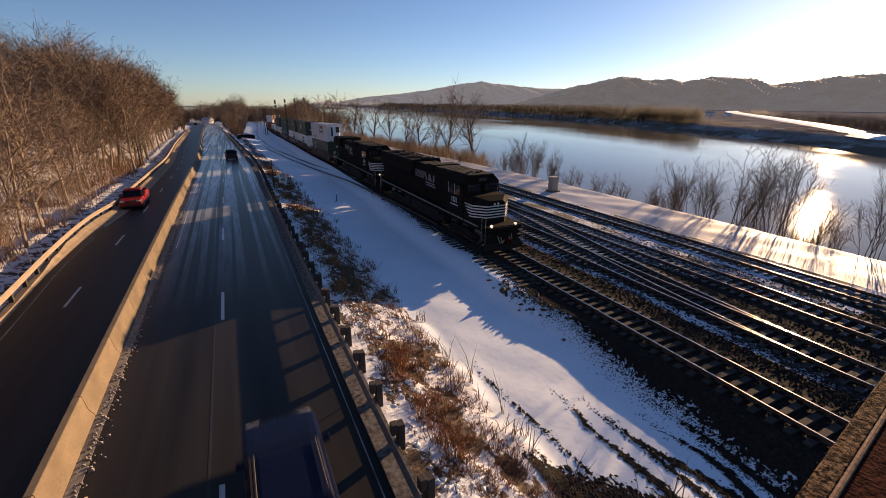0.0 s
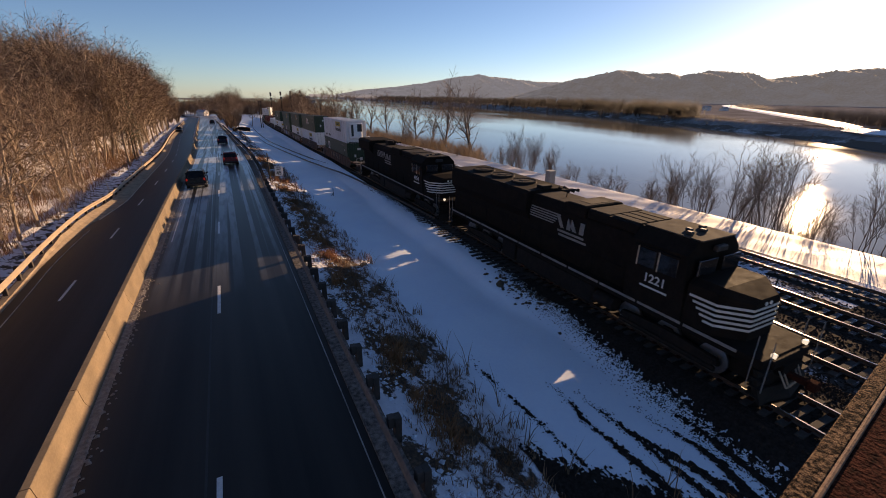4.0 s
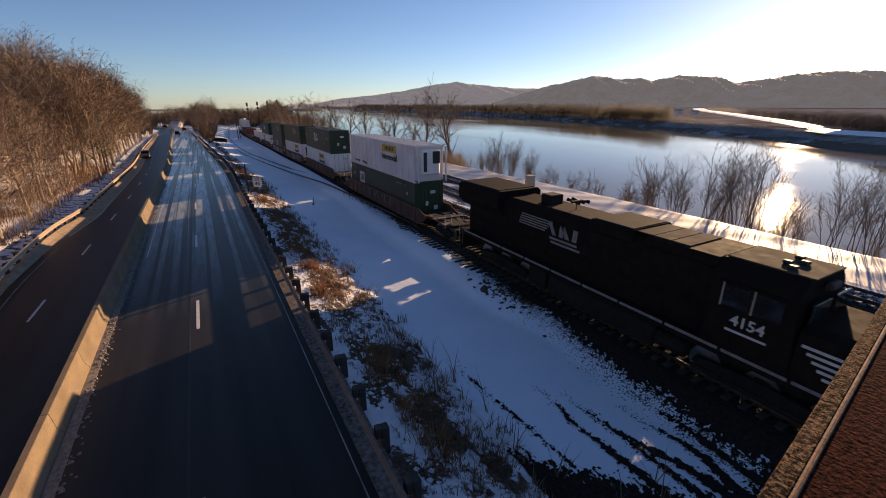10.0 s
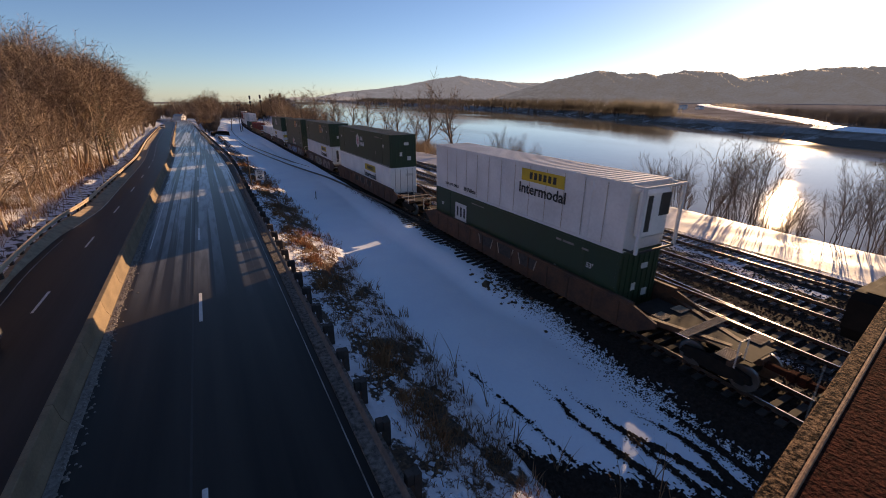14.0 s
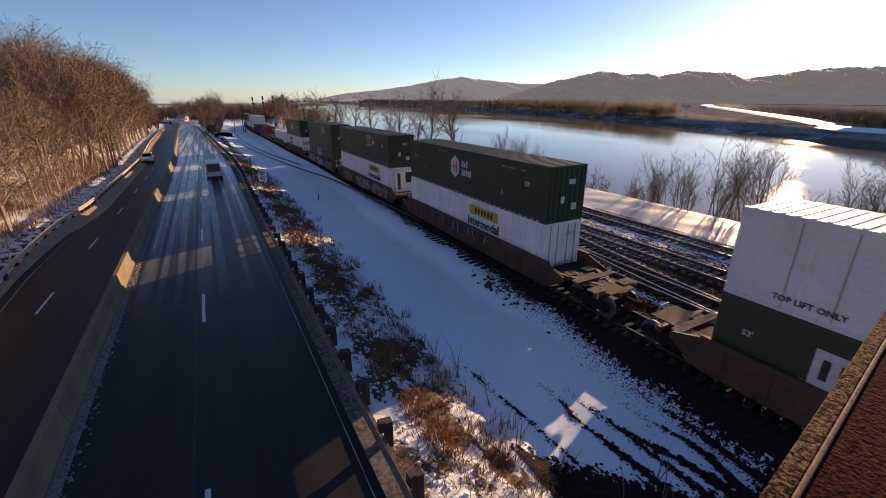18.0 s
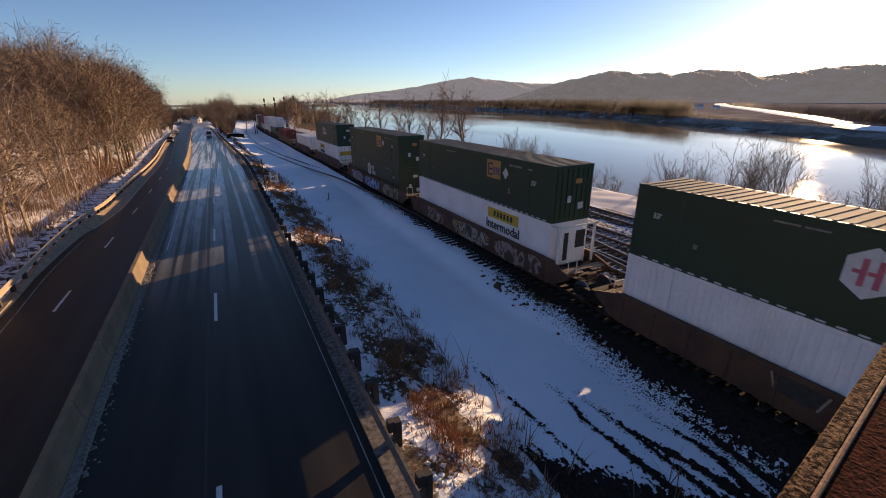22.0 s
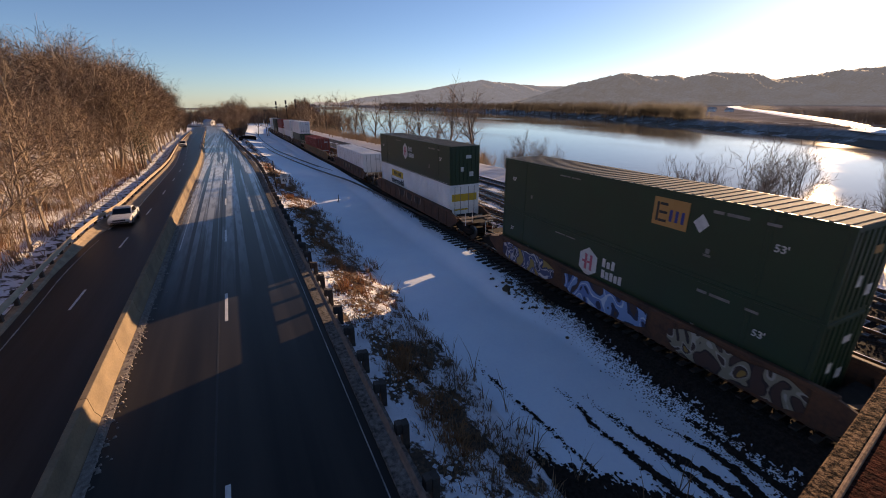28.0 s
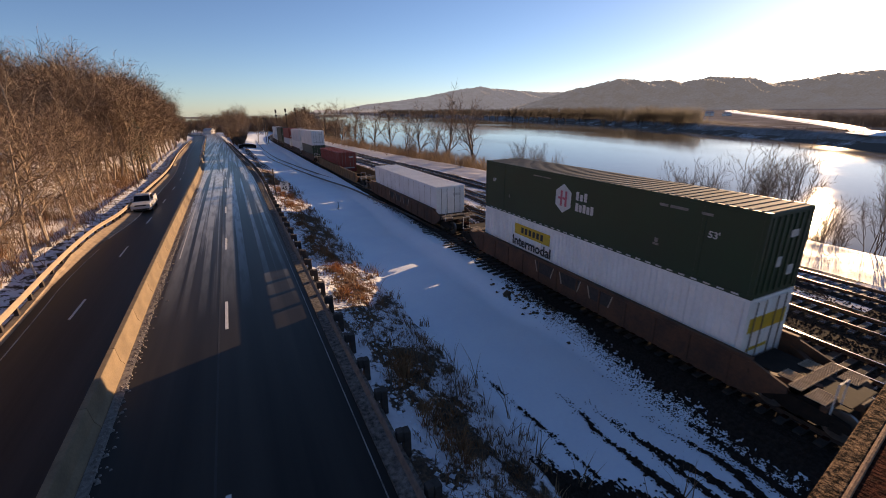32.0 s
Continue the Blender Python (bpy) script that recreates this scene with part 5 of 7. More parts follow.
            for ya, yb, za, zb in ((1.7, 2.1, 0.84, 0.87), (2.6, 3.3, 0.84, 0.875), (3.4, 3.75, 0.84, 0.875), (10.0, 10.6, 0.88, 0.90), (10.7, 11.4, 0.88, 0.90), (3.6, 3.74, 0.34, 0.40), (3.55, 3.8, 0.30, 0.33), (length - 2.7, length - 2.56, 0.34, 0.40)):
                part("marking", G().box(x - 0.005, x + 0.005, ya, yb, h * za, h * zb), "white_worn", e)
    return e


def open_grate(x0, x1, y0, y1, z):
    """A walkway grating: two edge bars and open cross bars."""
    g = G().box(x0, x1, y0, y0 + 0.02, z, z + 0.04).box(x0, x1, y1 - 0.02, y1, z, z + 0.04)
    n = int((x1 - x0) / 0.075)
    for k in range(n + 1):
        x = x0 + (x1 - x0 - 0.022) * k / n
        g.box(x, x + 0.022, y0 + 0.02, y1 - 0.02, z + 0.004, z + 0.036)
    return g


def well_car(label, length, y0, y1, paint="well", truck_front=True, truck_rear=True, tag="", joint=False):
    """A depressed-well flat; y0 to y1 is the well."""
    e = thing("well_car", label, "railway wagon", group="well cars of the train")
    for s in (-1, 1):
        x = s * 1.42
        sec = [(y0 - 1.3, 0.98), (y0 - 0.3, 0.36), (y0 + 0.2, 0.28), (y1 - 0.2, 0.28), (y1 + 0.3, 0.36), (y1 + 1.3, 0.98), (y1 + 1.3, 1.20), (y1 + 0.2, 1.52), (y0 - 0.2, 1.52), (y0 - 1.3, 1.20)]
        g = G().extrude_x(sec, x - 0.05, x + 0.05)
        side = part("side_sill", g, paint, e)
        part("top_chord", G().box(x - 0.10, x + 0.10, y0 - 0.2, y1 + 0.2, 1.46, 1.62, 0.02), paint, e)
        k = y0 + 0.4
        first = None
        while k < y1 - 0.2:
            if first is None:
                first = part("stiffener", G().box(x + s * 0.05 - 0.035, x + s * 0.05 + 0.035, 0.0, 0.1, 0.32, 1.48), paint, side)
                first.location = (0, k, 0)
            else:
                same("stiffener", first, side, 0, k, 0)
            k += 1.45
        if not tag and y1 - y0 < 20:
            for k in range(3):
                ya = (y0 + y1) / 2 - 2.9 + k * 1.95
                # flat plate on the sill; its dark brown stands for the pocket's depth
                pocket = part("side_pocket", G().extrude_x([(ya, 1.42), (ya + 0.2, 0.82), (ya + 1.3, 0.82), (ya + 1.5, 1.42)], x + s * 0.052 - 0.004, x + s * 0.052 + 0.004), "post", side, "flat brown plate marking a pocket in the sill")
                for yb, yc in ((ya, ya + 0.2), (ya + 1.5, ya + 1.3)):
                    part("pocket_rim", G().beam((x + s * 0.06, yb, 1.42), (x + s * 0.06, yc, 0.82), 0.03, 0.05), "grate", pocket)
        if tag:
            n = y1 - y0
            spans = ((0.4, 0.30 * n, "graffiti_pale"), (0.36 * n, 0.66 * n, tag), (0.70 * n, n - 0.3, "graffiti_navy")) if "blue" in tag else ((0.6, 0.30 * n, tag), (0.34 * n, 0.62 * n, "graffiti_pale"), (0.7 * n, 0.93 * n, tag))
            for q, (ga, gb, colours) in enumerate(spans):
                lo, hi = [], []
                for w in range(9):
                    f = w / 8
                    lo.append((y0 + ga + (gb - ga) * f, 0.36 + 0.05 * math.sin(7 * f + q) + (0.25 if w in (0, 8) else 0)))
                    hi.append((y0 + ga + (gb - ga) * f, 1.38 + 0.07 * math.sin(11 * f + 2 * q) - (0.2 if w in (0, 8) else 0)))
                part("graffiti", G().extrude_x(lo + hi[::-1], x + s * 0.09 - 0.006, x + s * 0.09 + 0.006), colours, side, "painted graffiti along the sill")
    for k in range(5):
        yy = y0 + 0.6 + k * (y1 - y0 - 1.2) / 4
        part("floor_beam", G().box(-1.4, 1.4, yy - 0.25, yy + 0.25, 0.30, 0.54), "under", e)
    part("centre_beam", G().box(-0.14, 0.14, y0, y1, 0.24, 0.36), "under", e)
    for a, b, s in ((0.9, y0 - 0.1, 1), (length - 0.9, y1 + 0.1, -1)):
        lo, hi = min(a, b), max(a, b)
        fr = G().box(-0.32, 0.32, lo, hi, 0.85, 1.12, 0.03)
        fr.beam((-1.42, b, 1.1), (-0.3, a + s * 1.0, 1.05), 0.2, 0.2)
        fr.beam((1.42, b, 1.1), (0.3, a + s * 1.0, 1.05), 0.2, 0.2)
        fr.box(-1.4, 1.4, a - 0.08 + s * 0.5, a + 0.08 + s * 0.5, 0.95, 1.12)
        part("end_frame", fr, paint, e)
        # added dark plate stands in for the shaded void below the gratings
        part("end_deck", G().box(-0.8, 0.8, lo + 0.1, hi + 0.3, 1.10, 1.135), "under", e)
        for q in (-1, 1):
            part("walkway_grating", open_grate(q * 0.98 - 0.38, q * 0.98 + 0.38, lo + 0.5, lo + 1.0, 1.14), "grate", e)
            part("walkway_grating", open_grate(q * 0.6 - 0.3, q * 0.6 + 0.3, hi - 1.1, hi - 0.65, 1.16), "grate", e)
        part("cross_walk", open_grate(-1.3, 1.3, (lo + hi) / 2 - 0.17, (lo + hi) / 2 + 0.17, 1.2), "grate", e)
        part("grab_iron", G().tube((-1.35, a + s * 0.35, 0.95), (-1.35, a + s * 0.35, 1.95), 0.02, 0.02, 6).tube((-1.35, a + s * 0.35, 1.95), (-0.8, a + s * 0.35, 1.95), 0.02, 0.02, 6).tube((-0.8, a + s * 0.35, 1.95), (-0.8, a + s * 0.35, 1.1), 0.02, 0.02, 6), "white_paint", e)
    if truck_front:
        bogie(e, 2.0)
        coupler(e, 0.1, 1)
    if truck_rear:
        bogie(e, length + 0.15 if joint else length - 1.7)
        coupler(e, length - 0.1, -1)
    return e


DARK = "dark green container"
JBW = "white ribbed container with a yellow plate"
TRAIN = []   # thing, distance of its front behind the reference, length, height over the rail
TRAIN.append((locomotive("black diesel locomotive with white nose bands, leading the train", "1221", False, 9.3), 21.3, 22.4, 0.0))
TRAIN.append((locomotive("second black diesel locomotive with flared radiator and white nose bands", "4154", True, 12.6), 44.6, 22.4, 0.0))
TRAIN.append((well_car("brown single well car with grated end platforms", 25.6, 5.4, 22.4), 68.0, 25.6, 0.0))
TRAIN.append((well_car("rust-brown articulated well car, leading unit", 22.9, 4.6, 21.2, joint=True), 94.0, 22.9, 0.0))
TRAIN.append((well_car("rust-brown articulated well car covered in faded tan graffiti", 20.2, 2.4, 19.1, truck_front=False, tag="graffiti_tan", joint=True), 117.2, 20.2, 0.0))
TRAIN.append((well_car("well car with blue and white graffiti along its side", 22.4, 2.5, 19.1, truck_front=False, tag="graffiti_blue"), 137.5, 22.4, 0.0))
TRAIN.append((well_car("rust-brown single well car with grated end platforms", 24.2, 3.6, 20.4), 160.1, 24.2, 0.0))
TRAIN.append((well_car("brown well car carrying a single white container", 24.0, 3.3, 20.0), 184.6, 24.0, 0.0))
TRAIN.append((well_car("ochre-yellow well car with an empty forward well", 36.4, 4.0, 31.6, "well_yellow"), 208.6, 36.4, 0.0))
for k in range(5):
    TRAIN.append((well_car("rust-brown well car far back in the train", 22.6, 3.0, 19.6), 245.6 + 22.8 * k, 22.6, 0.0))
B, T = 0.50, 3.40
STACK = [
    (container("dark green lower container with a white square plate", "cont_green", marks="whiteplate num", front="plain"), 74.2, B),
    (container("pale grey refrigerated container with a yellow plate and black lettering", "cont_grey", "cont_grey", marks="sticker5.1 pallet seam", front="reefer"), 74.2, T),
    (container(JBW + " and black lettering", "cont_white", ribs=True, marks="sticker5.5 low"), 99.1, B),
    (container(DARK + " with a white hexagonal emblem on its flank", "cont_green", marks="hex num dash", front="plain"), 99.1, T),
    (container("smooth white container with a yellow plate and a cooling unit", "cont_white", marks="sticker4.2", front="reefer"), 120.0, B),
    (container(DARK + " with an orange square plate on its flank", "cont_green", marks="gold num dash", front="plain"), 120.0, T),
    (container(DARK + " with a hexagonal emblem above a graffiti-covered sill", "cont_green", marks="hex num", front="plain"), 140.6, B),
    (container(DARK + " with an orange plate, on the upper tier", "cont_green", marks="gold num", front="plain"), 140.6, T),
    (container(JBW + " and yellow-marked doors", "cont_white", ribs=True, marks="sticker11.3 low yellow"), 164.0, B),
    (container(DARK + " with a hexagonal emblem over a white one", "cont_green", marks="hex num dash", front="plain"), 164.0, T),
    (container("plain white container standing alone in its well", "cont_white", "cont_white", marks="seam"), 187.6, B),
    (container("short faded red container with a rusty roof", "cont_red", "cont_red", ribs=True), 223.2, B),
]
for k, (lo_c, up_c) in enumerate((("cont_green", "cont_white"), ("cont_white", "cont_grey"), ("cont_grey", "cont_red"), ("cont_green", "cont_green"), ("cont_grey", "cont_white"))):
    for col, zz in ((lo_c, B), (up_c, T)):
        STACK.append((container(("dark green", "white")["white" in col] + " container far back in the train" if "grey" not in col and "red" not in col
                                else ("grey" if "grey" in col else "dull red") + " container far back in the train", col, "cont_roof" if "green" in col else col, front="doors"), 248.8 + 22.8 * k, zz))
for ob, a, z in STACK:
    TRAIN.append((ob, a, 16.15, z))


# ---- road vehicles ----
def paint(name, c, rough=0.22, metal=0.0):
    M[name] = mat(name, c, tuple(x * 0.85 for x in c), 1.5, rough, metal, rough2=rough + 0.10, spec=0.2)
    return name


def vehicle(name, label, category, kind, col, size=1.0):
    """Front towards +y, origin on the road under the middle. kind: suv, pickup, sedan or van."""
    e = thing(name, label, category, group="vehicles on the highway")
    LN, W, H, belt, cab0, cab1 = {"suv": (4.5, 1.80, 1.68, 1.06, -2.05, 0.75), "pickup": (5.3, 1.86, 1.78, 1.08, -0.5, 1.3),
                                  "sedan": (4.5, 1.76, 1.43, 0.92, -1.5, 0.85), "van": (5.6, 2.0, 2.45, 1.15, -2.75, 1.9)}[kind]
    h, w = LN / 2, W / 2
    hood = belt - 0.06
    nose_z = 0.74 if kind != "pickup" else 0.95
    tail = belt + (0.02 if kind != "sedan" else 0.0)
    prof = [(-h, 0.42), (-h - 0.03, 0.62), (-h + 0.04, tail), (cab1 + 0.1, belt), (h - 0.35, hood - 0.05), (h - 0.06, nose_z), (h, 0.55), (h - 0.05, 0.32), (h - 0.4, 0.24), (-h + 0.3, 0.26)]
    g = G()
    rings = []
    for x, k in ((-w, 0.80), (-w + 0.03, 0.92), (-w + 0.10, 0.975), (-w + 0.26, 1.0), (w - 0.26, 1.0), (w - 0.10, 0.975), (w - 0.03, 0.92), (w, 0.80)):
        rings.append([(x, y * (0.86 + 0.14 * k), 0.65 + (z - 0.65) * k) for y, z in prof])
    g.loft(rings)
    body = part("body", g, col, e)
    # roofed cabin, narrowing upward
    ti = 0.17 if kind != "van" else 0.1
    f_in = {"suv": 0.75, "pickup": 0.62, "sedan": 0.85, "van": 0.75}[kind]
    r_in = {"suv": 0.38, "pickup": 0.14, "sedan": 0.75, "van": 0.08}[kind]
    base = [(-w + 0.06, cab0 - 0.05), (w - 0.06, cab0 - 0.05), (w - 0.06, cab1), (-w + 0.06, cab1)]
    top = [(-w + ti, cab0 + r_in), (w - ti, cab0 + r_in), (w - ti, cab1 - f_in), (-w + ti, cab1 - f_in)]
    mid = [(a[0] * 0.12 + b[0] * 0.88, a[1] * 0.12 + b[1] * 0.88) for a, b in zip(base, top)]
    rim = [(x * 0.95, y * 0.985 + (cab0 + cab1) * 0.0075) for x, y in top]
    crown = [(x * 0.74, y * 0.9 + (cab0 + cab1) * 0.05) for x, y in top]
    g = G().loft([[(x, y, belt - 0.04) for x, y in base], [(x, y, H - 0.10) for x, y in mid], [(x, y, H - 0.035) for x, y in rim], [(x, y, H) for x, y in crown]])
    cabin = part("cabin", g, col, e)
    def pane(nm, i, j, lo=0.07, hi=0.93, a=0.05, b=0.95):
        P = lambda i, f: Vector((*[base[i][k] * (1 - f) + mid[i][k] * f for k in (0, 1)], (belt - 0.04) * (1 - f) + (H - 0.10) * f))
        q = [P(i, lo).lerp(P(j, lo), a), P(i, lo).lerp(P(j, lo), b), P(i, hi).lerp(P(j, hi), b), P(i, hi).lerp(P(j, hi), a)]
        nrm = (q[1] - q[0]).cross(q[3] - q[0]).normalized()
        mid_p = sum(q, Vector()) / 4
        if nrm.dot(mid_p - Vector((0, (cab0 + cab1) / 2, mid_p.z))) < 0:
            nrm = -nrm
        part(nm, G().loft([[tuple(v + nrm * 0.001) for v in q], [tuple(v + nrm * 0.014) for v in q]]), "car_glass", cabin)
    pane("rear_window", 0, 1)
    pane("windscreen", 2, 3)
    if kind == "van":
        pane("side_window", 1, 2, a=0.72, b=0.93)
        pane("side_window", 3, 0, a=0.07, b=0.28)
    else:
        for i, j in ((1, 2), (3, 0)):
            pane("side_window", i, j, a=0.04, b=0.48)
            pane("side_window", i, j, a=0.51, b=0.95)
    if kind == "pickup":
        bed = G()
        bed.box(-w + 0.14, w - 0.14, -h + 0.1, cab0 - 0.12, belt - 0.02, belt + 0.022)
        part("bed", bed, "black", body, "dark open load bed")
        for s in (-1, 1):
            part("bed_wall", G().box(s * (w - 0.1) - 0.06, s * (w - 0.1) + 0.06, -h + 0.05, cab0 - 0.06, belt - 0.1, belt + 0.2, 0.02), col, body)
        part("tailgate", G().box(-w + 0.16, w - 0.16, -h + 0.0, -h + 0.09, belt - 0.2, belt + 0.2, 0.02), col, body)
    if kind == "suv":
        for s in (-1, 1):
            part("roof_rail", G().tube((s * (w - 0.26), cab0 + 0.6, H + 0.04), (s * (w - 0.26), cab1 - 0.85, H + 0.04), 0.022, 0.022, 6), "black", cabin)
    for s in (-1, 1):
        part("tail_light", G().box(s * (w - 0.14) - 0.075, s * (w - 0.14) + 0.075, -h - 0.035, -h + 0.05, 0.82, tail - 0.02, 0.02), "lamp_red", body, "red tail light")
        part("headlight", G().box(s * (w - 0.24) - 0.18, s * (w - 0.24) + 0.18, h - 0.16, h - 0.01, nose_z - 0.14, nose_z, 0.03), "lamp_head", body)
        part("mirror", G().box(s * (w + 0.06) - 0.09, s * (w + 0.06) + 0.09, cab1 - 0.35, cab1 - 0.25, belt, belt + 0.16, 0.02), col, body)
    part("grille", G().box(-w * 0.56, w * 0.56, h - 0.08, h + 0.01, nose_z - 0.17, nose_z - 0.05, 0.02), "black", body)
    part("front_bumper", G().box(-w * 0.8, w * 0.8, h - 0.12, h + 0.015, 0.34, 0.50, 0.03), "black", body, "black lower front bumper")
    for s in (-1, 1):
        part("side_sill", G().box(s * w - 0.03, s * w + 0.012, -h * 0.42, h * 0.42, 0.28, 0.40, 0.015), "black", body)
    part("rear_bumper", G().box(-w + 0.08, w - 0.08, -h - 0.08, -h + 0.05, 0.38, 0.56, 0.03), "black", body)
    R = 0.36 if kind in ("suv", "sedan") else 0.40
    for s in (-1, 1):
        for yy in (-h * 0.60, h * 0.62):
            part("wheel_arch", G().tube((s * (w - 0.2), yy, R + 0.03), (s * (w + 0.008), yy, R + 0.03), R * 1.17, R * 1.14, 18, caps=True), "black", body)
            t = G().tube((s * (w - 0.24), yy, R), (s * (w + 0.022), yy, R), R, R * 0.97, 20, caps=True)
            wh = part("wheel", t, "rubber", e)
            part("rim", G().tube((s * (w - 0.02), yy, R), (s * (w + 0.034), yy, R), R * 0.66, R * 0.58, 14, caps=True), "steel", wh)
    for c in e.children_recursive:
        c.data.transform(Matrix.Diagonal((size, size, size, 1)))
    return e


paint("navy", (0.006, 0.009, 0.03))
paint("red", (0.30, 0.02, 0.018))
paint("dark_red", (0.18, 0.018, 0.02))
paint("black_car", (0.012, 0.012, 0.013))
paint("grey_car", (0.10, 0.10, 0.105))
paint("white_car", (0.62, 0.62, 0.62))
# going away: rear bumper's place at a time, speed; oncoming: negative speed
TRAFFIC = [
    (vehicle("suv", "dark navy-blue sport utility car driving away", "car", "suv", "navy"), 0.15, ((0, 5.7), (0.3, 13.1), (0.6, 20.3), (0.9, 27.0), (1.2, 33.2), (2, 49.5), (4, 89), (32, 640)), 1),
    (vehicle("suv", "dark red sport utility car driving away", "car", "suv", "dark_red"), 0.15, ((0, -24), (1.4, 6.0), (1.6, 10.6), (1.8, 14.9), (2.0, 19.3), (2.5, 30.6), (3.1, 44), (3.5, 52), (6, 101), (32, 600)), 1),
    (vehicle("suv", "black sport utility car driving away in the inner lane", "car", "suv", "black_car"), -3.25, ((0, -33), (2.0, 8.8), (2.2, 13.2), (2.5, 19.5), (2.8, 25.5), (3.1, 31), (3.5, 39), (6, 80), (32, 560)), 1),
    (vehicle("suv", "small dark car far ahead on the highway", "car", "suv", "black_car"), 0.15, ((0, 75), (2, 110), (32, 700)), 1),
    (vehicle("van", "tall white van driving away on the wet highway", "van", "van", "white_car", 0.82), 0.15, ((0, -350), (14, -28), (16.5, 24.5), (17, 35), (17.5, 45.8), (18, 55), (19, 72), (21, 103), (32, 330)), 1),
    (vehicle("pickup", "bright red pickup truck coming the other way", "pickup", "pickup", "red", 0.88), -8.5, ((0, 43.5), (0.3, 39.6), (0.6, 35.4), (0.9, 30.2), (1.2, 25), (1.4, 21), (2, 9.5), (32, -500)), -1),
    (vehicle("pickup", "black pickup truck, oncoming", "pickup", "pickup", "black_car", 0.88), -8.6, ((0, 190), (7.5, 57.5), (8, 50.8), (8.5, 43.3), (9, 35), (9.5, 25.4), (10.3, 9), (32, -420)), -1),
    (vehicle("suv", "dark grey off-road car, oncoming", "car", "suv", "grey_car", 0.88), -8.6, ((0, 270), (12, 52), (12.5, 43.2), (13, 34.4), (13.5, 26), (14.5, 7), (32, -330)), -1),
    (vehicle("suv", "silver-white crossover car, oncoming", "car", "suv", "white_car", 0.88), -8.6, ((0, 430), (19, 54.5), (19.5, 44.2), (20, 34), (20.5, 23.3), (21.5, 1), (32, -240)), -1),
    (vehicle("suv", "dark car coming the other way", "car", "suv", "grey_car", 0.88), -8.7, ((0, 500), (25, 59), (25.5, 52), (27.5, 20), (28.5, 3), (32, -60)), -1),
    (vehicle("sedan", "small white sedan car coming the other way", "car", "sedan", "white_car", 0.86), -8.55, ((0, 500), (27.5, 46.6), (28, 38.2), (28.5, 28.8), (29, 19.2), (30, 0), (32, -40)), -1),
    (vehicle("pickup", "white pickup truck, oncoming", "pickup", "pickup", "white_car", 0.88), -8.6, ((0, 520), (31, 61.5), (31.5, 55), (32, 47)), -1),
]


# ---- trees and scrub ----
def limb(g, p, d, ln, r, lv, rnd, sides, plan, twigs, thin=0.011):
    """Grows one branch in bent pieces and sends out its children."""
    n = (5, 3, 2, 1, 1)[lv]
    pts = [Vector(p)]
    d = Vector(d).normalized()
    dirs = []
    for k in range(n):
        d = (d + Vector((rnd.gauss(0, 1), rnd.gauss(0, 1), rnd.gauss(0, 0.6) + (0.25 if lv else 0.05))) * (0.075, 0.18, 0.22, 0.2, 0.2)[lv]).normalized()
        dirs.append(d.copy())
        pts.append(pts[-1] + d * (ln / n))
    tip = (0.35, 0.3, 0.35, 0.3, 0.3)[lv]
    target = g if lv < 3 else twigs
    s = sides[lv]
    rings = []
    for k, c in enumerate(pts):
        dd = dirs[min(k, n - 1)]
        u = dd.cross(Vector((0.31, 0.77, 0.2))).normalized()
        w = dd.cross(u)
        rr = r * (1 - (1 - tip) * k / n)
        rings.append([tuple(c + (u * math.cos(6.283 * i / s) + w * math.sin(6.283 * i / s)) * rr) for i in range(s)])
    if lv < 3:
        target.loft(rings, caps=False)
    else:
        u = dirs[0].cross(Vector((rnd.gauss(0, 1), rnd.gauss(0, 1), rnd.gauss(0, 1)))).normalized() * r * 1.25
        if lv == 3:
            target.add([tuple(pts[0] - u), tuple(pts[0] + u), tuple(pts[-1] + u * 0.4), tuple(pts[-1] - u * 0.4)], [(0, 1, 2, 3)])
        else:
            target.add([tuple(pts[0] - u), tuple(pts[0] + u), tuple(pts[-1])], [(0, 1, 2)])
    if lv + 1 >= len(plan):
        return
    cnt, a0, lf, spread = plan[lv + 1]
    for k in range(cnt):
        f = a0 + (1 - a0) * (k + rnd.random()) / cnt
        i = min(int(f * n), n - 1)
        base = pts[i].lerp(pts[i + 1], f * n - i)
        az = k * 2.4 + rnd.uniform(-0.6, 0.6)
        dd = dirs[i]
        u = dd.cross(Vector((0.2, 0.1, 1.0)) if abs(dd.z) < 0.9 else Vector((1, 0.1, 0))).normalized()
        w = dd.cross(u)
        out = u * math.cos(az) + w * math.sin(az)
        an = spread * rnd.uniform(0.7, 1.25)
        nd = dd * math.cos(an) + out * math.sin(an)
        limb(g, base, nd, ln * lf * rnd.uniform(0.7, 1.2) * (1.15 - 0.55 * f if lv == 0 else 1), max(r * (1 - 0.55 * f) * 0.6, thin), lv + 1, rnd, sides, plan, twigs, thin)


def make_tree(name, label, seed, h, r, plan, mats, stems=1, lean=0.05, group=""):
    rnd = random.Random(seed)
    tw = G()
    e = thing(name, label, "tree" if stems == 1 else "shrub", group=group)
    for k in range(stems):
        tr = G()
        a = rnd.uniform(0, 6.28)
        o = (rnd.gauss(0, 0.25) * (stems > 1), rnd.gauss(0, 0.25) * (stems > 1), -0.4)
        tilt = lean if stems == 1 else rnd.uniform(0.03, 0.32)
        limb(tr, o, (math.cos(a) * tilt, math.sin(a) * tilt, 1), h * (rnd.uniform(0.65, 1.0) if stems > 1 else 1), r, 0, rnd, (6, 4, 3, 3, 3), plan, tw, 0.019 if stems == 1 else 0.0052)
        part("trunk" if stems == 1 else "stem", tr, mats[0], e)
    part("crown", tw, mats[1], e)
    return e


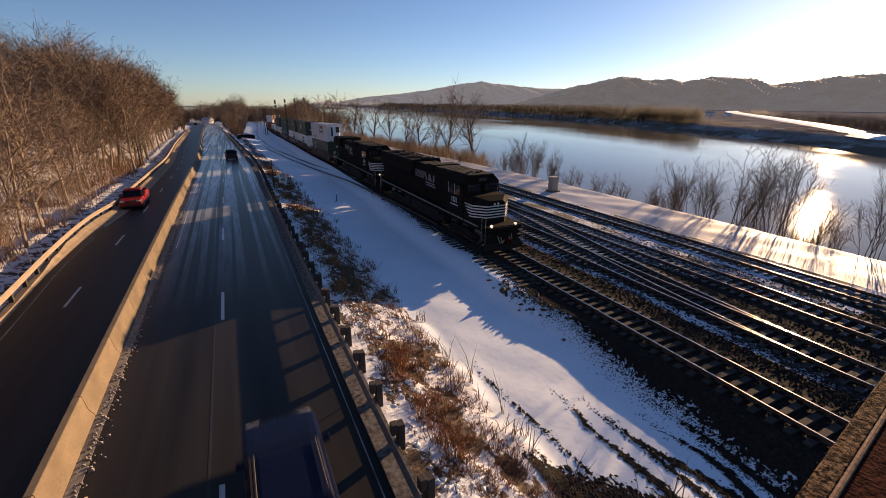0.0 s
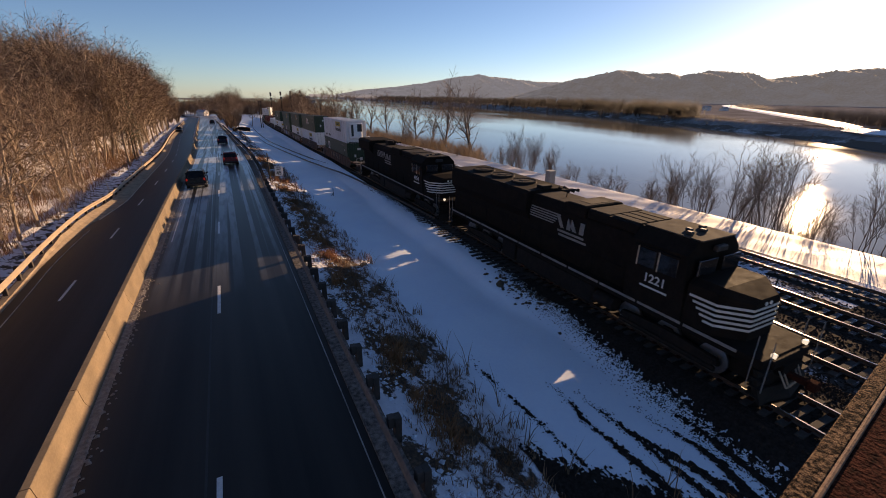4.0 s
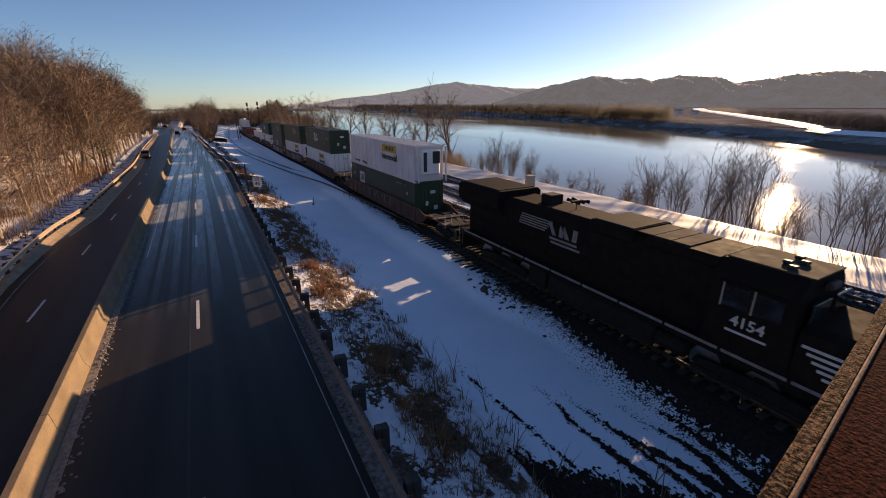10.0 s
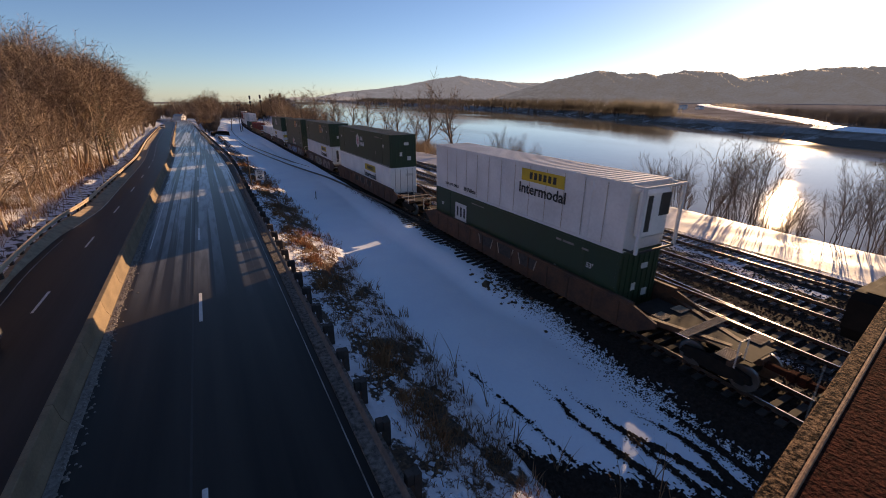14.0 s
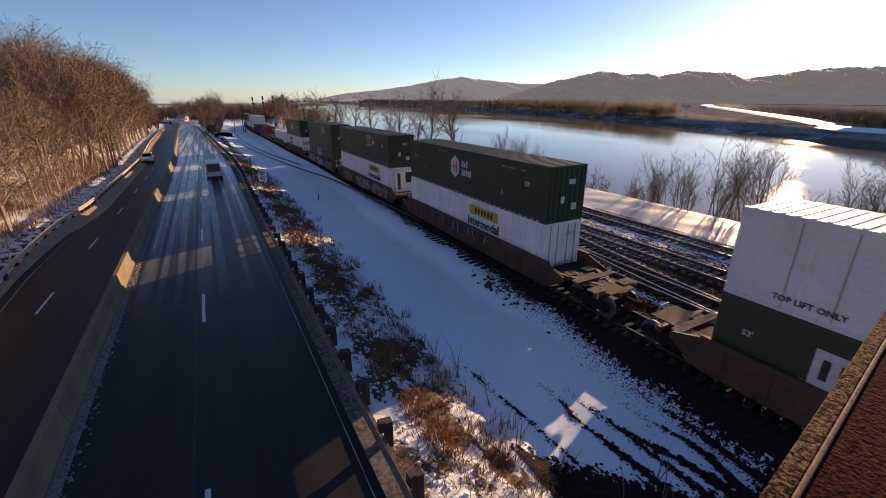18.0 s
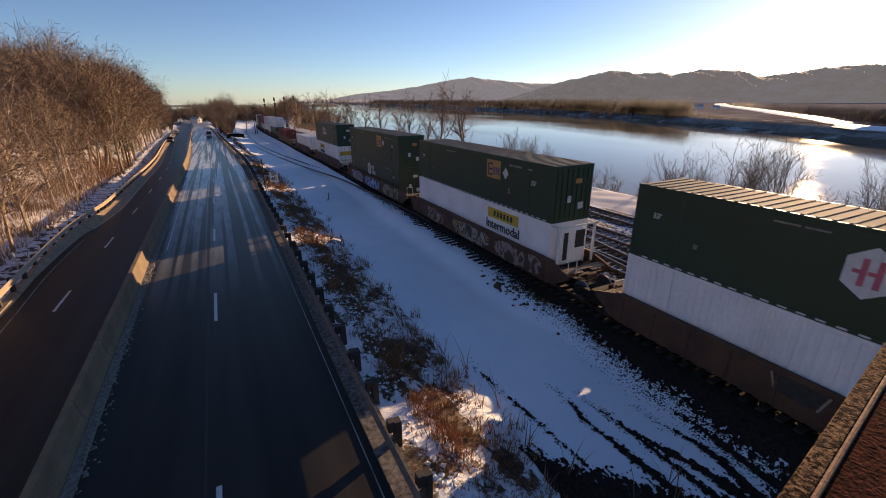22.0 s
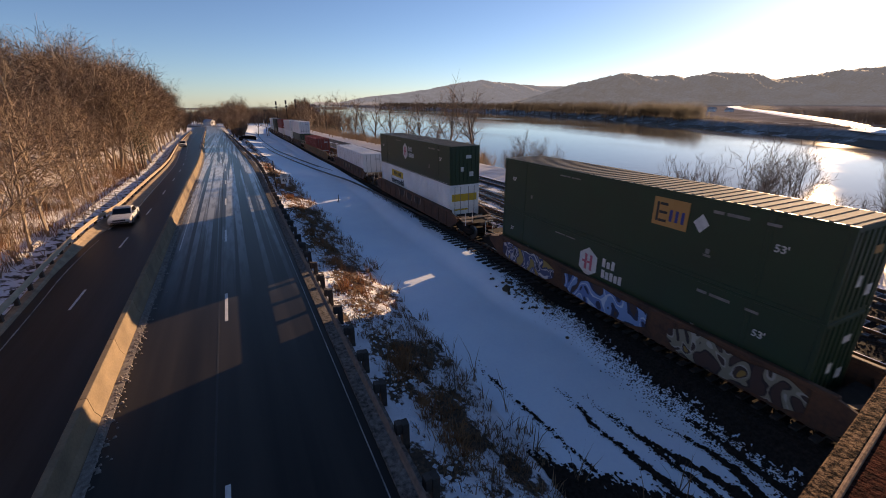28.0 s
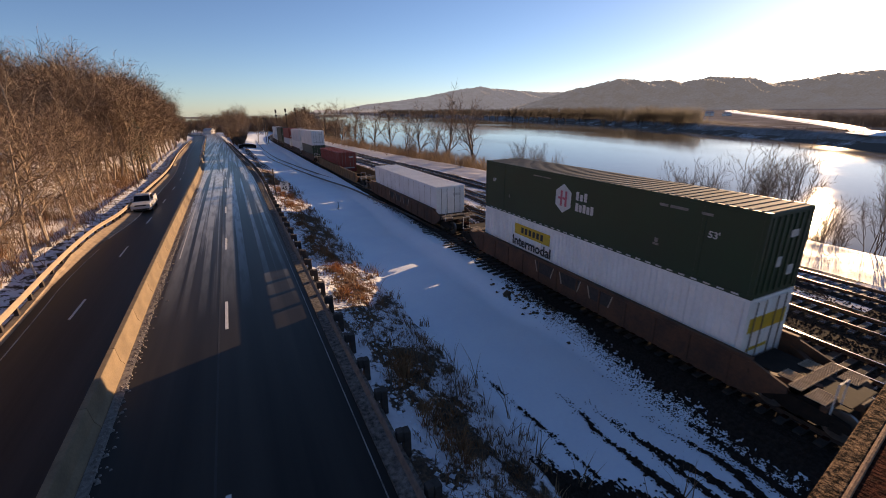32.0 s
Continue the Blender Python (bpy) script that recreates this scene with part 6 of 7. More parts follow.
TREE_PLAN = [None, (13, 0.24, 0.48, 0.68), (8, 0.12, 0.5, 0.7), (6, 0.1, 0.55, 0.7), (2, 0.1, 0.6, 0.7)]
SHRUB_PLAN = [None, (8, 0.22, 0.40, 0.34), (5, 0.2, 0.5, 0.5), (3, 0.2, 0.5, 0.6)]
LT = "bare brown deciduous tree on the snowy wooded hillside"
protos = [make_tree("bare_tree", LT, 100 + k, 12.8, 0.21, TREE_PLAN, ("bark", "twig"), lean=0.15, group="roadside wood") for k in range(4)]
protos += [make_tree("bare_tree", LT, 150 + k, 12.8, 0.21, TREE_PLAN[:3] + [(6, 0.1, 0.6, 0.7), (2, 0.1, 0.7, 0.7)], ("bark", "twig"), group="roadside wood") for k in range(3)]
rnd = random.Random(21)
spots = []
for k in range(290):
    for tries in range(12):
        y = 6 + 230 * rnd.random() ** 1.35
        x = -12.2 - 36 * rnd.random() ** 1.35 + float(left_dx(y))
        if k % 4 == 0:   # denser along the edge farther on
            y = 70 + 150 * rnd.random()
            x = -12.4 - 7 * rnd.random() + float(left_dx(y))
        if all((x - a) ** 2 + (y - b) ** 2 > (1.7 + y * 0.008) ** 2 for a, b in spots):
            spots.append((x, y))
            break
used = 0
for x, y in spots:
    s = K * rnd.choice((0.62, 0.8, 0.9, 1.0, 1.05, 1.18)) * rnd.uniform(0.92, 1.08) * (0.8 if x - float(left_dx(y)) > -15 and y < 70 else 1.0)
    x, y = K * x, K * y
    s *= 0.76 if y < 45 else 0.84 if y < 75 else 1.0 if y < 100 else 1.2
    # an even canopy that sinks towards the bend of the road
    top = 8.9 + y * float(np.interp(-x / y, (0.07, 0.085, 0.10, 0.116, 0.14, 0.17, 0.223, 0.268, 0.335, 0.5, 1.0), (-0.01, 0.0, 0.015, 0.028, 0.06, 0.068, 0.092, 0.102, 0.102, 0.104, 0.11)))
    s = max(0.36, min(max(s, 0.62), rnd.uniform(0.86, 1.0) * (top - float(ground_z(x, y))) / 15.5))
    m = pose(x, y, float(ground_z(x, y)), rnd.gauss(0, 2), rnd.gauss(0, 2), rnd.uniform(0, 360)) @ Matrix.Diagonal((s, s, s * rnd.uniform(0.9, 1.12), 1))
    if used < len(protos):
        protos[used].matrix_basis = m
    else:
        src = protos[rnd.randrange(4) if y < 70 else 4 + rnd.randrange(3)]
        sc = src.scale.copy()
        src.scale = (1, 1, 1)
        o = copy_thing(src, m)
        src.scale = sc
    used += 1

# woods closing in far ahead, between highway and railway and beyond
for k in range(110):
    y = rnd.uniform(200, 420) if k % 2 else rnd.uniform(255, 400)
    x = rnd.uniform(-8, 60) - 0.05 * (y - 200) if k % 2 else rnd.uniform(-60, 2)
    if -6 < x - float(track_x(y)) < 9 or -20 < x - float(road_dx(y)) < 5:
        continue
    s = rnd.uniform(0.7, 1.0)
    src = protos[4 + k % 3]
    sc = src.scale.copy()
    src.scale = (1, 1, 1)
    o = copy_thing(src, pose(x, y, float(ground_z(x, y)), 0, 0, 50 * k) @ Matrix.Diagonal((s, s, s, 1)))
    o["label"] = "bare brown tree far ahead beside the railway"
    o["group"] = "far woods ahead"
    src.scale = sc

for x, y, s in ((3.4, 190, 0.55), (5.0, 200, 0.6), (2.8, 214, 0.66), (5.2, 226, 0.7), (2.4, 240, 0.72), (5.6, 252, 0.75), (1.8, 268, 0.8), (5.4, 284, 0.85)):
    src = protos[4 + int(y) % 3]
    sc = src.scale.copy()
    src.scale = (1, 1, 1)
    o = copy_thing(src, pose(x, y, float(ground_z(x, y)), 0, 0, 40 * y) @ Matrix.Diagonal((s * 1.15, s * 1.15, s, 1)))
    o["label"] = "low rounded brown tree between highway and siding"
    o["group"] = "far woods ahead"
    src.scale = sc

# scrub along the river bank
SB = "bare multi-stemmed shrub on the snowy river bank"
sh = [make_tree("bare_shrub", SB, 300 + k, 3.6, 0.019, SHRUB_PLAN, ("bark_dark", "twig_dark"), stems=7, group="river-bank scrub") for k in range(4)]
spots = [(37.6, 16.2, 1.9), (38.3, 17.6, 1.85), (38.0, 19.2, 1.8), (37.7, 14.0, 1.2), (37.6, 11.2, 1.5), (38.2, 9.2, 1.9), (38.0, 7.6, 1.9), (37.8, 47, 1.5), (38.0, 50, 1.6), (38.6, 44, 1.2), (37.9, 22.5, 1.2), (38.2, 25, 1.3)]
for k in range(70):
    y = 4 + 150 * rnd.random()
    spots.append((yard_x(37.2 + rnd.uniform(0, 3.5), y), y, rnd.uniform(0.7, 1.25)))
for k, (x, y, s) in enumerate(spots):
    m = pose(x, y, float(ground_z(x, y)), rnd.gauss(0, 4), rnd.gauss(0, 4), rnd.uniform(0, 360)) @ Matrix.Diagonal((s, s, s * rnd.uniform(0.9, 1.2), 1))
    if k < 4:
        sh[k].matrix_basis = m
    else:
        src = sh[k % 4]
        sc = src.scale.copy()
        src.scale = (1, 1, 1)
        copy_thing(src, m)
        src.scale = sc
lsh = [make_tree("bare_shrub", "tangled brown shrub below the roadside trees", 340 + k, 4.6, 0.026, [None, (6, 0.15, 0.45, 0.5), (5, 0.15, 0.5, 0.6), (4, 0.1, 0.55, 0.7)], ("bark", "twig"), stems=6, group="roadside scrub") for k in range(3)]
for k in range(52):
    y = 9 + 120 * rnd.random() ** 1.2
    x = -12.4 - 13 * rnd.random() ** 1.4 + float(left_dx(y))
    s = rnd.uniform(0.6, 1.2)
    m = pose(x, y, float(ground_z(x, y)), rnd.gauss(0, 5), rnd.gauss(0, 5), 77 * k) @ Matrix.Diagonal((s, s, s, 1))
    if k < 3:
        lsh[k].matrix_basis = m
    else:
        src = lsh[k % 3]
        sc = src.scale.copy()
        src.scale = (1, 1, 1)
        copy_thing(src, m)
        src.scale = sc
RT = "tall bare riverside tree with a forked dark trunk"
BANK_PLAN = [None, (8, 0.16, 0.62, 0.50), (8, 0.15, 0.50, 0.62), (7, 0.1, 0.5, 0.65)]
rt = [make_tree("riverside_tree", RT, 400 + k, 8.4, 0.19, BANK_PLAN, ("bark_dark", "twig_dark"), group="river-bank trees", lean=0.14) for k in range(3)]
spots = [(39.3, 65.0, 1.35), (38.3, 76, 1.25), (38.0, 89, 1.1), (37.6, 98, 1.05), (37.5, 106, 1.1), (37, 119, 1.1), (37, 128, 1.15), (36.8, 141, 1.2), (36.8, 155, 1.3), (37, 170, 1.4), (38, 190, 1.5), (37.9, 81, 0.9)]
for k, (x, y, s) in enumerate(spots):
    m = pose(x, y, float(ground_z(x, y)) - 0.2, rnd.gauss(0, 4), rnd.gauss(0, 4), 70 * k) @ Matrix.Diagonal((s, s, s, 1))
    if k < 3:
        rt[k].matrix_basis = m
    else:
        src = rt[k % 3]
        sc = src.scale.copy()
        src.scale = (1, 1, 1)
        copy_thing(src, m)
        src.scale = sc


# dry grass, weeds and fallen stalks
def tuft_field(name, label, material, spots, h, blades, spread):
    g = G()
    rnd = random.Random(len(spots))
    for x, y, s in spots:
        z = float(ground_z(x, y)) - 0.03
        for k in range(blades):
            a, o = rnd.uniform(0, 6.28), rnd.gauss(0, spread * s)
            bx, by = x + math.cos(a) * o, y + math.sin(a) * o
            hh = h * s * rnd.uniform(0.5, 1.15)
            lx, ly = rnd.gauss(0, 0.3) * hh, rnd.gauss(0, 0.3) * hh
            w = 0.012 * s + 0.004
            c, q = math.cos(a) * w, math.sin(a) * w
            g.add([(bx - c, by - q, z), (bx + c, by + q, z), (bx + lx * 0.5 + c * 0.7, by + ly * 0.5 + q * 0.7, z + hh * 0.6), (bx + lx * 0.5 - c * 0.7, by + ly * 0.5 - q * 0.7, z + hh * 0.6), (bx + lx * 1.3, by + ly * 1.3, z + hh)],
                  [(0, 1, 2, 3), (3, 2, 4)])
    return tagged(part(name, g, material), label, "grass", kind="stuff")


rnd = random.Random(8)
sp = []
for y in (8.3, 13.0, 12.2, 10.2, 20.5, 24.5, 28, 31, 36, 40, 46, 52, 55, 63, 70):
    for k in range(9):
        sp.append((3.9 + abs(rnd.gauss(0, 0.5)) + rnd.uniform(0, 0.5) + float(road_dx(y)), y + rnd.gauss(0, 0.55), rnd.uniform(0.6, 1.2)))
tuft_field("dry_grass", "orange-brown dry grass tufts on the bank below the guard rail", "grass", sp, 0.62, 26, 0.16)
sp = [(4.1 + 2.4 * rnd.random() ** 1.3 + max(0, 9 - y) * 0.12 + float(road_dx(y)), y, rnd.uniform(0.35, 0.8)) for y in (4 + 60 * rnd.random() ** 1.5 for _ in range(1500))]
tuft_field("dry_thatch", "short tan-orange dry thatch over bare earth on the bank", "grass", sp, 0.26, 10, 0.16)
sp = [(3.6 + 2.7 * rnd.random() + float(road_dx(y)), y, rnd.uniform(0.4, 1.0)) for y in (4 + 80 * rnd.random() ** 1.5 for _ in range(900))]
tuft_field("dead_weeds", "dark dead weeds poking through patchy snow on the bank", "weed", sp, 0.42, 9, 0.14)
sp = [(6.4 + rnd.gauss(0, 0.4) + float(road_dx(y)), y, rnd.uniform(0.5, 1.2)) for y in (6 + 60 * rnd.random() for _ in range(260))]
tuft_field("dead_weeds", "brittle weed stalks along the snow's edge", "weed", sp, 0.6, 9, 0.12)
sp = [(-12.6 - 5 * rnd.random() + float(left_dx(y)), y, rnd.uniform(0.7, 1.5)) for y in (14 + 75 * rnd.random() for _ in range(800))]
tuft_field("dry_grass", "tall brown dry grass behind the guard rail", "weed", sp, 0.8, 14, 0.3)
sp = [(-16 - 26 * rnd.random() + float(left_dx(y)), y, rnd.uniform(0.9, 2.1)) for y in (12 + 160 * rnd.random() for _ in range(300))]
tuft_field("undergrowth", "brown undergrowth below the bare trees", "weed", sp, 0.9, 9, 0.4)
sp = [(8.2, 4.9, 1.0), (9.2, 4.4, 1.2), (9.7, 5.0, 0.9), (7.4, 6.4, 1.0), (7.0, 7.6, 1.1), (6.6, 8.8, 0.9), (7.2, 9.6, 1.0), (6.9, 11.5, 1.1), (7.0, 13.5, 1.0)]
tuft_field("weed_stalks", "tall thin dead weed stalks at the snow's edge", "weed", sp, 1.25, 6, 0.12)
lumps = G()
for k in range(1100):
    y = 4 + 56 * rnd.random() ** 1.3
    x = 3.5 + 1.2 * rnd.random() + float(road_dx(y))
    stone(lumps, x, y, float(ground_z(x, y)), rnd.uniform(0.03, 0.12), rnd)
tagged(part("snow_lumps", lumps, "snow"), "lumps of ploughed snow thrown over the guard rail", "snow", kind="stuff")

# evergreen among the bare trees
ev = thing("evergreen_tree", "dark narrow evergreen among bare trees", "tree", m=pose(-12.9, 80, -0.1) @ Matrix.Diagonal((K, K, K, 1)))
part("trunk", G().tube((0, 0, -0.5), (0, 0, 8.5), 0.14, 0.03, 8), "bark_dark", ev)
cr = G()
for k in range(1500):
    f = rnd.random() ** 0.7
    z = 1 + 8 * f
    rr = (2.3 * (1 - f) + 0.2) * rnd.uniform(0.5, 1.0)
    a = rnd.uniform(0, 6.28)
    c = Vector((rr * math.cos(a), rr * math.sin(a), z - rr * 0.25))
    t = Vector((math.cos(a), math.sin(a), -0.35)) * 0.35
    u = Vector((-math.sin(a), math.cos(a), 0)) * 0.12
    cr.add([tuple(c - u), tuple(c + u), tuple(c + t)], [(0, 1, 2)])
part("crown", cr, "evergreen", ev)

# ---- signals, sign, poles ----
for k in range(4):
    sg = thing("railway_signal", "tall railway signal mast with a dark round head", "signal", group="signals over the tracks", m=pose(23.25 + k * 4.8, 240, -4.0 + 0.45 * k) @ Matrix.Diagonal((1.5, 1.5, 1.5, 1)))
    part("mast", G().tube((0, 0, -1.5), (0, 0, 8.4), 0.06, 0.05, 8), "under", sg)
    part("head", G().box(-0.28, 0.28, -0.12, 0.12, 7.9, 9.1, 0.08), "black", sg)
    part("head", G().tube((0, -0.1, 7.1), (0, 0.1, 7.1), 0.36, 0.36, 14, caps=True), "black", sg)
    part("ladder", G().box(-0.16, -0.13, 0.2, 0.23, 0.2, 7.5).box(0.13, 0.16, 0.2, 0.23, 0.2, 7.5), "under", sg)
    part("base", G().box(-0.4, 0.4, -0.4, 0.4, -2.2, 0.12, 0.04), "concrete", sg)
for x, y in ((14.0, 196.0), (14.9, 198.5)):
    po = thing("relay_post", "slim grey steel post beside the siding", "post", m=pose(x, y, float(ground_z(x, y))))
    part("pole", G().tube((0, 0, -0.2), (0, 0, 10.4), 0.15, 0.11, 8), "post", po)
    part("cap", G().box(-0.3, 0.3, -0.14, 0.14, 10.0, 10.6, 0.03).box(-0.45, 0.45, -0.1, 0.1, 8.6, 8.8, 0.02), "post", po)
sn = thing("speed_sign", "white rectangular speed limit sign on a post beyond the guard rail", "road sign", m=pose(4.75, 50, -0.75, 0, 0, -4))
part("post", G().box(-0.03, 0.03, 0.0, 0.06, -0.2, 2.1), "galv", sn)
pl = part("plate", G().box(-0.42, 0.42, -0.02, 0.0, 1.05, 2.15, 0.008), "sign_white", sn)
lettering("SPEED", 0.2, 0, -0.03, 2.0, (90, 0, 0), "black", sn, "sign_lettering")
lettering("LIMIT", 0.2, 0, -0.03, 1.8, (90, 0, 0), "black", sn, "sign_lettering")
lettering("45", 0.55, 0, -0.03, 1.38, (90, 0, 0), "black", sn, "sign_lettering")
pp = thing("signpost", "bare dark post at the kink of the guard rail", "post", m=pose(3.75, 50, -0.2))
part("pole", G().tube((0, 0, -0.3), (0, 0, 3.1), 0.07, 0.06, 8), "post", pp)
sw = thing("switch_stand", "small dark switch marker standing in the snow", "marker", m=pose(9.3, 44, -1.02))
part("stem", G().tube((0, 0, -0.1), (0, 0, 0.75), 0.04, 0.03, 6).tube((0, 0, 0.2), (-0.25, -0.3, 0.0), 0.03, 0.03, 6), "under", sw)
cv = thing("culvert", "dark curved culvert headwall sunk beside the siding", "culvert", m=pose(5.2, 163, float(ground_z(5.2, 163)) + 0.1) @ Matrix.Diagonal((1.25, 1.25, 1.25, 1)))
ring = [(math.cos(a * 0.26), math.sin(a * 0.26)) for a in range(13)]
part("headwall", G().loft([[(x * r, y * r * 2.2, z) for r, z in ((2.2, -0.4), (2.2, 0.55), (1.9, 0.55), (1.9, -0.4))] for x, y in ring]), "soil_dark", cv)
part("apron", G().loft([[(x * 1.88, y * 1.88 * 2.2, z) for x, y in ring] for z in (-0.2, 0.05)]), "soil_dark", cv)
st = thing("delineator", "thin grey stake standing in snow behind the guard rail", "stake", m=pose(3.6, 11.5, -0.5, 2, 3))
part("stake", G().box(-0.03, 0.03, -0.01, 0.01, -0.2, 1.2), "galv", st)
br = thing("fallen_branch", "bare dead branch sticking out of the bank", "branch", m=pose(5.8, 10.8, float(ground_z(5.8, 10.8))))
part("limb", G().tube((0, 0, -0.1), (0.35, 0.9, 0.75), 0.03, 0.012, 6), "bark_dark", br)
part("twig", G().tube((0.15, 0.4, 0.3), (0.05, 0.9, 0.95), 0.014, 0.006, 5), "bark_dark", br)
part("twig", G().tube((0.22, 0.6, 0.45), (0.75, 0.9, 0.8), 0.012, 0.005, 5), "bark_dark", br)
for k in range(6):
    y = 22 + k * 9.5
    dl = thing("delineator", "thin white roadside marker stake", "stake", group="stakes behind the guard rail", m=pose(outer_x(y) - 1.1, y, float(ground_z(outer_x(y) - 1.1, y)) - 0.05, rnd.gauss(0, 5), rnd.gauss(0, 5)))
    part("stake", G().box(-0.05, 0.05, -0.012, 0.012, -0.2, 1.5), "white_paint", dl)

# ---- far things: woods, house, hills ----
def wood_belt(name, label, pts, n, h, seed, material="far_wood", sprays=7, wide=0.02):
    """Distant bare trees: many thin upright sprays."""
    g = G()
    r = random.Random(seed)
    for k in range(n):
        i = r.randrange(len(pts) - 1)
        f = r.random()
        x = pts[i][0] * (1 - f) + pts[i + 1][0] * f + r.gauss(0, pts[i][2])
        y = pts[i][1] * (1 - f) + pts[i + 1][1] * f + r.gauss(0, pts[i][2])
        z = float(ground_z(x, y)) - 0.5
        hh = h * r.uniform(0.5, 1.1)
        for q in range(sprays):
            a = r.uniform(0, 6.28)
            o = r.uniform(0.1, 0.45) * hh
            w = hh * wide
            zz = z + hh * r.uniform(0.1, 0.45)
            tx, ty = x + math.cos(a) * o, y + math.sin(a) * o
            g.add([(x - w, y, zz), (x + w, y + w, zz), (tx + w, ty, z + hh * r.uniform(0.75, 1.0)), (tx - w * 2, ty, z + hh * r.uniform(0.6, 0.9)), (x, y - w, z)],
                  [(0, 1, 2), (0, 1, 3), (0, 1, 4)])
    return tagged(part(name, g, material), label, "woods", kind="stuff")


wood_belt("far_woods", "brown bare woods between highway and railway far ahead", [(3.6, 180, 0.8), (4.0, 210, 1.4), (4.5, 260, 2.5), (2, 330, 4)], 260, 7, 1, "twig")
wood_belt("far_woods", "brown bare woods where the highway bends away", [(-22, 230, 2), (-30, 280, 4), (-44, 330, 6), (-36, 380, 5)], 420, 10, 9, "twig")
wood_belt("far_woods", "brown bare woods closing the valley far ahead", [(-80, 430, 12), (-10, 410, 10), (25, 400, 10), (52, 380, 9), (66, 330, 6)], 1100, 14, 2, "twig")
wood_belt("bank_scrub", "brown scrub along the river bank far ahead", [(38, 60, 1), (37.5, 80, 1), (37, 110, 1.5), (37, 150, 2), (39, 200, 3), (44, 260, 4), (60, 340, 6)], 1300, 3.8, 3, "twig_dark", 14, 0.005)
wood_belt("far_bank_woods", "dark wooded bank across the river", [(292, 195, 5), (328, 272, 6), (352, 380, 8), (392, 563, 10), (430, 900, 15), (470, 1400, 25)], 2800, 14, 4)
wood_belt("far_bank_woods", "dark trees on the flats across the river", [(222, 52, 4), (238, 80, 6), (262, 138, 9), (292, 195, 12), (320, 215, 14)], 1800, 3.0, 5)
shore = []
for f in np.linspace(0, 1, 60):
    y = -60 + 560 * f
    x = float(far_bank(y))
    j = 1.2 * math.sin(46 * f) + 0.8 * math.sin(113 * f)
    shore.append([(x - 9 + j, y + 4, -7.6), (x - 3 + j, y, -5.6), (x + 4, y - 2, -3.2), (x + 16, y - 8, -2.2), (x + 16, y - 8, -12), (x - 9 + j, y + 4, -12)])
tagged(part("far_shore", G().loft(shore), "far_bank"), "snowy brown river shore on the far side", "shore", kind="structure")
# snowy field terrace that runs back from the far bank
field_y = soft_line((198, 211, 219, 250, 285, 389, 560, 725, 1000), (0, 40, 66, 91, 112, 184, 305, 424, 600))
field = []
for x in np.linspace(198, 1000, 66):
    y, w = float(field_y(x)), 2 + 0.022 * max(0, x - 225)
    field.append([(x - 2, y + 2, -2.6), (x, y, -1.55), (x + 0.5 * w, y - w, -1.1), (x + 3 + 0.5 * w, y - w - 6, -6.5)])
tagged(part("far_embankment", G().loft(field), "snow"), "long snow-covered terrace across the river", "embankment", kind="structure")
wood_belt("far_bank_woods", "brown bare trees behind the far embankment", [(226, 50, 4), (300, 98, 6), (410, 172, 9), (590, 292, 12), (780, 425, 18)], 2200, 9, 6, "twig_dark")
hs = thing("far_house", "pale two-storey building at the end of the highway", "house", m=pose(-12.1, 352, float(ground_z(-12.1, 352)) + 0.2, 0, 0, 58) @ Matrix.Diagonal((0.92, 0.92, 0.98, 1)))
part("wall", G().box(-2.9, 2.9, -3, 3, -0.8, 3.6), "house_wall", hs)
part("roof", G().extrude_y([(-3.2, 3.5), (0, 5.0), (3.2, 3.5)], -3.3, 3.3), "house_roof", hs)
part("chimney", G().box(0.9, 1.5, -0.4, 0.4, 4.0, 5.6), "cont_red", hs)
for k in range(6):
    part("window", G().box(-2.3 + (k % 3) * 1.8, -1.5 + (k % 3) * 1.8, -3.03, -2.97, 0.4 + 1.7 * (k // 3), 1.3 + 1.7 * (k // 3)), "glass", hs)
rnd = random.Random(77)
for k in range(16):
    f = rnd.random()
    x, y = 420 + 500 * f + rnd.gauss(0, 40), 240 + 800 * f + rnd.gauss(0, 60)
    fh = thing("far_house", "small pale house on the flats across the river", "house", group="houses across the river", m=pose(x, y, float(ground_z(x, y)) - 0.3, 0, 0, rnd.uniform(0, 90)))
    w, d, h = rnd.uniform(3, 5), rnd.uniform(3, 4), rnd.uniform(2.6, 4)
    part("wall", G().box(-w, w, -d, d, -0.5, h), "house_wall", fh)
    part("roof", G().extrude_y([(-w - 0.4, h - 0.1), (0, h + w * 0.45), (w + 0.4, h - 0.1)], -d - 0.4, d + 0.4), "house_roof", fh)


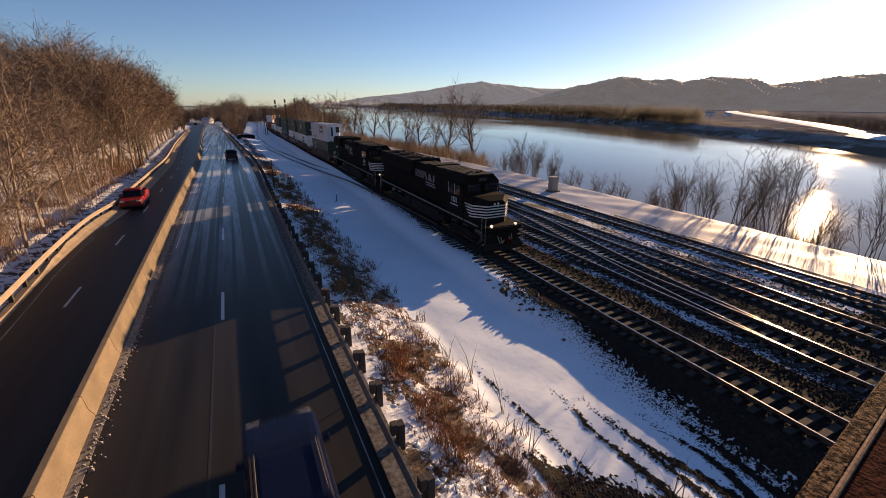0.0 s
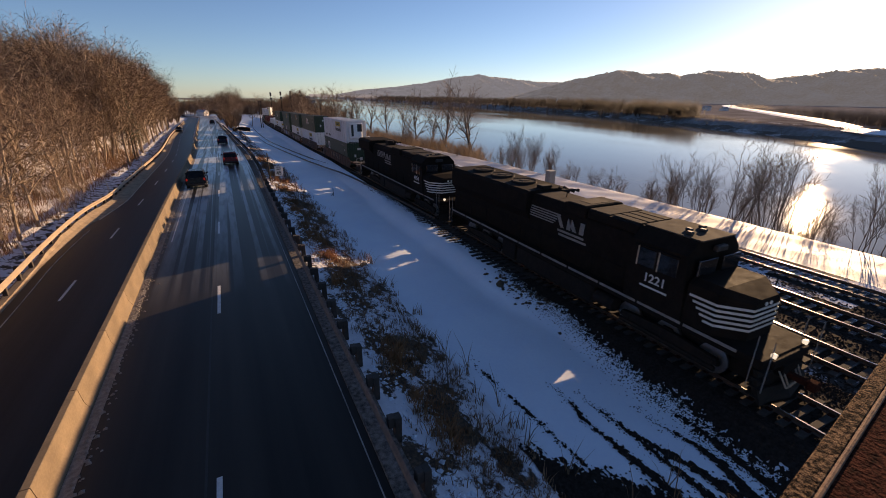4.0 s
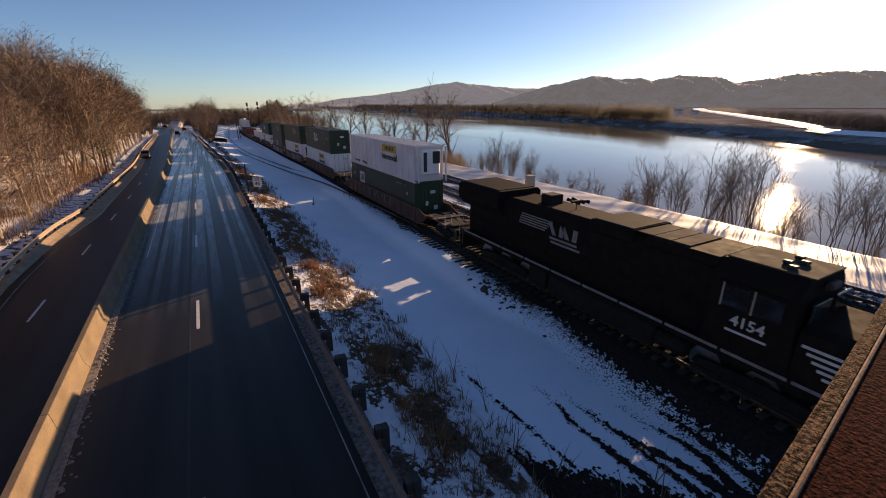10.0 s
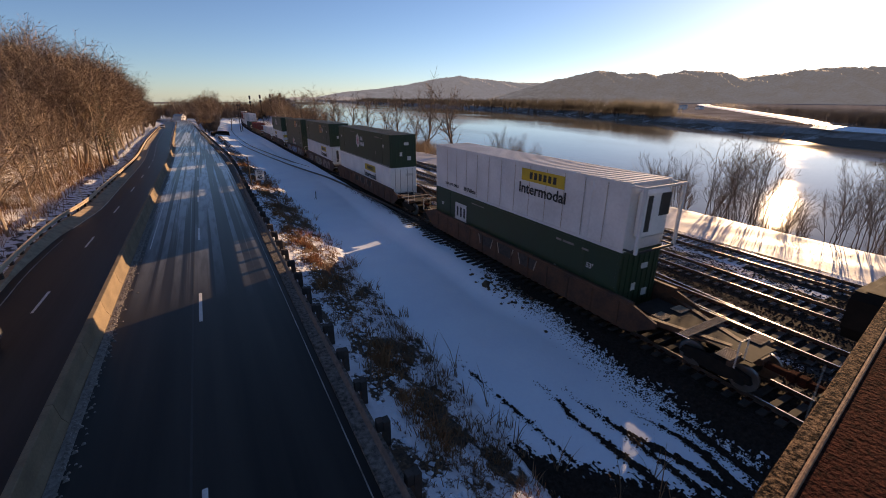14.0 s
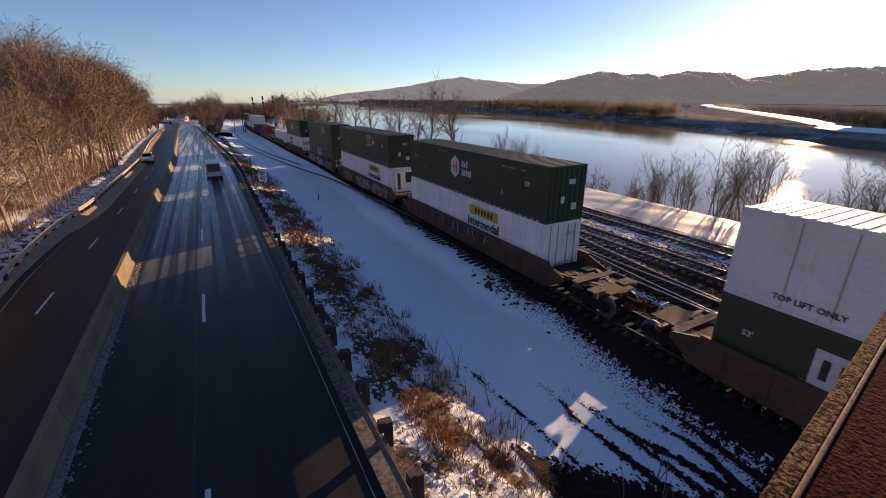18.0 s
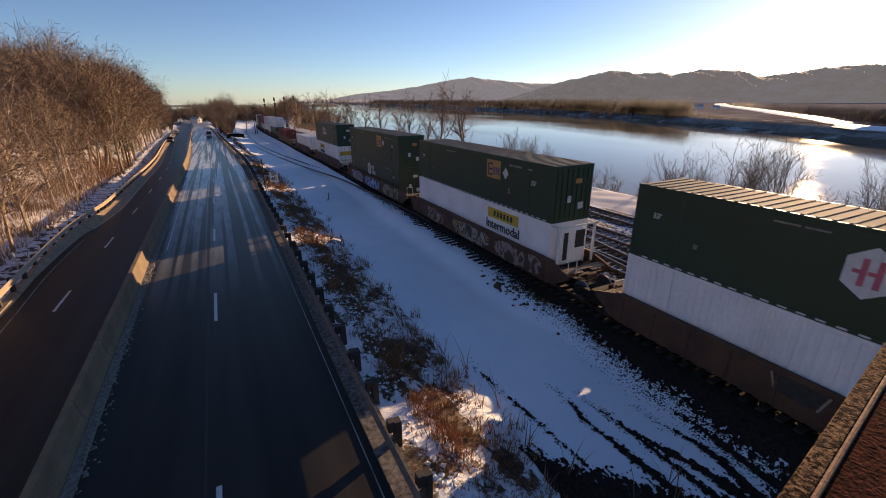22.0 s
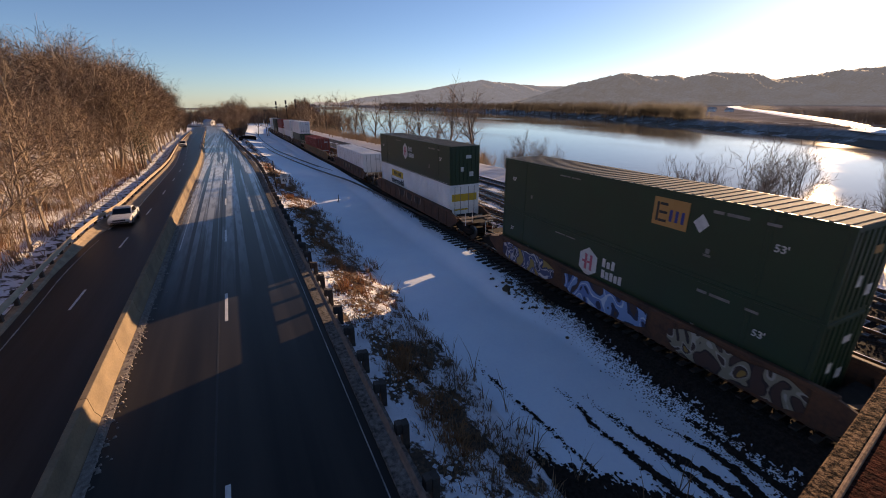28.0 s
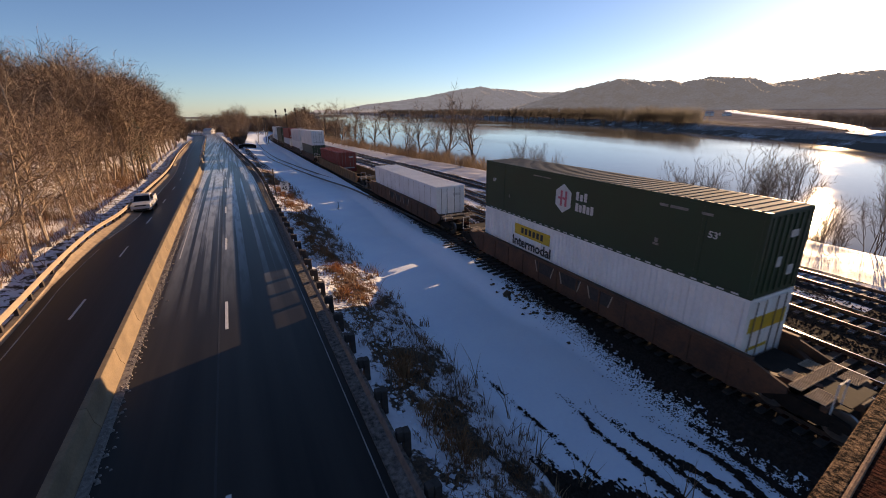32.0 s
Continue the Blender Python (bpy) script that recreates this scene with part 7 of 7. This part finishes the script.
def ridge(name, label, dist, az0, az1, crest, depth, material, seed):
    """A wooded ridge seen across the valley: crest heights by bearing in degrees."""
    n, m = 460, 22
    r = random.Random(seed)
    vs = []
    for i in range(n):
        az = az0 + (az1 - az0) * i / (n - 1)
        top = float(np.interp(az, [c[0] for c in crest], [c[1] for c in crest]))
        for j in range(m):
            f = j / (m - 1)
            d = dist + depth * f
            s, c = math.sin(radians(az)), math.cos(radians(az))
            bump = 0.07 * top * math.sin(az * 2.1 + j * 0.9 + seed) + 0.05 * top * math.sin(az * 5.3 + j * 1.7)
            z = -3 + (top + 3) * (math.sin(f * math.pi / 2) ** 1.2) + bump * math.sin(f * math.pi) + (r.uniform(-1, 1) * min(3.0, 0.022 * top) if j > 3 else 0)
            vs.append((d * s, d * c, z))
    fs = [(i * m + j, (i + 1) * m + j, (i + 1) * m + j + 1, i * m + j + 1) for i in range(n - 1) for j in range(m - 1)]
    return tagged(part(name, G().add(vs, fs), material, smooth=True), label, "hills", kind="structure")


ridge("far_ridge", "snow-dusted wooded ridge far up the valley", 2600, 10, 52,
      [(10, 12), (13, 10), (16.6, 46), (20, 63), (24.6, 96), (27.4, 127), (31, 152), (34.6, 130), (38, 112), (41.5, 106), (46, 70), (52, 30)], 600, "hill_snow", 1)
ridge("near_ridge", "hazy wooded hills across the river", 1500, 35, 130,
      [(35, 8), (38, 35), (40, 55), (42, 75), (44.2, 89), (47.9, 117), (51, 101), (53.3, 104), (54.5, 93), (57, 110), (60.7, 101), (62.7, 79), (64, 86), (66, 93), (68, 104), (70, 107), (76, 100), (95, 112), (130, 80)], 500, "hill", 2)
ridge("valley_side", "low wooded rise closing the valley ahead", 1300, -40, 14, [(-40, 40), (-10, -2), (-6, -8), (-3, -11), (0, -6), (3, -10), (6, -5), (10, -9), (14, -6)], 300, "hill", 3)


# ---- what moves ----
def travelled(t):
    return 4.08 * t + 0.039 * t * t - 0.0004 * t**3


YS = np.linspace(-800, 900, 3400)
REACH = YS * EYE[2] / (EYE[2] - fall(YS))


def down_road(y):
    """Distance along the falling road for a distance reckoned on the level."""
    return float(np.interp(y, REACH, YS))


def motions():
    for ob, a, ln, z in TRAIN:
        rows = []
        for k in range(33):
            y = a - travelled(k)
            xa, xb = float(track_x(y + 2)), float(track_x(y + ln - 2))
            m = (xb - xa) / (ln - 4)
            rows.append((k, pose(xa - 2 * m, y, RAIL_Z + z + float(fall(y)), math.degrees(math.atan(float(fall(y + ln) - fall(y)) / ln)), 0, -math.degrees(math.atan(m)))))
        walk(ob, rows)
        # wheels roll with the train; far wagons never come near
        for wheel, r in WHEELS.get(ob.name, []) if a < 200 else []:
            at = wheel.location.copy()
            walk(wheel, [(q / 10, pose(at.x, at.y, at.z, math.degrees(travelled(q / 10) / r) % 360, 0, 0)) for q in range(321)])
    for ob, lane, places, way in TRAFFIC:
        half = 2.4
        rows = []
        times = sorted({float(q) for q in range(33)} | {p[0] for p in places})
        for t, y in zip(times, np.interp(times, [p[0] for p in places], [p[1] for p in places])):
            if way > 0:
                y, x, bend = down_road(y + half), lane, road_dx
                z = float(fall(y))
            else:
                y, bend = down_road(K * (y + 1.9)), left_dx
                z = LOW + float(fall(y))
                x = K * (lane - 0.05) + 0.35 * float(smoothstep(30, 60, y))
            d = float(bend(y + 2) - bend(y - 2)) / 4
            rows.append((t, pose(x + float(bend(y)), y, z, 0, 0, (0 if way > 0 else 180) - math.degrees(math.atan(d)))))
        walk(ob, rows)


motions()
